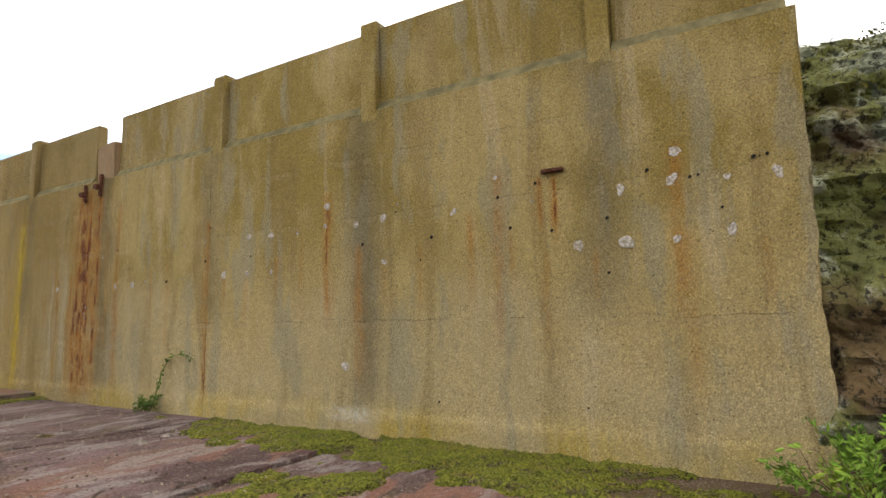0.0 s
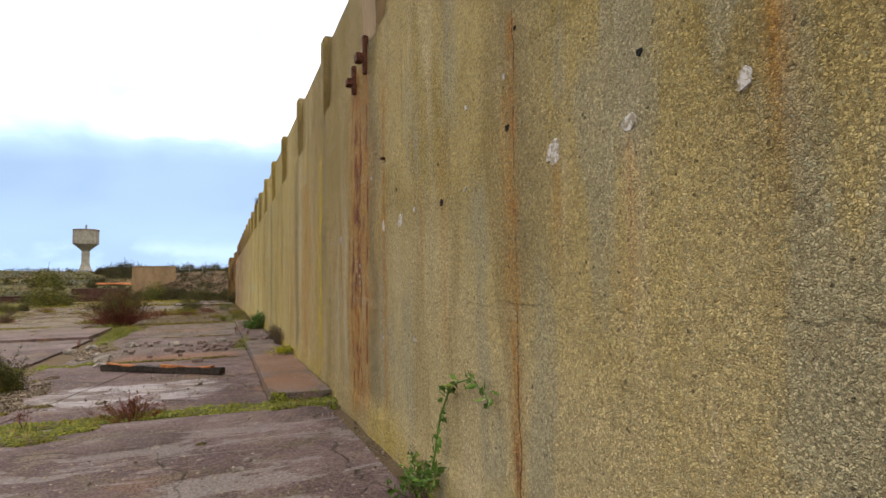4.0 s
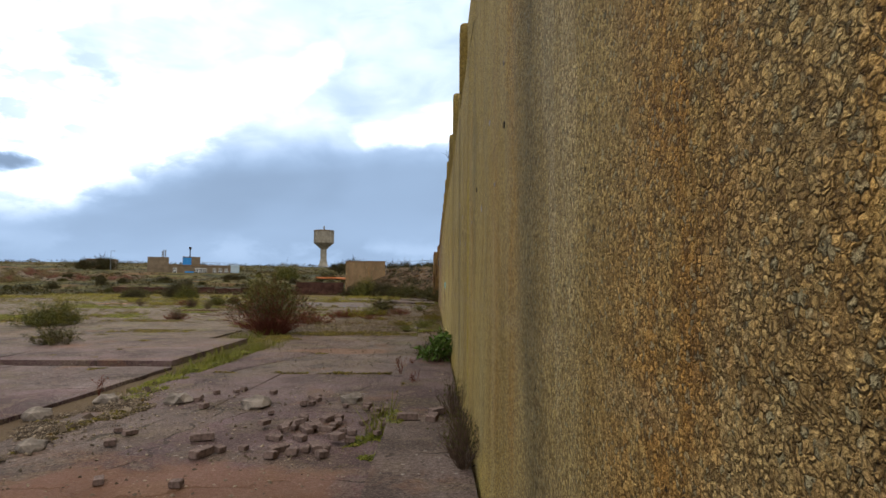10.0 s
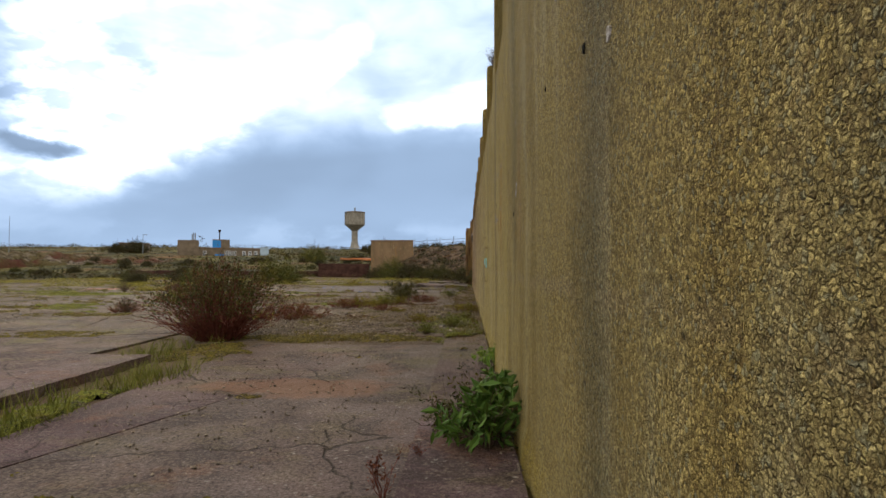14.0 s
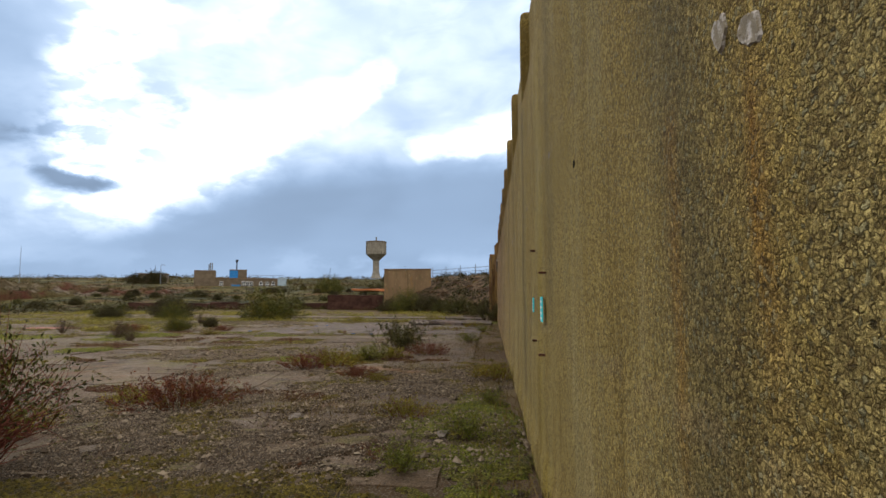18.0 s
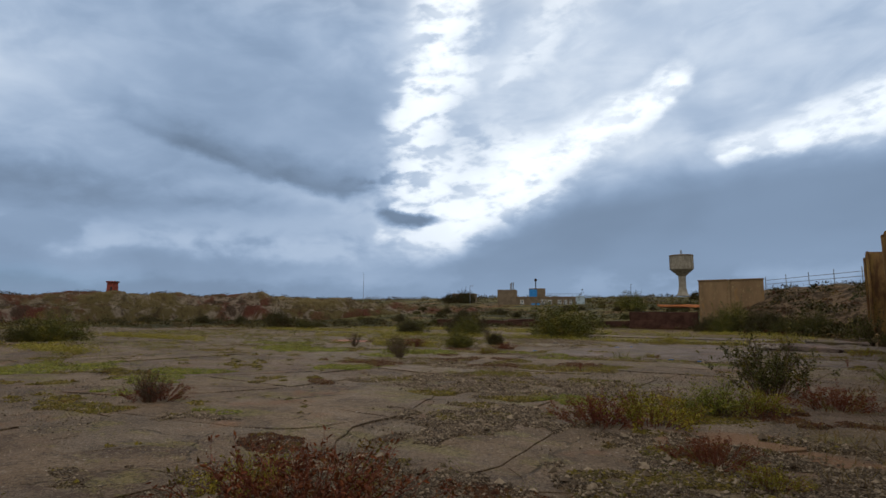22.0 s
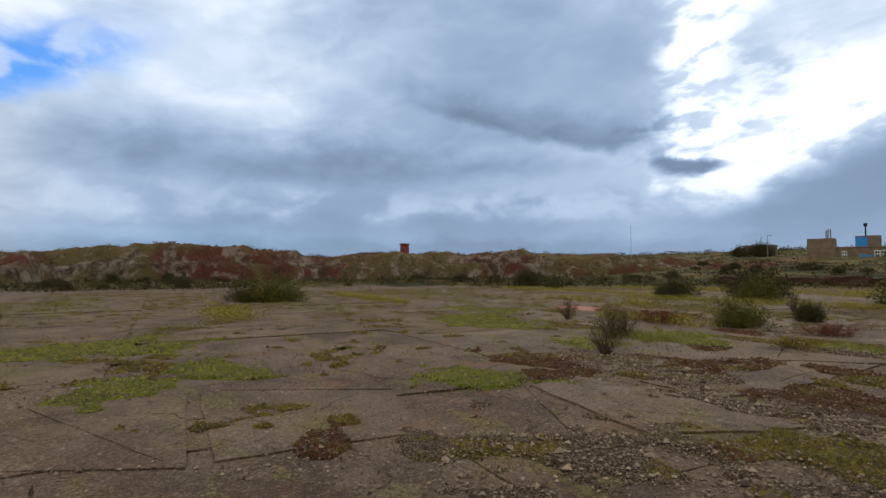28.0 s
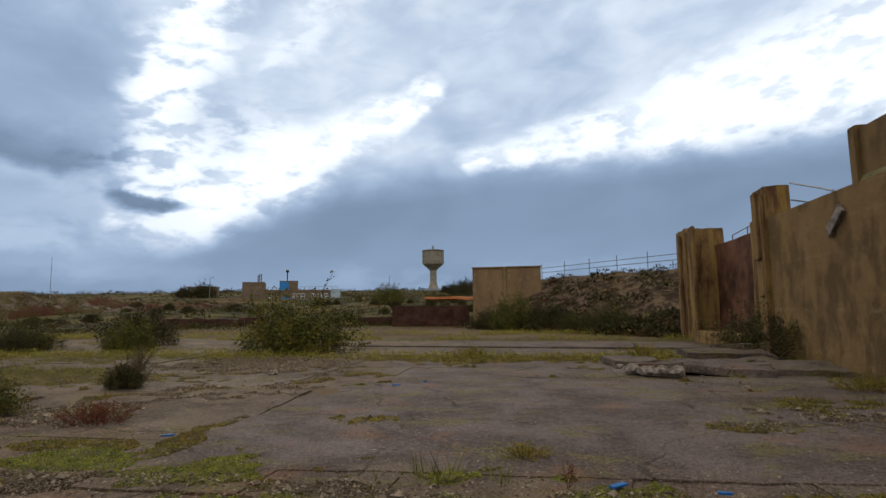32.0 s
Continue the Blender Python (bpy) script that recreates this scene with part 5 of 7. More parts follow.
# ---- rock face at the wall's south end ----
def rock_face():
    ys, zs = np.linspace(-17, -5.52, 150), np.linspace(-0.15, 4.15, 70)
    Y, Z = np.meshgrid(ys, zs, indexing="ij")
    n1 = wave(Y * 0.7, Z * 1.9 + Y * 0.5, 0, 1.0, 4, 80)
    n2 = wave(Y * 1.3 + Z * 0.9, Z * 2.2 - Y * 0.6, 0, 2.2, 4, 81)
    X = 0.16 + 0.20 * Z - 0.20 * np.abs(n1) - 0.13 * np.abs(n2) + 0.05 * np.round(3 * wave(Y, Z * 1.5, 0, 1.6, 2, 85)) + 0.25 * smooth01(Z, 3.3, 4.15)
    X = X + 0.25 * smooth01(Y, -6.0, -9.0) * wave(Y, Z, 0, 0.4, 2, 83)
    nz = len(zs)
    i, j = np.meshgrid(np.arange(len(ys) - 1), np.arange(nz - 1), indexing="ij")
    a = i * nz + j
    f = np.stack([a, a + 1, a + nz + 1, a + nz], -1).reshape(-1, 4).tolist()
    v = np.stack([X, Y, Z], -1).reshape(-1, 3)
    k = len(v)
    v = np.concatenate([v, [(2.4, -17, 4.0), (2.4, -5.52, 4.0)]])
    f.append(tuple([q * nz + nz - 1 for q in range(len(ys))] + [k + 1, k]))
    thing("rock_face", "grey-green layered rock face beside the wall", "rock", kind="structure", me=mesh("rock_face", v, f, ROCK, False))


rock_face()


# ---- far spoil bank in the west ----
def bank_at(A, R):
    """A point of the spoil bank by bearing (radians) and depth (0 at the toe, 1 at the back)."""
    deg = np.degrees(A)
    crest = np.interp(deg, [24, 37, 48, 55, 74, 84, 92, 102, 112, 150], [2.0, 3.1, 4.7, 5.5, 5.3, 6.2, 6.8, 5.2, 4.0, 4.0])
    crest = crest + 0.4 * wave(deg, 0 * deg, 0, 0.3, 5, 90)
    rad = 110 + 34 * R + 5 * wave(deg, 0 * deg, 0, 0.16, 4, 92)
    x, y = -6 - rad * np.sin(A), 34 + rad * np.cos(A)
    shelf = 0.55 * smooth01(R, 0.02, 0.10) + 0.45 * smooth01(R, 0.2, 0.34)
    z = -0.3 + (crest + 0.3) * shelf + (0.7 * wave(x, y, 0, 0.2, 3, 94) + 0.45 * wave(x, y, 0, 0.9, 3, 95)) * smooth01(R, 0.0, 0.1)
    return x, y, z


def far_bank():
    az, rs = np.radians(np.linspace(24, 150, 640)), np.linspace(0, 1, 44) ** 1.4
    A, R = np.meshgrid(az, rs, indexing="ij")
    x, y, z = bank_at(A, R)
    m = len(rs)
    i, j = np.meshgrid(np.arange(len(az) - 1), np.arange(m - 1), indexing="ij")
    a = i * m + j
    f = np.stack([a, a + m, a + m + 1, a + 1], -1).reshape(-1, 4).tolist()
    me = mesh("embankment", np.stack([x, y, z], -1).reshape(-1, 3), f, BANK, False, {"top": smooth01(R, 0.2, 0.4).ravel()})
    thing("embankment", "long red-brown spoil bank with rock and heather", "embankment", kind="structure", me=me)


far_bank()


# ---- far buildings ----
def lathe(profile, sides, name, material, smooth=False):
    """A turned solid from (radius, height) pairs."""
    ang = np.linspace(0, 2 * np.pi, sides, endpoint=False)
    v = [(r * math.cos(a), r * math.sin(a), z) for r, z in profile for a in ang]
    f = [(i * sides + j, i * sides + (j + 1) % sides, (i + 1) * sides + (j + 1) % sides, (i + 1) * sides + j) for i in range(len(profile) - 1) for j in range(sides)]
    f += [tuple(range(sides))[::-1], tuple(range((len(profile) - 1) * sides, len(profile) * sides))]
    return mesh(name, v, f, material, smooth)


TANK = plain("pale_concrete", (0.20, 0.18, 0.145), 0.9, 0.0, 0.25, 0.5, 0.3, 0.05)
ROOFC = plain("dull_render", (0.125, 0.095, 0.065), 0.9, 0.0, 0.25, 0.6, 0.2, 0.03)
DEEPBLUE = plain("blue_paint", (0.03, 0.17, 0.42), 0.5, 0.0, 0.2, 2.0)
PALEBLUE = plain("pale_cladding", (0.27, 0.33, 0.37), 0.6, 0.0, 0.15, 1.0)
REDPAINT = plain("red_brick_far", (0.17, 0.042, 0.030), 0.85, 0.0, 0.25, 1.2)
MAROON = plain("old_red_brick", (0.045, 0.022, 0.016), 0.9, 0.0, 0.4, 1.5, 0.6, 0.05)
PANE = plain("dark_pane", (0.02, 0.024, 0.028), 0.15, 0.0, 0.1)
ORANGE = plain("orange_sheet", (0.36, 0.13, 0.05), 0.7, 0.0, 0.3, 1.0)


def water_tower():
    t = thing("water_tower", "pale concrete water tower with a faceted tank", "water tower", place=pose(-68.5, 346.5, 12.0))
    part("column", lathe([(3.2, 0), (2.4, 2.0), (1.9, 4.5), (1.9, 10.5)], 16, "column", TANK), t)
    part("cone", lathe([(1.9, 10.5), (3.2, 11.9), (5.7, 14.0)], 16, "cone", TANK), t)
    part("tank", lathe([(5.7, 14.0), (5.95, 14.5), (5.95, 21.4)], 16, "tank", TANK), t)
    for k in range(16):
        a = 2 * math.pi * k / 16
        part("rib", box("rib", (-0.18, -0.18, 14.3), (0.18, 0.18, 21.4), TANK), t, place=pose(5.98 * math.cos(a), 5.98 * math.sin(a), 0, 0, 0, math.degrees(a)))
    part("rim", lathe([(6.2, 21.4), (6.3, 21.9), (6.0, 22.1), (1.2, 22.5)], 16, "rim", ROOFC), t)
    part("mast", lathe([(0.45, 22.4), (0.45, 24.6), (0.2, 24.9)], 8, "mast", STEEL), t)


water_tower()


def works_building():
    ax, ay, bx, by = -89.5, 181.5, -65.3, 192.9
    turn = math.degrees(math.atan2(by - ay, bx - ax))
    t = thing("works_building", "derelict brown works building with blue panels", "building", place=pose(ax, ay, 3.2, 0, 0, turn))

    def block(name, x0, x1, z0, z1, y0, y1, material, label=""):
        return part(name, box(name, (x0, y0, z0), (x1, y1, z1), material, 0.04), t, label)

    block("wing", 5.6, 26.4, 0, 3.7, 0, 9, ROOFC)
    block("block", 0.0, 5.9, 0, 6.2, -0.4, 8, ROOFC)
    block("block", 9.9, 15.0, 3.71, 6.6, 0.6, 7, ROOFC)
    block("panel", 9.9, 12.4, 3.9, 6.3, 0.5, 0.58, DEEPBLUE, "bright blue cladding panel")
    block("panel", 10.6, 13.2, 0.2, 1.9, -0.1, -0.02, DEEPBLUE, "bright blue cladding panel")
    block("cladding", 24.2, 26.9, 1.6, 4.2, -0.2, -0.02, PALEBLUE, "pale blue-white cladding")
    block("roof_edge", 5.7, 26.5, 3.71, 3.95, -0.15, 9.1, CAST)
    for x in (4.6, 5.0, 5.5):
        part("flue", lathe([(0.16, 6.2), (0.16, 8.2 + 0.4 * (x > 4.9))], 8, "flue", STEEL), t, place=pose(x - 0.6, 2, 0))
    part("chimney", lathe([(0.16, 6.5), (0.16, 9.0), (0.4, 9.1), (0.4, 9.8)], 8, "chimney", CHAR), t, place=pose(12.0, 3, 0))
    for k, x in enumerate((7.2, 13.6, 14.7, 15.9, 18.8, 20.6, 22.4)):
        w = part("window", box("window", (x, -0.08, 1.3), (x + 1.0, 0.0, 2.9), WHITE, 0.01), t)
        for u in (0.08, 0.54):
            part("pane", box("pane", (x + u, -0.1, 1.4), (x + u + 0.38, -0.085, 2.0), PANE), w)
            part("pane", box("pane", (x + u, -0.1, 2.1), (x + u + 0.38, -0.085, 2.8), PANE), w)
    for k in range(9):
        x = 15.6 + k * 1.3
        part("roof_post", lathe([(0.05, 3.9), (0.05, 4.9)], 6, "roof_post", STEEL), t, place=pose(x, 1.0, 0))
    part("roof_rail", box("roof_rail", (15.5, 0.97, 4.85), (26.2, 1.03, 4.93), STEEL), t)


works_building()


def low_shed(x, y, z, turn, wide, high, label, material=ROOFC):
    t = thing("low_building", label, "building", place=pose(x, y, z, 0, 0, turn))
    part("wall", box("wall", (0, 0, 0), (wide, 7, high), material, 0.05), t)
    part("roof", box("roof", (-0.3, -0.3, high), (wide + 0.3, 7.3, high + 0.3), CAST, 0.03), t)
    for k in range(3):
        part("window", box("window", (wide * (0.2 + 0.27 * k), -0.06, high * 0.4), (wide * (0.2 + 0.27 * k) + 1.2, -0.005, high * 0.8), PANE), t)


low_shed(-124.5, 207, 6.0, 24, 9.0, 3.4, "flat-roofed grey building behind the scrub")


def lamp_post(x, y, z, h):
    t = thing("street_lamp", "tall grey street lamp on the skyline", "street lamp", place=pose(x, y, z))
    part("pole", lathe([(0.12, 0), (0.07, h)], 8, "pole", STEEL), t)
    part("arm", box("arm", (-0.05, -0.05, h), (1.3, 0.05, h + 0.1), STEEL), t)
    part("lantern", box("lantern", (0.9, -0.15, h - 0.12), (1.5, 0.15, h - 0.01), STEEL, 0.03), t)


lamp_post(-111, 199, 5.5, 6.5)
mast = thing("radio_mast", "thin grey radio mast on the skyline", "mast", place=pose(-98.3, 129.2, 3.0))
part("pole", lathe([(0.06, 0), (0.035, 9.0)], 6, "pole", STEEL), mast)


def red_tower():
    t = thing("brick_tower", "red brick tower standing on the spoil bank", "tower", place=pose(-283, 152, 5.0, 0, 0, 25))
    part("shaft", lathe([(2.9, 0), (2.3, 11.2)], 4, "shaft", REDPAINT), t, place=pose(0, 0, 0, 0, 0, 45))
    part("cap", box("cap", (-2.1, -2.1, 11.2), (2.1, 2.1, 11.9), REDPAINT, 0.1), t)
    part("opening", box("opening", (0.4, -1.86, 7.4), (1.2, -1.7, 9.2), PANE), t, "dark window opening")
    part("spar", box("spar", (1.9, -0.2, 11.5), (3.4, 0.2, 11.8), STEEL), t)


red_tower()


def block_wall():
    t = thing("concrete_enclosure", "brown concrete retaining wall on the bank", "wall", kind="structure")
    part("wall_panel", box("wall_panel", (-12.2, 82.6, -0.2), (-9.85, 83.0, 4.5), CAST, 0.02, 0.02, 1, 3), t)
    part("wall_panel", box("wall_panel", (-9.6, 82.6, 0.6), (-7.0, 83.0, 4.5), CAST, 0.02, 0.02, 2, 3), t)
    part("buttress", box("buttress", (-9.84, 82.5, 0.4), (-9.61, 83.05, 4.6), CAST, 0.02), t)
    part("side_wall", box("side_wall", (-12.2, 83.01, -0.2), (-11.8, 90.0, 4.45), CAST, 0.02), t)
    part("coping", box("coping", (-12.26, 82.52, 4.51), (-9.86, 83.06, 4.62), CAST, 0.02), t)
    part("coping", box("coping", (-9.59, 82.52, 4.51), (-6.94, 83.06, 4.62), CAST, 0.02), t)
    s = thing("ruined_shed", "ruined red-brown shed with an orange sheet roof", "shed", place=pose(-19.6, 86, 0.5))
    part("wall", box("wall", (0, 0, -0.8), (6.6, 0.35, 1.2), MAROON, 0.03, 0.1, 4, 4), s)
    part("wall", box("wall", (0, 0.36, -0.8), (0.35, 5, 1.1), MAROON, 0.03, 0.1, 5, 3), s)
    part("roof_sheet", box("roof_sheet", (2.5, 1.2, 1.75), (7.0, 5.0, 1.95), ORANGE, 0.02, 0.12, 6, 4), s)


block_wall()


def terrace_edge():
    t = thing("terrace_edge", "long low dark brick edge of a raised terrace", "wall", kind="structure")
    for k in range(8):
        x = -46.0 + 3.6 * k
        part("edge_length", box("edge_length", (x, 88.2, -0.3), (x + 3.57, 88.7, 0.78 + 0.08 * math.sin(2.7 * k)), MAROON, 0.04, 0.12, k + 3, 4), t)


terrace_edge()


def railing(name, points, label, rails=(0.55, 1.05), posts=True):
    t = thing(name, label, "railing")
    pts = [Vector(p) for p in points]
    for p in pts:
        part("post", lathe([(0.028, 0), (0.028, 1.08)], 6, "post", STEEL), t, place=Matrix.Translation(p))
    for h in rails:
        v, f = tube([p + Vector((0, 0, h)) for p in pts], [0.024] * len(pts), 6)
        part("rail", mesh("rail", v, f, STEEL), t)


railing("railing", [(-6.9 + k * 1.65, 83.6 - k * 1.75, 3.72 + 0.02 * k) for k in range(7)], "thin grey steel railing along the top of the bank", (0.4, 0.75))
railing("railing", [(2.2, 68.5, 3.75), (1.9, 65.6, 3.75), (1.6, 62.5, 3.75), (1.4, 60.6, 3.75)], "bent grey steel railing behind the concrete piers")
bent = thing("railing", "bent grey steel railing hanging out over the wall top", "railing")
for ends in (((0.95, 58.9, 5.29), (0.95, 57.0, 4.72), (0.95, 55.0, 4.05)), ((0.95, 58.9, 4.75), (0.95, 57.3, 4.34), (0.95, 55.4, 3.80))):
    v, f = tube(ends, [0.026] * 3, 6)
    part("rail", mesh("rail", v, f, STEEL), bent)
part("post", lathe([(0.028, 0), (0.028, 0.86)], 6, "post", STEEL), bent, place=pose(0.95, 56.35, 3.68))


# ---- plants ----
def leaf_quads(pos, way, length, width, rng):
    n = len(pos)
    side = np.cross(way, rng.normal(size=(n, 3)))
    side /= np.linalg.norm(side, axis=1, keepdims=True) + 1e-9
    up = np.cross(side, way)
    length, width = np.asarray(length)[:, None], np.asarray(width)[:, None]
    mid = pos + way * length * 0.45 + up * length * 0.06
    v = np.stack([pos, mid + side * width, pos + way * length - up * length * 0.08, mid - side * width], 1).reshape(-1, 3)
    f = np.arange(4 * n).reshape(-1, 4).tolist()
    return v, f


def shrub(name, seed, high, wide, stems, leaves, leaf, leafmat, stemmat, label, category="shrub", group="", droop=0.0, low=0.3, spread=0.16, bare=None):
    """Stems that fan out from one root and leaves set along them in clumps."""
    rng = np.random.default_rng(seed)
    t = thing(name, label, category, group)
    tubes, tips, ways = [], [], []
    for s in range(stems):
        a, lean = rng.uniform(0, 2 * np.pi), rng.uniform(0.05, 1.0) ** 0.7
        h = high * rng.uniform(0.55, 1.0) * (1 - 0.55 * lean ** 2)
        r = wide / 2 * lean
        u = np.linspace(0, 1, 7)
        bend = rng.normal(0, 0.03 * high, (7, 3)) * u[:, None]
        x = spread * wide / 2 * np.cos(a) * lean + r * np.cos(a) * u ** 1.3
        y = spread * wide / 2 * np.sin(a) * lean + r * np.sin(a) * u ** 1.3
        z = h * (u - droop * u ** 3 * lean) - 0.03
        pts = np.stack([x, y, z], 1) + bend
        tubes.append(tube(pts, np.linspace(0.003 + 0.0055 * high, 0.0015, 7), 4))
        shoots = [pts]
        for _ in range(3):
            k = rng.integers(2, 6)
            d = pts[k] - pts[k - 1] + rng.normal(0, 0.09 * high, 3)
            q = pts[k] + np.linspace(0, 1, 4)[:, None] * d * rng.uniform(0.5, 1.3) + np.array([0, 0, 0.05 * high]) * (np.linspace(0, 1, 4)[:, None] ** 2)
            tubes.append(tube(q, np.linspace(0.0015 + 0.002 * high, 0.001, 4), 3))
            shoots.append(q)
        for q in shoots:
            k = rng.integers(0, len(q) - 1, 40)
            w = rng.uniform(0, 1, 40)[:, None]
            p = q[k] * (1 - w) + q[k + 1] * w
            keep = p[:, 2] > low * high * rng.uniform(0.5, 1.5, 40)
            tips.append(p[keep]), ways.append((q[k + 1] - q[k])[keep])
    tips, ways = np.concatenate(tips), np.concatenate(ways)
    pick = rng.integers(0, len(tips), leaves)
    p = tips[pick] + rng.normal(0, 0.022 * high + 0.004, (leaves, 3))
    w = ways[pick] / (np.linalg.norm(ways[pick], axis=1, keepdims=True) + 1e-9) * 0.6 + rng.normal(0, 0.7, (leaves, 3)) + np.array([0, 0, -0.1])
    w /= np.linalg.norm(w, axis=1, keepdims=True)
    l = leaf * rng.uniform(0.5, 1.25, leaves)
    p[:, 2] = np.maximum(p[:, 2], 0.01)
    v, f = leaf_quads(p, w, l, l * 0.19, rng)
    sv, sf = joined(tubes)
    part("branchwork", mesh("branchwork", sv, sf, stemmat), t)
    part("foliage", mesh("foliage", v, f, leafmat), t)
    return t


def mound(seed, high, wide, clumps, leaves, leaf, leafmat, label):
    """A dense rounded shrub: clumps of leaves over an uneven dome on branching limbs, with shoots that stand out of it."""
    r = np.random.default_rng(seed)
    t = thing("shrub", label, "shrub", "shrubs in the yard")
    a, u = r.uniform(0, 2 * np.pi, clumps), r.uniform(0.0, 1.0, clumps) ** 1.3
    reach = r.uniform(0.5, 1.0, clumps) * (0.82 + 0.2 * np.sin(2 * a + seed) + 0.14 * np.sin(5 * a + 2 * seed))
    c = np.stack([wide / 2 * np.cos(a) * np.sqrt(1 - u * u) * reach, wide / 2 * np.sin(a) * np.sqrt(1 - u * u) * reach, high * (0.08 + 0.86 * u * reach)], 1)
    limbs = [tube(np.stack([np.array([0.12 * q[0], 0.12 * q[1], -0.04]), 0.55 * q + np.array([0, 0, 0.1 * high]), q]), [0.012 * high, 0.008 * high, 0.003 * high], 4) for q in c[::2]]
    k = r.integers(0, clumps, leaves)
    p = c[k] + r.normal(0, 1, (leaves, 3)) * np.array([0.055 * wide, 0.055 * wide, 0.075 * high])
    # shoots past the outline, each with its own leaves
    for q in c[1::3]:
        way = q / (np.linalg.norm(q) + 1e-6) + r.normal(0, 0.25, 3) + np.array([0, 0, 0.45])
        tip = q + way * high * r.uniform(0.16, 0.34)
        limbs.append(tube(np.stack([q, (q + tip) / 2 + r.normal(0, 0.012, 3), tip]), [0.006 * high, 0.004 * high, 0.002 * high], 3))
        h = r.uniform(0, 1, 26)[:, None]
        p = np.concatenate([p, q * (1 - h) + tip * h + r.normal(0, 0.016 * high, (26, 3))])
    p[:, 2] = np.maximum(p[:, 2], 0.03)
    m = len(p)
    w = r.normal(0, 0.8, (m, 3)) + (p - np.array([0, 0, 0.2 * high])) / wide * 1.5
    w /= np.linalg.norm(w, axis=1, keepdims=True)
    l = leaf * r.uniform(0.5, 1.3, m)
    v, f = leaf_quads(p, w, l, l * 0.27, r)
    sv, sf = joined(limbs)
    part("branchwork", mesh("branchwork", sv, sf, TWIG), t)
    part("foliage", mesh("foliage", v, f, leafmat), t)
    return t


def at(x, y, turn=0.0, size=1.0, tall=1.0, z=None):
    if z is None:
        z = float(terrain(np.array([x]), np.array([y]))[0])
        z = max(z, 0.0) if abs(z) < 0.2 else z
    return pose(x, y, z, 0, 0, turn) @ Matrix.Diagonal((size, size, size * tall, 1))


big = shrub("shrub", 1, 1.75, 2.1, 280, 9000, 0.06, GREEN, REDTWIG, "large straggling shrub with bare reddish stems and green leaves", group="shrubs in the yard", low=0.42, spread=0.4)
big.matrix_basis = at(-5.35, 26.3)
mids = [shrub("shrub", 10, 1.1, 1.4, 50, 3600, 0.06, GREEN, TWIG, "bushy green shrub growing through the concrete", group="shrubs in the yard", low=0.06, spread=0.4),
        shrub("shrub", 11, 0.75, 0.8, 60, 260, 0.045, BUSH, TWIG, "sparse twiggy shrub with few leaves", group="shrubs in the yard", low=0.35),
        shrub("shrub", 12, 1.0, 1.6, 50, 2600, 0.06, LIME, TWIG, "light green shrub among the gravel", group="shrubs in the yard", low=0.1)]
dome = [mound(20 + k, 1.5, 2.7, 150, 13000, 0.066, (BUSH, FARLEAF, GREEN)[k], "dense dark green shrub in the yard") for k in range(3)]
mids[0].matrix_basis = at(-3.1, 38.7, 20, 1.15)
mids[1].matrix_basis = at(-15.0, 42.7, 0, 1.15)
mids[2].matrix_basis = at(-3.5, 35.9, 0, 0.75, 0.7)
dome[0].matrix_basis = at(-15.3, 58.4, 0, 1.5)
dome[1].matrix_basis = at(-24.6, 62.0, 40, 1.15, 1.15)
dome[2].matrix_basis = at(-27.3, 59.3, 80, 0.85)
rng = random.Random(11)
for k, (x, y, s, tl) in enumerate(((-22.1, 28.6, 0.62, 1.35), (-22.2, 30.0, 0.52, 1.3), (-34.5, 37.8, 0.78, 1.0), (-22.6, 59.3, 0.55, 1.1), (-26.5, 58.0, 0.55, 1.0), (-24.3, 87.0, 1.3, 1.0), (-8.6, 77.6, 1.1, 1.0), (-6.4, 76.0, 1.15, 1.0),
                                    (-3.3, 72.3, 1.1, 1.45), (-35.6, 140.0, 2.0, 0.9), (-51.6, 66.6, 1.0, 1.0), (-43.2, 63.5, 0.6, 1.0), (-34.1, 39.0, 0.8, 0.8), (-66.0, 77.3, 1.0, 1.1), (-48.8, 67.5, 0.7, 1.1),
                                    (-15.1, 47.1, 0.32, 1.1), (-15.2, 50.2, 0.3, 1.1), (-4.6, 9.9, 0.46, 1.3), (-13.7, 28.7, 0.5, 0.8), (-10.5, 79.2, 0.9, 1.0), (-5.0, 73.8, 0.9, 1.2))):
    copy_thing(dome[k % 3], at(x, y, rng.uniform(0, 360), s, tl))
for k, (x, y, s, m) in enumerate(((-19.2, 45.0, 0.9, 1), (-15.0, 50.3, 0.8, 1), (-15.05, 43.1, 0.8, 1), (-13.2, 40.8, 0.8, 1), (-10.8, 31.9, 0.75, 1), 
                                  (-17.5, 53.5, 0.9, 1), (-1.3, 27.3, 0.6, 2), (-0.75, 28.5, 0.75, 2), (-0.45, 30.6, 0.5, 2), (-3.8, 35.7, 0.5, 2), (-1.2, 41.5, 0.8, 2), (-0.8, 47.5, 0.7, 2), (-0.7, 57.6, 1.5, 0), (-6.0, 10.4, 0.7, 1),
                                  (-9.2, 8.0, 0.9, 1), (-13.0, 17.0, 0.9, 0), (-9.0, 22.0, 0.6, 0), (-17.0, 24.0, 0.8, 0), (-0.3, 20.0, 0.55, 0))):
    copy_thing(mids[m], at(x, y, rng.uniform(0, 360), s))
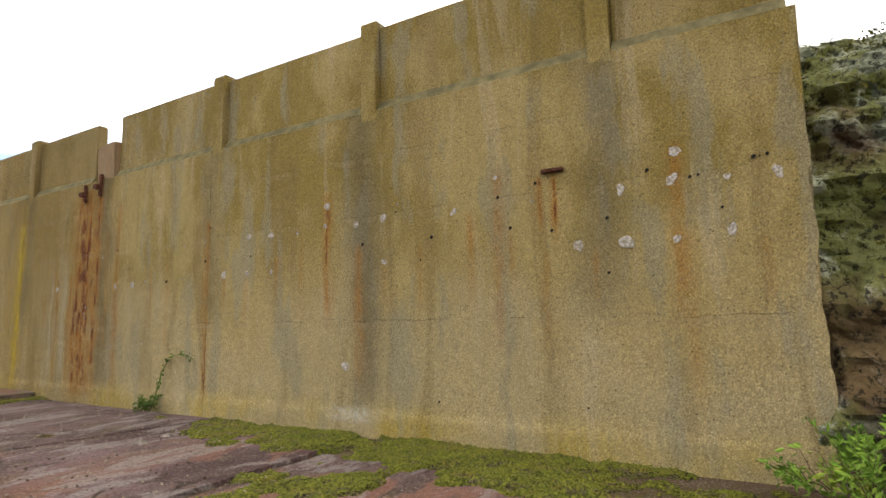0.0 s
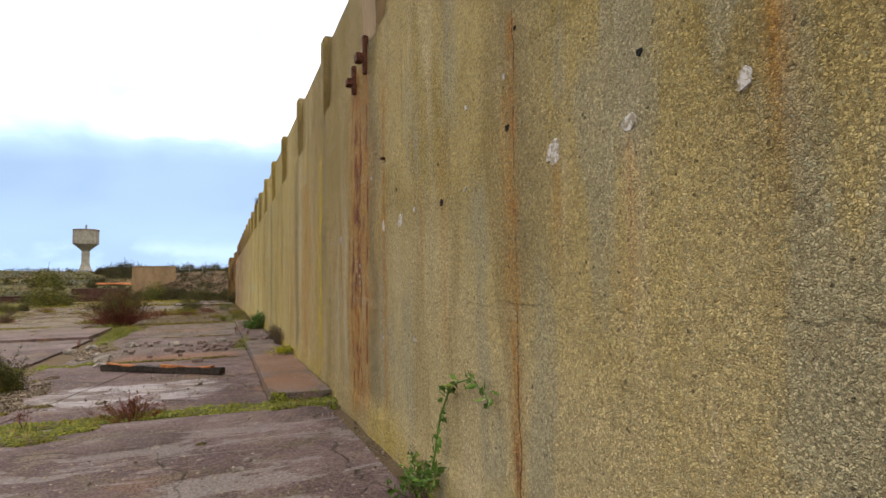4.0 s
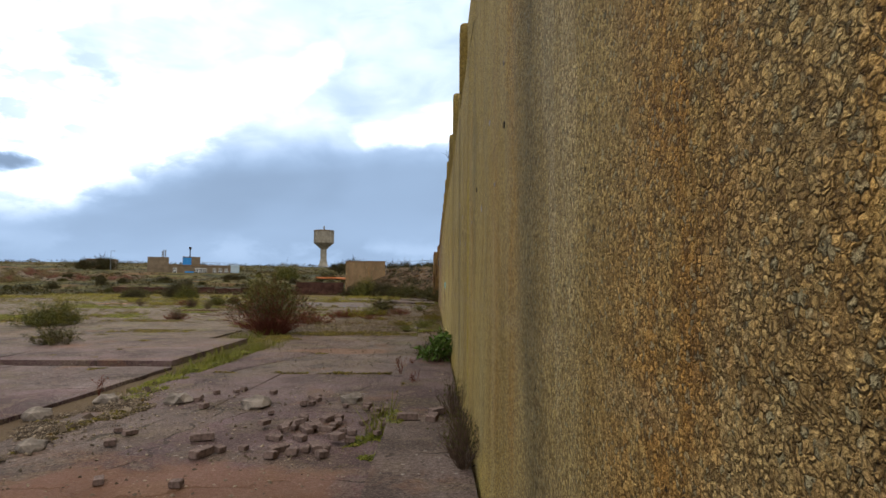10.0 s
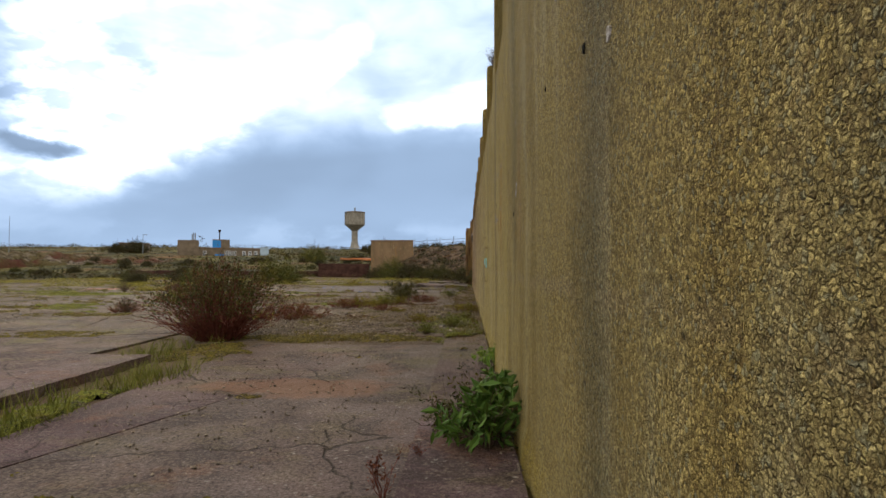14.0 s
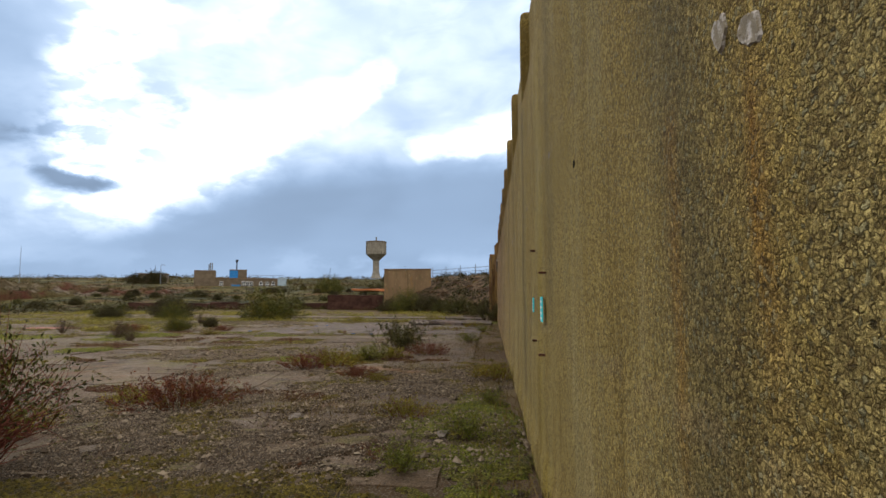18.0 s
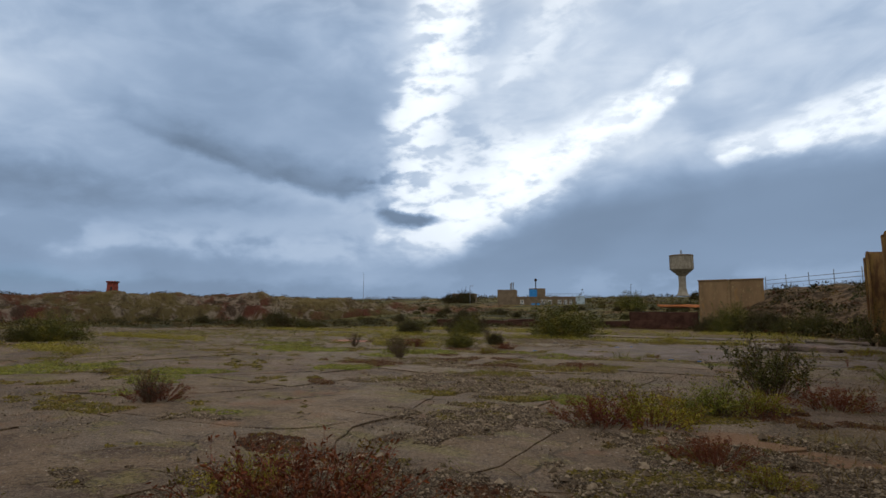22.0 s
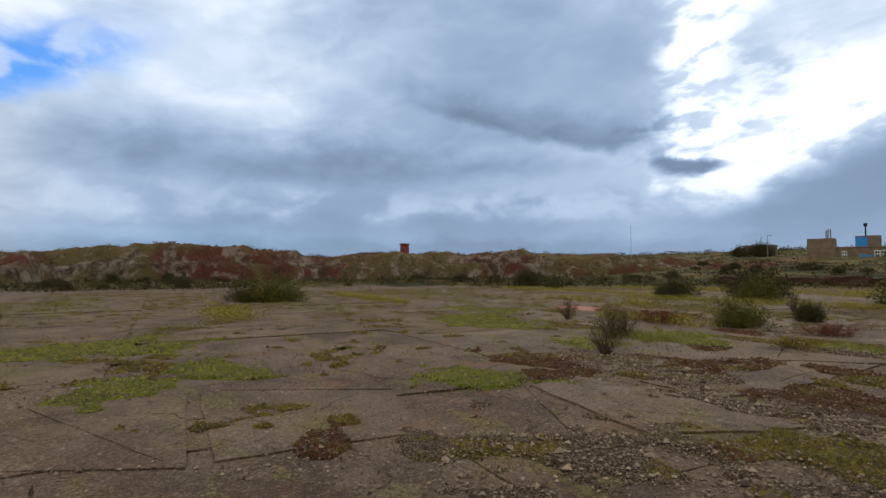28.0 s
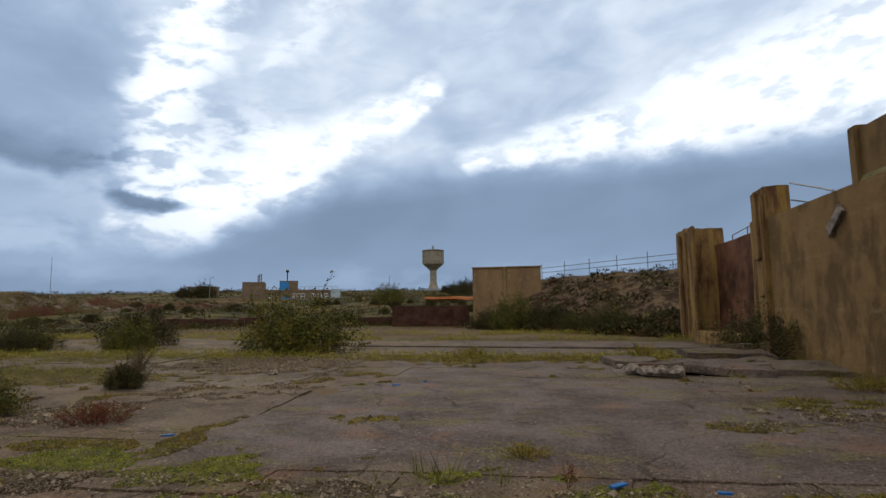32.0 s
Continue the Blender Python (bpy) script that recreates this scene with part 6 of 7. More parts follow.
# reddish willowherb
herb = shrub("willowherb", 30, 0.6, 1.15, 80, 3600, 0.045, REDLEAF, REDTWIG, "clump of red and yellow autumn willowherb stems", "weeds", "weed clumps", low=0.05, spread=0.9)
herb.matrix_basis = at(-5.05, 30.0)
gold = shrub("willowherb", 31, 0.55, 0.9, 60, 2600, 0.045, YELLOW, REDTWIG, "clump of yellowing weeds in gravel", "weeds", "weed clumps", low=0.05, spread=0.9)
gold.matrix_basis = at(-4.1, 34.7)
for x, y, s, o in ((-4.6, 34.4, 0.7, herb), (-3.1, 33.1, 0.5, herb), (-3.1, 36.4, 0.8, gold), (-1.6, 29.6, 0.6, gold), (-5.9, 30.2, 0.6, gold), (-0.4, 33.2, 0.7, gold), (-2.2, 37.5, 0.7, herb), (-10.9, 32.1, 0.6, herb), (-6.2, 28.4, 0.7, gold), (-6.0, 27.7, 0.7, herb), (-6.8, 28.1, 0.6, gold), (-12.2, 44.4, 0.6, gold),
                   (-16.9, 46.3, 0.8, herb), (-1.4, 50.9, 0.7, gold), (-4.0, 57.0, 1.0, gold), (-9.0, 57.0, 0.9, gold), (-7.0, 46.0, 0.35, gold), (-2.4, 7.2, 0.45, herb), (-4.9, 7.4, 0.6, herb), (-12.9, 47.0, 0.6, herb), (-2.6, 32.6, 0.4, gold)):
    copy_thing(o, at(x, y, rng.uniform(0, 360), s))
# plants at the wall's foot
nettle = shrub("nettle", 40, 0.75, 1.1, 40, 1800, 0.09, NETTLE, TWIG, "fresh green nettles at the foot of the rock", "weeds", "weed clumps", low=0.1, spread=0.9)
nettle.matrix_basis = at(-0.55, -6.0, 0, 0.9)
copy_thing(nettle, at(-0.35, -6.7, 70, 1.3))
copy_thing(nettle, at(-3.75, -3.05, 120, 0.5, 0.6))
copy_thing(nettle, at(-0.05, 23.2, 0, 0.4, 1.0, 0.09))
spurge = shrub("spurge", 41, 0.24, 0.42, 40, 1500, 0.035, SPURGE, TWIG, "low yellow-green spurge on the concrete strip", "weeds", low=0.2, spread=0.7)
spurge.matrix_basis = at(-0.2, 11.7, 0, 1.05, 1.0, 0.12)
vine = shrub("creeper", 42, 0.34, 0.7, 12, 260, 0.07, FRESH, TWIG, "green bramble creeping up the wall's foot", "creeper", low=0.0)
vine.matrix_basis = at(-0.14, 3.45, 0, 1.0, 1.0, 0.03)
rv = np.array([(-0.10, 3.4, 0.05), (-0.06, 3.33, 0.35), (-0.05, 3.25, 0.62), (-0.05, 3.05, 0.86), (-0.05, 2.75, 0.94), (-0.06, 2.45, 0.86)])
v, f = tube(rv - np.array((-0.14, 3.45, 0.03)), np.linspace(0.009, 0.004, 6), 5)
part("runner", mesh("runner", v, f, FRESH), vine)
rr = np.random.default_rng(43)
k = rr.integers(0, 5, 70)
u = rr.uniform(0, 1, 70)[:, None]
p = rv[k] * (1 - u) + rv[k + 1] * u - np.array((-0.14, 3.45, 0.03)) + rr.normal(0, 0.02, (70, 3))
w = rr.normal(0, 1, (70, 3))
w /= np.linalg.norm(w, axis=1, keepdims=True)
v, f = leaf_quads(p, w, rr.uniform(0.04, 0.09, 70), rr.uniform(0.012, 0.02, 70), rr)
part("runner_foliage", mesh("runner_foliage", v, f, FRESH), vine)
broad = shrub("buddleia", 44, 0.72, 0.7, 20, 420, 0.13, FRESH, TWIG, "broad-leaved young buddleia beside the wall", "shrub", low=0.1)
broad.matrix_basis = at(-0.26, 19.6, 0, 1.0, 1.0, 0.09)
for x, y, s in ((-0.16, 13.7, 0.7), (-0.12, 13.5, 0.8), (-0.14, 15.2, 0.75), (-0.1, 14.2, 0.6)):
    copy_thing(mids[1], at(x, y, rng.uniform(0, 360), s * 0.55, 1.5, 0.12))
dock = shrub("dock", 45, 0.42, 0.2, 6, 120, 0.03, REDLEAF, REDTWIG, "dead brown dock stalk in a floor joint", "weeds", "dock stalks", low=0.3)
dock.matrix_basis = at(-0.92, 18.85)
for x, y, s in ((-2.38, 7.15, 1.0), (-3.4, 7.0, 0.8), (-0.62, 17.3, 0.9), (-0.75, 19.4, 0.6), (-11.0, 32.0, 1.3), (-6.6, 45.1, 0.7), (-4.9, 16.9, 0.8), (-1.9, 46.1, 0.7), (-7.2, 40.4, 0.8)):
    copy_thing(dock, at(x, y, rng.uniform(0, 360), s))
# tufts on the parapet and the rock top
copy_thing(mids[1], at(0.12, 26.0, 0, 0.5, 1.0, 5.3))
for x, y, s in ((1.35, -5.9, 1.0), (1.4, -6.8, 0.8), (1.3, -7.8, 1.1), (1.45, -9.0, 1.0)):
    copy_thing(mids[2], at(x, y, rng.uniform(0, 360), s * 0.6, 0.8, 4.05))


def blades(name, rows, material, label, seed, high, tilt=0.35, per=90.0):
    """Blades of grass over elliptical patches, as one object."""
    r = np.random.default_rng(seed)
    P, H = [], []
    for x, y, hx, hy in rows:
        n = int(per * math.pi * hx * hy)
        a, d = r.uniform(0, 2 * np.pi, n), np.sqrt(r.uniform(0, 1.6, n))
        px, py = np.minimum(x + hx * d * np.cos(a), -0.03), y + hy * d * np.sin(a)
        keep = wave(px, py, 0, 1.6, 4, seed) > 0.35 * d - 0.35
        P.append(np.stack([px[keep], py[keep]], 1))
        H.append(high * r.uniform(0.3, 1.3, keep.sum()) * (0.55 + 0.45 * np.exp(-d[keep] ** 2)))
    P, H = np.concatenate(P), np.concatenate(H)
    n = len(P)
    z = np.maximum(terrain(P[:, 0], P[:, 1]), cover_z(P[:, 0], P[:, 1]))
    base = np.stack([P[:, 0], P[:, 1], z - 0.01], 1)
    a = r.uniform(0, 2 * np.pi, n)
    across = np.stack([np.cos(a), np.sin(a), 0 * a], 1) * (0.0018 + 0.018 * H[:, None])
    top = base + np.stack([r.normal(0, tilt, n) * H, r.normal(0, tilt, n) * H, H], 1)
    v = np.stack([base - across, base + across, top], 1).reshape(-1, 3)
    thing(name, label, "grass", kind="stuff", me=mesh(name, v, np.arange(3 * n).reshape(-1, 3).tolist(), material))


def tufts(name, x0, x1, y0, y1, per, want, material, label, seed, size):
    """Small cushions of moss strewn where the floor is overgrown with the wanted kind."""
    r = np.random.default_rng(seed)
    n = int((x1 - x0) * (y1 - y0) * per)
    x, y = r.uniform(x0, x1, n), r.uniform(y0, y1, n)
    f, green, red, stony = cover(x, y)
    kind = {"green": green, "red": red, "olive": 1 - np.maximum(green, red)}[want]
    keep = (f > 0.02) & (kind * (1 - 0.8 * stony) > r.uniform(0.25, 0.9, n))
    x, y, f = x[keep], y[keep], f[keep]
    n = len(x)
    s = size * r.uniform(0.4, 1.4, n) * (0.6 + 0.5 * smooth01(f, 0, 0.5))
    z = cover_z(x, y)
    a = np.arange(5) * 2 * np.pi / 5 + r.uniform(0, 6, (n, 1))
    ring = np.stack([np.cos(a), np.sin(a), 0 * a], -1) * (s[:, None] * r.uniform(0.6, 1.3, (n, 5)))[..., None]
    top = np.stack([r.normal(0, 0.2, n) * s, r.normal(0, 0.2, n) * s, s * r.uniform(0.5, 1.1, n)], -1)[:, None]
    v = np.concatenate([ring, top], 1) + np.stack([x, y, z - 0.003], -1)[:, None]
    q = np.array([(k, (k + 1) % 5, 5) for k in range(5)])
    thing(name, label, "moss", kind="stuff", me=mesh(name, v.reshape(-1, 3), (q[None] + 6 * np.arange(n)[:, None, None]).reshape(-1, 3).tolist(), material))


for x0, x1, y0, y1, per in ((-4.6, -0.03, -5.0, 1.2, 1500.0), (-5.0, -0.03, 6.4, 26.0, 500.0), (-14.5, -0.1, 26.0, 47.0, 420.0), (-22.0, -14.5, 28.0, 50.0, 70.0), (-10.0, -0.5, 47.0, 58.0, 120.0)):
    big_tuft = 0.014 if per > 1000 else 0.02 if per > 300 else 0.035
    tufts("moss", x0, x1, y0, y1, per, "green", MOSSG, "bright yellow-green moss cushions on concrete", int(per), big_tuft)
    tufts("moss", x0, x1, y0, y1, per, "olive", OLIVEM, "olive and ochre moss cushions on concrete", int(per) + 1, big_tuft)
    tufts("moss", x0, x1, y0, y1, per, "red", REDM, "red-brown dead moss cushions on concrete", int(per) + 2, big_tuft)
blades("grass", GREENS[:5], MOSSG, "very short moss turf at the wall's foot", 51, 0.03, 0.8, 1500.0)
blades("grass", [q for q in GREENS[5:] + OLIVES[10:] if q[2] * q[3] < 4], GRASS, "short rough grass growing from the joints", 52, 0.075, 0.55, 750.0)
blades("tall_grass", ((-4.55, 20.9, 0.3, 2.2), (-4.4, 22.9, 0.35, 0.9), (-5.4, 24.6, 0.6, 0.9), (-0.9, 15.2, 0.15, 0.5), (-5.2, 6.9, 1.2, 0.4), (-7.7, 45.3, 0.7, 0.25), (-14.6, 42.9, 1.0, 0.4)),
       GRASS, "tall green grass along the broken kerb", 53, 0.28, 0.45, 600.0)
blades("dry_grass", ((-0.3, 31.5, 0.35, 4.0), (-3.0, 29.8, 1.6, 0.8), (-1.5, 34.5, 1.2, 1.5), (-1.0, 40.0, 0.8, 3.0), (-0.5, 26.4, 0.5, 0.8), (-2.4, 26.3, 1.8, 0.5), (-3.0, 49.5, 1.5, 0.8), (-5.5, 57.2, 6.0, 0.9), (-4.6, 44.9, 1.4, 0.4), (-0.25, 46.0, 0.3, 7.0)),
       DRY, "dry brown grass at the wall's foot", 54, 0.17, 0.5, 260.0)
blades("far_grass", ((-12.0, 66.0, 14.0, 1.4), (-24.0, 57.0, 8.0, 1.6), (-30.0, 40.0, 6.0, 1.2), (-34.0, 30.0, 7.0, 1.5), (-22.0, 27.0, 3.0, 2.0), (-26.0, 47.0, 5.0, 1.0), (-9.0, 57.0, 9.0, 0.7), (-20.0, 52.5, 5.0, 0.8), (-40.0, 50.0, 7.0, 1.4), (-18.0, 60.0, 5.0, 1.0)), GRASS, "rough yellow-green grass across the yard", 55, 0.2, 0.5, 150.0)


def thicket(name, centres, sizes, per, material, label, seed, flat=0.6, leaf=1.0):
    """Many low bushes that nobody could count, as one object."""
    r = np.random.default_rng(seed)
    n = len(centres)
    c, s = np.repeat(centres, per, 0), np.repeat(sizes, per)
    d = r.normal(0, 1, (n * per, 3))
    d /= np.linalg.norm(d, axis=1, keepdims=True)
    d[:, 2] = np.abs(d[:, 2])
    p = c + d * (s * r.uniform(0.35, 1.0, n * per) ** 0.6)[:, None] * np.array([1.0, 1.0, flat])
    w = d * 0.6 + r.normal(0, 0.6, d.shape)
    w /= np.linalg.norm(w, axis=1, keepdims=True)
    l = leaf * s * r.uniform(0.12, 0.34, n * per)
    v, f = leaf_quads(p, w, l, l * 0.3, r)
    thing(name, label, "scrub", kind="stuff", me=mesh(name, v, f, material))


def weeds():
    """Small weeds all over the overgrown parts of the yard."""
    q = np.random.default_rng(140)
    for k, (mat, count, lo, hi, what) in enumerate(((GRASS, 4200, 0.05, 0.15, "low yellow-green weeds across the yard"), (BUSH, 1500, 0.06, 0.22, "small dark green weeds across the yard"), (FARDRY, 2600, 0.05, 0.18, "dry brown weeds across the yard"), (RUSSET, 1000, 0.05, 0.18, "russet weeds across the yard"))):
        x, y = -3.0 - 44 * q.uniform(0, 1, count * 3) ** 1.2, np.where(q.uniform(0, 1, count * 3) < 0.25, q.uniform(2, 27, count * 3), q.uniform(27, 62, count * 3))
        keep = cover(x, y)[0] > np.where(x < -16, -0.12, 0.08)
        keep &= ((x < -15) | (q.uniform(0, 1, len(x)) < 0.35)) & ((y > 27) | (x < -6))
        x, y = x[keep][:count], y[keep][:count]
        thicket("weeds", np.stack([x, y, cover_z(x, y)], 1), q.uniform(lo, hi, len(x)) * np.where(x < -15, 1.1, 0.7), 40, mat, what, 141 + k, 1.2, 0.5)


weeds()


def verges():
    """Strips of yellow dry grass beside the far slabs."""
    q = np.random.default_rng(58)
    rows = ((-11.0, 66.5, 13.0, 0.5), (-30.0, 68.5, 12.0, 0.6), (-7.5, 56.7, 6.5, 0.5), (-21.0, 57.0, 8.0, 0.6), (-2.0, 58.0, 1.6, 0.5), (-28.0, 52.0, 6.0, 0.5), (-34.0, 44.0, 6.0, 0.5), (-28.0, 36.0, 5.0, 0.5), (-17.5, 46.5, 2.0, 0.4), (-36.0, 60.0, 9.0, 0.6), (-24.0, 72.0, 16.0, 1.0), (-6.0, 72.0, 5.0, 1.2))
    x = np.concatenate([x0 + hx * q.uniform(-1, 1, int(60 * hx)) for x0, y0, hx, hy in rows])
    y = np.concatenate([y0 + hy * q.normal(0, 0.7, int(60 * hx)) for x0, y0, hx, hy in rows])
    keep = wave(x, y, 0, 0.35, 3, 59) > -0.3
    x, y = x[keep], y[keep]
    z = np.maximum(terrain(x, y), 0.0)
    thicket("straw_grass", np.stack([x, y, z], 1), q.uniform(0.10, 0.30, len(x)), 30, STRAW, "yellow dry grass along the far slabs", 60, 1.0, 0.8)


verges()
q = np.random.default_rng(150)
y, z = q.uniform(-13, -5.6, 330), q.uniform(0.0, 1.0, 330) ** 0.8 * 4.0
thicket("rock_plants", np.stack([0.02 + 0.2 * z + 0.02, y, z], 1), q.uniform(0.06, 0.22, 330), 40, BUSH, "green ferns and grass growing on the rock", 151, 0.8)


def scrubland():
    """Scrub on the rising ground past the yard, on the spoil bank and on the bank that closes the yard."""
    r = random.Random(77)
    made = 0
    while made < 150:
        az, d = radians(r.uniform(-4, 112)), r.uniform(54, 150)
        x, y = -6 - d * math.sin(az), 34 + d * math.cos(az)
        deg = math.degrees(az)
        if x > -13 or (deg > 50 and d > 108) or (d < 66 and r.random() < 0.6) or (-108 < x < -60 and 140 < y < 200 and r.random() < 0.8):
            continue
        copy_thing(dome[1 + made % 2], at(x, y, r.uniform(0, 360), r.uniform(0.35, 0.85) * (0.75 + d / 260), r.uniform(0.7, 1.1)))
        made += 1
    for x, y, size in ((-42, 287, 3.6), (-36, 283, 2.9), (-48, 292, 2.6), (-21, 281, 2.7), (-15, 285, 3.0), (-8, 283, 2.6), (-3, 286, 2.8), (-116, 204, 2.6), (-121, 200, 2.0)):
        copy_thing(dome[1], at(x, y, r.uniform(0, 360), size, 1.15))
    for k in range(26):
        az = radians(-4 + 14.5 * r.random())
        d = r.uniform(170, 300)
        x, y = -6 - d * math.sin(az), 34 + d * math.cos(az)
        copy_thing(dome[1], at(x, y, r.uniform(0, 360), r.uniform(1.4, 2.4), 1.1))
    q = np.random.default_rng(78)
    for k, (mat, count, lo, hi, what) in enumerate(((FARLEAF, 2600, 0.3, 1.3, "dark low scrub across the far ground"), (GREEN, 900, 0.3, 1.0, "green bushes across the far ground"), (FARDRY, 2400, 0.25, 0.7, "tawny dead growth across the far ground"), (RUSSET, 900, 0.25, 0.8, "russet heather across the far ground"))):
        a, d = np.radians(q.uniform(-6, 118, count)), 52 + 150 * q.uniform(0, 1, count) ** 1.3
        x, y = -6 - d * np.sin(a), 34 + d * np.cos(a)
        keep = (x < -13) & ~((np.degrees(a) > 48) & (d > 106)) & ~((x > -112) & (x < -58) & (y > 168) & (y < 200)) & (wave(x, y, 0, 0.06, 3, 80 + k) > -0.25)
        x, y, d = x[keep], y[keep], d[keep]
        size = q.uniform(lo, hi, len(x)) * (0.6 + d / 220)
        thicket("scrub", np.stack([x, y, terrain(x, y)], 1), size, 26, mat, what, 90 + k)
    for k, (mat, count, what) in enumerate(((FARLEAF, 1500, "far dark woods and hedges on the rising ground"), (GREEN, 500, "far green thickets on the rising ground"), (FARDRY, 900, "far tawny thickets on the rising ground"))):
        a, d = np.radians(q.uniform(-6, 62, count)), 120 + 320 * q.uniform(0, 1, count)
        x, y = -6 - d * np.sin(a), 34 + d * np.cos(a)
        keep = ~((x > -120) & (x < -56) & (y > 150) & (y < 206)) & ~((x > -165) & (x < -118) & (y > 150) & (y < 215)) & (wave(x, y, 0, 0.03, 3, 180 + k) > -0.2) & ~((x > -72) & (x < -64) & (y > 300) & (y < 350))
        x, y, d = x[keep], y[keep], d[keep]
        thicket("scrub", np.stack([x, y, terrain(x, y) - 0.2], 1), q.uniform(0.8, 2.2, len(x)) * (0.5 + d / 350), 26, mat, what, 190 + k, 0.7)
    for k, (mat, count, lo, hi, what) in enumerate(((FARLEAF, 1300, 0.3, 1.1, "dark scrub on the spoil bank"), (RUSSET, 800, 0.3, 0.9, "russet heather on the spoil bank"), (FARDRY, 900, 0.3, 0.7, "pale grass on the spoil bank"))):
        x, y, z = bank_at(np.radians(q.uniform(26, 118, count)), q.uniform(0.0, 0.9, count) ** 1.5)
        thicket("scrub", np.stack([x, y, z], 1), q.uniform(lo, hi, count), 22, mat, what, 95 + k, 0.45)
    for k, (mat, count, hi, what) in enumerate(((FARLEAF, 190, 1.1, "dark brush on the bank"), (RUSSET, 110, 0.6, "dead bracken on the bank"), (DRY, 120, 0.5, "dry grass on the bank top"))):
        u, s = q.uniform(0.02, 0.98, count), np.where(q.uniform(0, 1, count) < 0.55, q.uniform(-1.5, 1.2, count), q.uniform(-1.0, 7.0, count))
        x, y = -12.2 + 12.8 * u + 0.754 * s, 82.9 - 14.7 * u + 0.657 * s
        keep = ~((x < -6.5) & (y > 82.0)) & (x < 3.0)
        x, y, s = x[keep], y[keep], s[keep]
        thicket("scrub", np.stack([x, y, terrain(x, y)], 1), q.uniform(0.25, hi, len(x)) * np.where(s > 5, 0.5, 1.0), 60, mat, what, 99 + k)


scrubland()
blades("scrub_grass", [(-6 - d * math.sin(radians(a)), 34 + d * math.cos(radians(a)), 9.0, 6.0) for a in range(-2, 115, 9) for d in (50, 62, 76, 92)], FARDRY, "dry grass across the far scrubland", 56, 0.4, 0.5, 4.0)


# ---- loose stones ----
def stones(name, count, rows, lo, hi, material, label, seed, ragged=True):
    r = np.random.default_rng(seed)
    w = np.array([q[2] * q[3] for q in rows])
    pick = r.choice(len(rows), count, p=w / w.sum())
    q = np.array(rows)[pick]
    a, d = r.uniform(0, 2 * np.pi, count), np.sqrt(r.uniform(0, 1.3, count))
    x, y = q[:, 0] + q[:, 2] * d * np.cos(a), q[:, 1] + q[:, 3] * d * np.sin(a)
    x = np.minimum(x, -0.06)
    f = cover(x, y)[0]
    keep = f > r.uniform(-0.25, 0.15, count) if ragged else f > -9
    x, y = x[keep], y[keep]
    count = len(x)
    z = np.maximum(cover_z(x, y), floor_z(x, y))
    s = lo + (hi - lo) * r.uniform(0, 1, count) ** 3
    octa = np.array([(1, 0, 0), (0, 1, 0), (-1, 0, 0), (0, -1, 0), (0, 0, 0.75), (0, 0, -0.5)], float)
    v = octa[None] * s[:, None, None] * r.uniform(0.55, 1.3, (count, 6, 1)) + r.normal(0, 0.15, (count, 6, 3)) * s[:, None, None]
    v = v + np.stack([x, y, z + s * 0.25], 1)[:, None]
    f = np.array([(0, 1, 4), (1, 2, 4), (2, 3, 4), (3, 0, 4), (1, 0, 5), (2, 1, 5), (3, 2, 5), (0, 3, 5)])
    f = (f[None] + 6 * np.arange(count)[:, None, None]).reshape(-1, 3)
    thing(name, label, "gravel", kind="stuff", me=mesh(name, v.reshape(-1, 3), f.tolist(), material))


def m_pebble(n):
    r = n.add("ShaderNodeNewGeometry", 8)
    col = n.mix(r, (0.030, 0.021, 0.014), (0.25, 0.20, 0.145))
    return n.mix(n.step(n.noise(n.where(), 40.0, 4.0), 0.4, 0.7, 0.0, 0.5), col, (0.10, 0.07, 0.05)), 0.95, None


PEBBLE = surface("pebbles", m_pebble)
stones("gravel", 90000, GRAVELS, 0.004, 0.024, PEBBLE, "loose grey and brown gravel", 61)
stones("grit", 60000, ((-2.5, 15.0, 2.0, 2.0), (-2.5, 10.0, 1.6, 2.0), (-0.15, 14.0, 0.25, 10.0), (-2.5, 2.0, 2.0, 3.0), (-8.0, 38.0, 7.0, 10.0), (-5.0, 50.0, 3.0, 3.0), (-2.5, 22.0, 1.4, 2.5), (-10.0, 32.0, 4.0, 3.0), (-3.9, 16.5, 0.6, 2.0), (-4.0, 9.5, 0.6, 2.0), (-8.0, 42.0, 5.0, 4.0)),
       0.004, 0.022, PEBBLE, "small broken stones on the concrete floor", 62, False)
stones("rubble", 2600, GRAVELS, 0.015, 0.06, PEBBLE, "larger broken bits of concrete in the gravel", 63)


def rock_mesh(seed, size):
    bm = bmesh.new()
    bmesh.ops.create_icosphere(bm, subdivisions=2, radius=size)
    for v in bm.verts:
        d = noise.noise(v.co * 2.2 / size + Vector((seed * 7.0, 0, 0)))
        v.co *= 1 + 0.55 * d
        v.co.z = max(v.co.z * 0.65, -size * 0.3)
    return finish(bm, "lump", STONE)


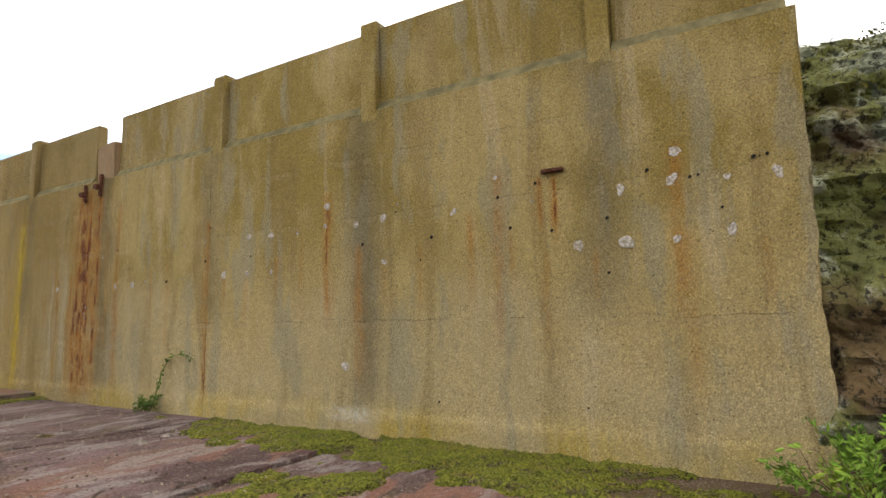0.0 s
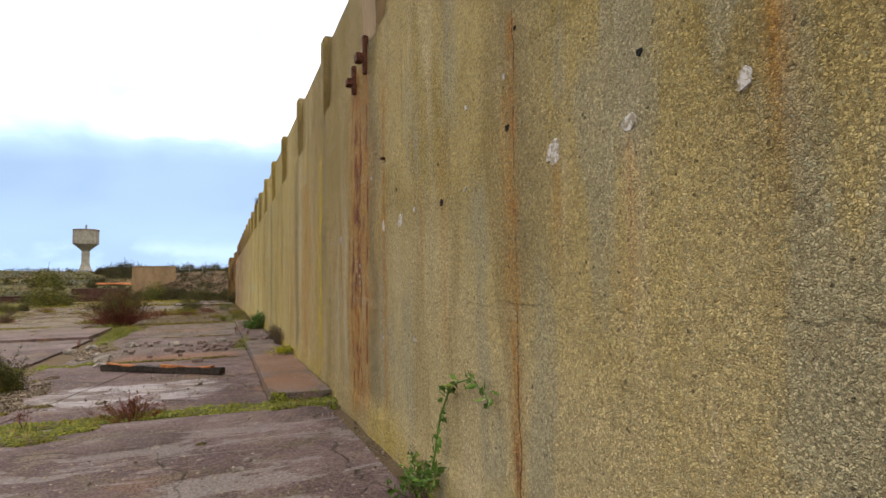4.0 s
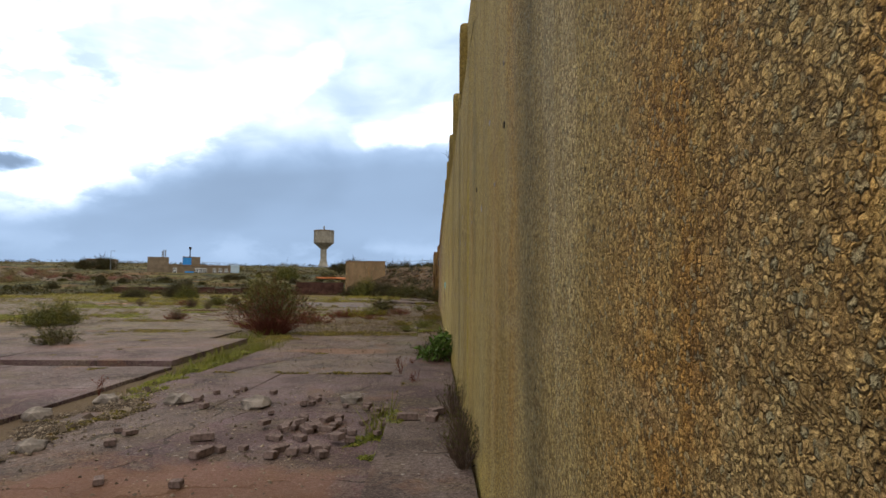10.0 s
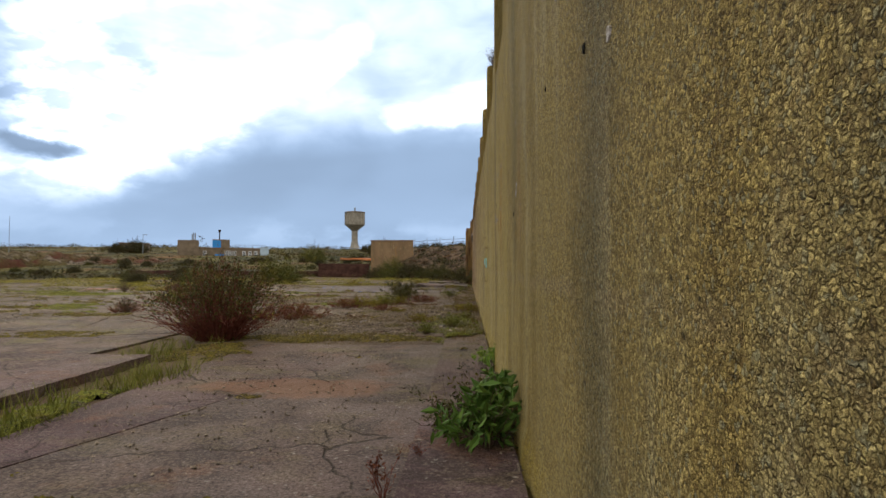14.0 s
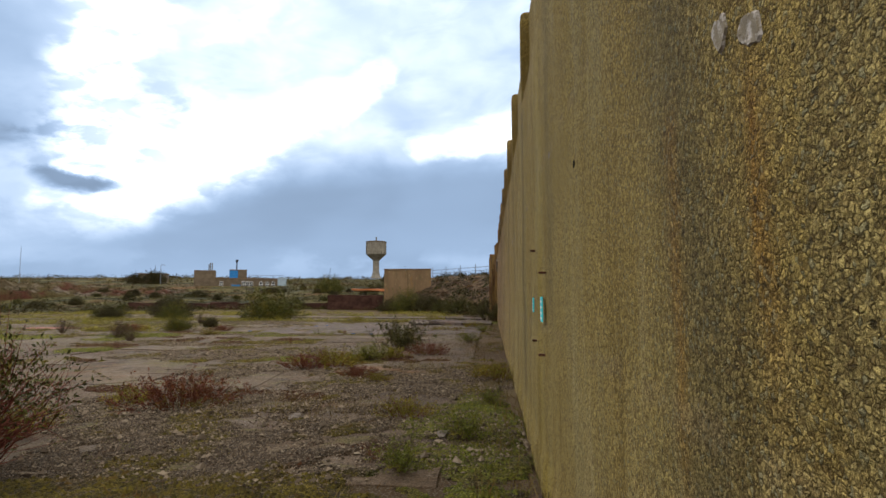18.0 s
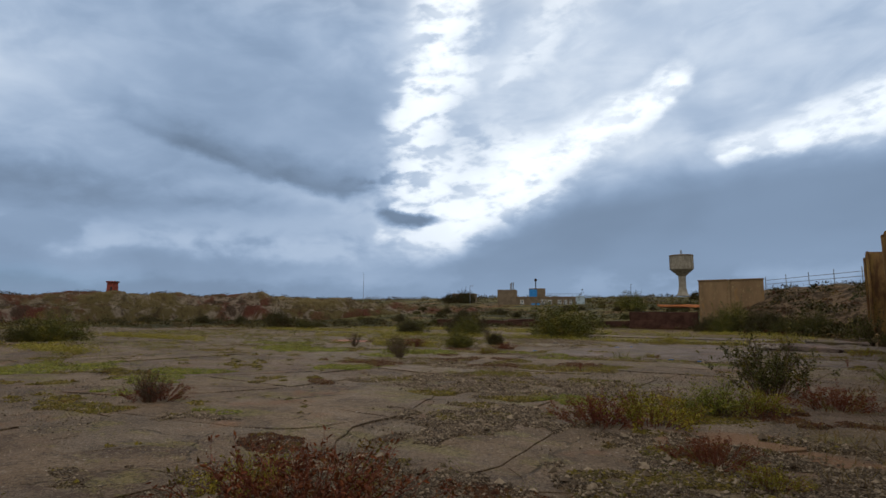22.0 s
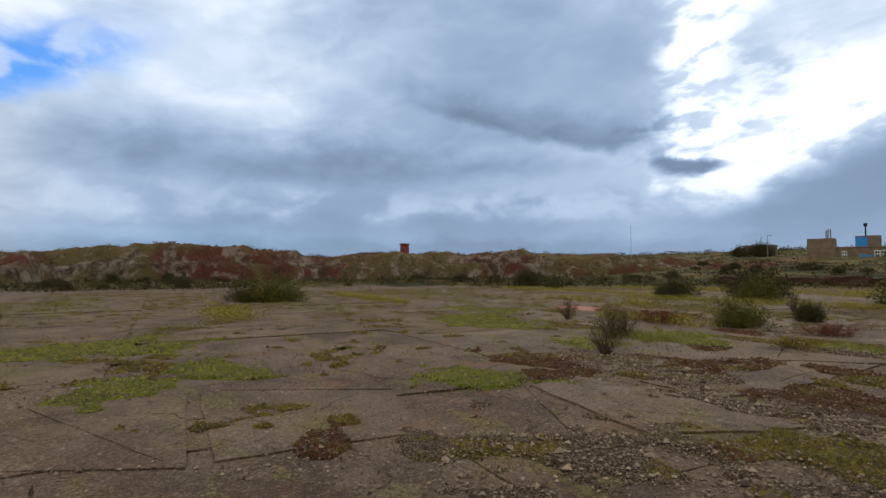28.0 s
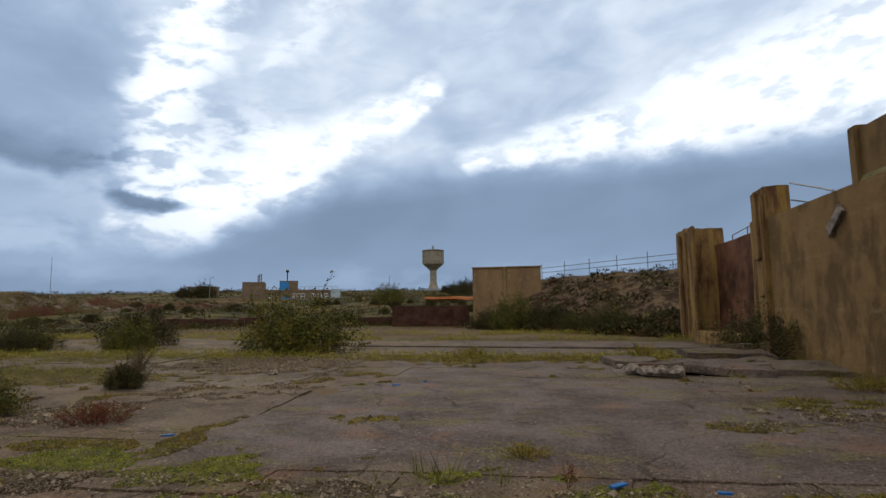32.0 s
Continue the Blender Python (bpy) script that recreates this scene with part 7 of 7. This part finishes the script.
def rubble():
    r = random.Random(21)
    whole = box("brick", (-0.107, -0.051, 0), (0.107, 0.051, 0.065), BRICK, 0.006, 0.004, 1, 1)
    half = box("brick", (-0.06, -0.051, 0), (0.055, 0.051, 0.065), BRICK, 0.008, 0.012, 2, 1)
    for k in range(64):
        if k < 40:
            x, y = r.gauss(-1.35, 0.42), r.gauss(15.0, 0.55)
        else:
            x, y = r.uniform(-3.6, -0.9), r.uniform(13.3, 17.2)
        x = min(x, -0.9)
        thing("brick", "loose weathered brick lying on the floor", "brick", "scattered bricks", me=whole if r.random() < 0.45 else half,
              place=pose(x, y, 0.005 + (0.04 if k < 9 else 0), r.uniform(-8, 8), r.uniform(-8, 8), r.uniform(0, 180)) @ Matrix.Scale(r.uniform(0.62, 0.9), 4))
    for x, y, tl in ((-1.87, 12.2, 12), (-0.62, 15.05, 5), (-0.36, 15.0, 80), (-0.3, 15.3, 40), (-2.38, 14.2, 70), (-2.58, 14.7, 20)):
        thing("brick", "loose weathered brick lying on the floor", "brick", "scattered bricks", me=whole, place=pose(x, y, 0.13 if x > -0.8 else 0.008, 0, 0, tl))
    lumps = [rock_mesh(k, 0.12) for k in range(4)]
    for k, (x, y, s) in enumerate(((-2.55, 16.2, 1.5), (-3.6, 16.4, 1.3), (-1.4, 16.5, 1.2), (-3.7, 13.2, 1.4), (-4.0, 14.4, 1.0), (-3.6, 12.4, 1.0), (-1.75, 9.3, 0.5), (-2.9, 8.3, 0.5), (-2.0, 5.6, 0.5), (-1.3, 4.6, 0.5), (-1.6, 5.0, 0.4), (-3.0, 29.3, 0.8),
                                   (-4.8, 15.6, 1.2), (-4.5, 16.4, 1.1), (-1.0, 28.6, 0.7), (-5.0, 54.5, 1.0), (-3.2, 51.2, 0.6), (-13.2, 52.6, 1.0), (-12.2, 51.0, 0.8), (-2.2, 3.2, 0.35), (-0.9, 1.6, 0.4), (-1.2, 1.3, 0.6), (-1.6, 1.2, 0.7))):
        thing("stone", "broken lump of pale stone on the floor", "stone", "loose stones", me=lumps[k % 4], place=pose(x, y, 0.02 * s, 0, 0, k * 47) @ Matrix.Scale(s, 4))


rubble()


def timber_beam():
    a, b = Vector((-3.46, 11.72, 0.0)), Vector((-1.38, 10.2, 0.0))
    turn = math.degrees(math.atan2(b.y - a.y, b.x - a.x))
    l = (b - a).length
    t = thing("timber_beam", "charred timber beam with orange rotten wood on top", "beam", place=pose(a.x, a.y, 0.005, 0, 0, turn))
    part("beam", box("beam", (0, -0.075, 0), (l, 0.075, 0.12), CHAR, 0.018, 0.05, 3, 10), t)
    part("rot", box("rot", (0.10, -0.055, 0.085), (0.95, 0.065, 0.142), TIMBER, 0.012, 0.06, 4, 8), t, "orange rotten wood")
    part("rot", box("rot", (1.30, -0.065, 0.085), (2.35, 0.05, 0.14), TIMBER, 0.012, 0.06, 5, 8), t, "orange rotten wood")


timber_beam()


def slab_pile():
    t = thing("broken_slabs", "pile of broken concrete slabs near the wall", "rubble")
    for k, (x0, x1, y0, y1, z, tip) in enumerate(((-4.0, -1.9, 53.0, 54.2, 0.13, 3), (-4.8, -3.7, 53.2, 54.6, 0.10, -5), (-1.9, -0.4, 53.2, 54.6, 0.08, 4), (-3.2, -1.0, 55.6, 56.6, 0.22, 4), (-2.2, -0.7, 57.0, 57.9, 0.3, -6), (-5.2, -3.9, 54.8, 56.0, 0.08, 2), (-2.6, -1.2, 54.7, 55.5, 0.1, -3))):
        me = box("slab", (-(x1 - x0) / 2, -(y1 - y0) / 2, -0.1), ((x1 - x0) / 2, (y1 - y0) / 2, 0.07), SLAB, 0.015, 0.09, k, 4)
        part("slab", me, t, place=pose((x0 + x1) / 2, (y0 + y1) / 2, z, tip, tip * 0.6, 5 * k - 12))
    for k, (x, y) in enumerate(((-4.6, 52.9), (-4.35, 52.8), (-4.05, 52.75), (-4.9, 53.2))):
        part("lump", rock_mesh(k + 9, 0.2), t, "pale broken concrete lump", place=pose(x, y, 0.1))


slab_pile()


# ---- fittings and marks on the wall ----
def disc(name, radius, seed, material, thick):
    """A ragged low patch lying on the wall's face."""
    r = random.Random(seed)
    n = 18
    lobes = [(k, r.uniform(0, 6.3), r.uniform(0.1, 0.3) / k ** 0.5) for k in (2, 3, 5)]
    ring = []
    for k in range(n):
        a = 2 * math.pi * k / n
        d = radius * (1 + sum(m * math.sin(q * a + o) for q, o, m in lobes)) * r.uniform(0.85, 1.1)
        ring.append((d * math.cos(a), 1.1 * d * math.sin(a)))
    v = [(0.012, y, z) for y, z in ring] + [(-thick * 0.5, y * 0.88, z * 0.88) for y, z in ring] + [(-thick * 0.15, y * 0.4, z * 0.4) for y, z in ring]
    f = []
    for k in range(n):
        q = (k + 1) % n
        f += [(k, n + k, n + q, q), (n + k, 2 * n + k, 2 * n + q, n + q)]
    f.append(tuple(range(2 * n, 3 * n)))
    return mesh(name, v, f, material)


def wall_marks():
    r = random.Random(31)
    kinds = [disc("mortar_patch", 0.026 + 0.007 * k, k, PATCH, 0.006) for k in range(5)]
    holes = [disc("tie_hole", 0.016 + 0.004 * k, 10 + k, DARK, 0.006) for k in range(3)]

    def patch(y, z, s):
        part("mortar_patch", r.choice(kinds), wall, place=pose(float(face_x(y, z)) - 0.004, y, z, r.uniform(0, 360)) @ Matrix.Diagonal((0.4, (0.85 if y < 3 else 0.65) * s, (1.05 if y < 3 else 0.8) * s, 1)))

    # plugged tie holes in two rows, half a metre apart, with a row of open ones between them
    for y, z, s in ((-5.42, 2.64, 1.9), (-5.02, 2.65, 0.7), (-4.55, 2.69, 2.0), (-4.07, 2.65, 1.9), (-3.13, 2.65, 0.6), (-2.16, 2.64, 1.5), (-1.14, 2.68, 1.6), (-0.70, 2.64, 0.9), (-0.17, 2.67, 1.0), (0.34, 2.62, 1.0), (0.86, 2.64, 1.1), (1.33, 2.66, 1.4),
                    (-5.03, 2.16, 1.3), (-4.56, 2.11, 1.2), (-4.10, 2.12, 2.2), (-3.62, 2.13, 1.1), (-1.15, 2.12, 1.4), (0.84, 2.11, 0.8), (1.35, 2.12, 1.2), (1.86, 2.12, 1.3)):
        patch(y, z, s)
    for y, z, s in ((-4.59, 2.96, 1.0), (-2.71, 2.97, 0.9), (-0.20, 2.94, 1.1), (-1.36, 2.83, 0.6), (-0.52, 0.82, 1.9), (5.24, 2.63, 0.9), (4.78, 2.08, 1.4), (4.27, 2.07, 1.7), (5.72, 1.73, 0.8), (5.78, 1.62, 1.0), (5.84, 1.79, 0.5), (5.75, 1.54, 0.5), (5.88, 1.68, 0.6), (4.85, 1.01, 1.0), (3.91, 1.08, 1.0),
                    (6.80, 2.10, 1.3), (7.25, 2.09, 1.1), (22.97, 2.06, 1.2), (22.57, 2.04, 0.8), (15.41, 1.98, 0.8), (16.3, 2.4, 0.7), (20.09, 2.06, 1.3), (12.8, 2.6, 1.3), (18.0, 2.7, 1.2)):
        patch(y, z, s)
    y = 2.36
    while y < 50:
        for z in (2.64, 2.115):
            if r.random() < (0.75 if y < 4.1 else 0.15 if y > 7 else 0.0):
                patch(y + r.uniform(-0.03, 0.03), z + r.uniform(-0.02, 0.02), r.uniform(0.5, 1.0))
        y += 0.505
    for y, z in ((-4.71, 2.69), (-4.78, 2.70), (-5.24, 2.80), (-5.29, 2.80), (-5.35, 2.81), (-4.33, 2.81), (-4.96, 2.37), (-2.73, 2.74), (-1.85, 2.37), (-1.34, 2.73), (-0.81, 2.37), (0.27, 2.38), (-2.87, 2.38), (-3.34, 2.31), (-3.91, 1.83), (-3.64, 0.50), (-3.77, 0.29), (-1.92, 0.46),
                 (2.21, 2.88), (-3.92, 2.38), (-1.69, 2.11), (-3.18, 2.84)):
        part("tie_hole", r.choice(holes), wall, place=pose(float(face_x(y, z)) - 0.004, y, z) @ Matrix.Scale(r.uniform(0.55, 0.9), 4))
    for y, z in ((1.28, 2.37), (2.31, 2.36), (3.29, 2.09), (3.33, 2.37), (4.36, 2.36), (17.33, 2.19), (16.32, 2.19), (22.86, 2.26), (24.9, 2.3), (20.3, 1.9), (7.9, 2.36), (9.9, 2.36), (12.0, 2.35), (14.0, 2.36), (18.3, 2.36)):
        part("tie_hole", r.choice(holes), wall, place=pose(float(face_x(y, z)) - 0.004, y, z) @ Matrix.Scale(r.uniform(0.6, 1.0), 4))
    # rusted stubs and brackets
    part("steel_stub", box("steel_stub", (-0.06, -3.50, 2.93), (0.02, -3.26, 2.97), RUSTY, 0.008, 0.006, 1, 2), wall, "rusted steel bar end")
    for y, z, h in ((5.41, 3.80, 0.42), (5.93, 3.74, 0.34)):
        b = part("bracket", box("bracket", (-0.05, y - 0.035, z), (0.01, y + 0.035, z + h), RUSTY, 0.01, 0.012, 2, 3), wall, "torn rusted steel bracket")
        part("bracket_lip", box("bracket_lip", (-0.12, y - 0.03, z + h * 0.3), (-0.04, y + 0.08, z + h * 0.55), RUSTY, 0.008, 0.02, 3, 2), b)
    for y, z in ((26.6, 1.81), (27.48, 2.06), (27.4, 1.2), (26.69, 1.14), (4.72, 2.72)):
        part("steel_stub", box("steel_stub", (-0.05, y - 0.03, z - 0.008), (0.01, y + 0.03, z + 0.008), RUSTY, 0.004), wall, "rusted steel bar end")


wall_marks()


def marker(y, z, wide, high):
    t = thing("sticker", "cyan vinyl strip with small white marks on the wall", "sign", "cyan strips on the wall", place=pose(-0.022, y, z))
    part("sheet", box("sheet", (-0.003, -wide / 2, 0), (0.006, wide / 2, high), CYAN, 0.001), t)
    for k in range(4):
        part("mark", box("mark", (-0.005, -wide * 0.3, high * (0.1 + 0.22 * k)), (-0.0032, wide * 0.3, high * (0.18 + 0.22 * k)), WHITE), t, "white printed bar")


marker(26.68, 1.41, 0.15, 0.205)
marker(27.57, 1.465, 0.1, 0.14)
plank = thing("plank", "broken timber plank hanging on the wall top", "plank", place=pose(-0.06, 53.95, 3.68, 50, 0, 0))
part("board", box("board", (-0.05, -0.12, -0.85), (0.03, 0.12, 0.0), STONE, 0.01, 0.02, 3, 3), plank)


def scraps():
    r = random.Random(8)
    for x, y, s in ((-6.2, 45.05, 0.09), (-5.4, 45.0, 0.06), (-9.7, 50.9, 0.08), (-9.2, 51.3, 0.06), (-11.2, 46.2, 0.07)):
        me = box("scrap", (-s, -s * 0.35, 0), (s, s * 0.35, 0.02), BLUE, 0.004, 0.03, int(s * 90), 4)
        thing("plastic_scrap", "crumpled scrap of blue plastic on the gravel", "litter", "blue plastic scraps", me=me, place=pose(x, y, 0.035, 0, 0, r.uniform(0, 180)))


scraps()
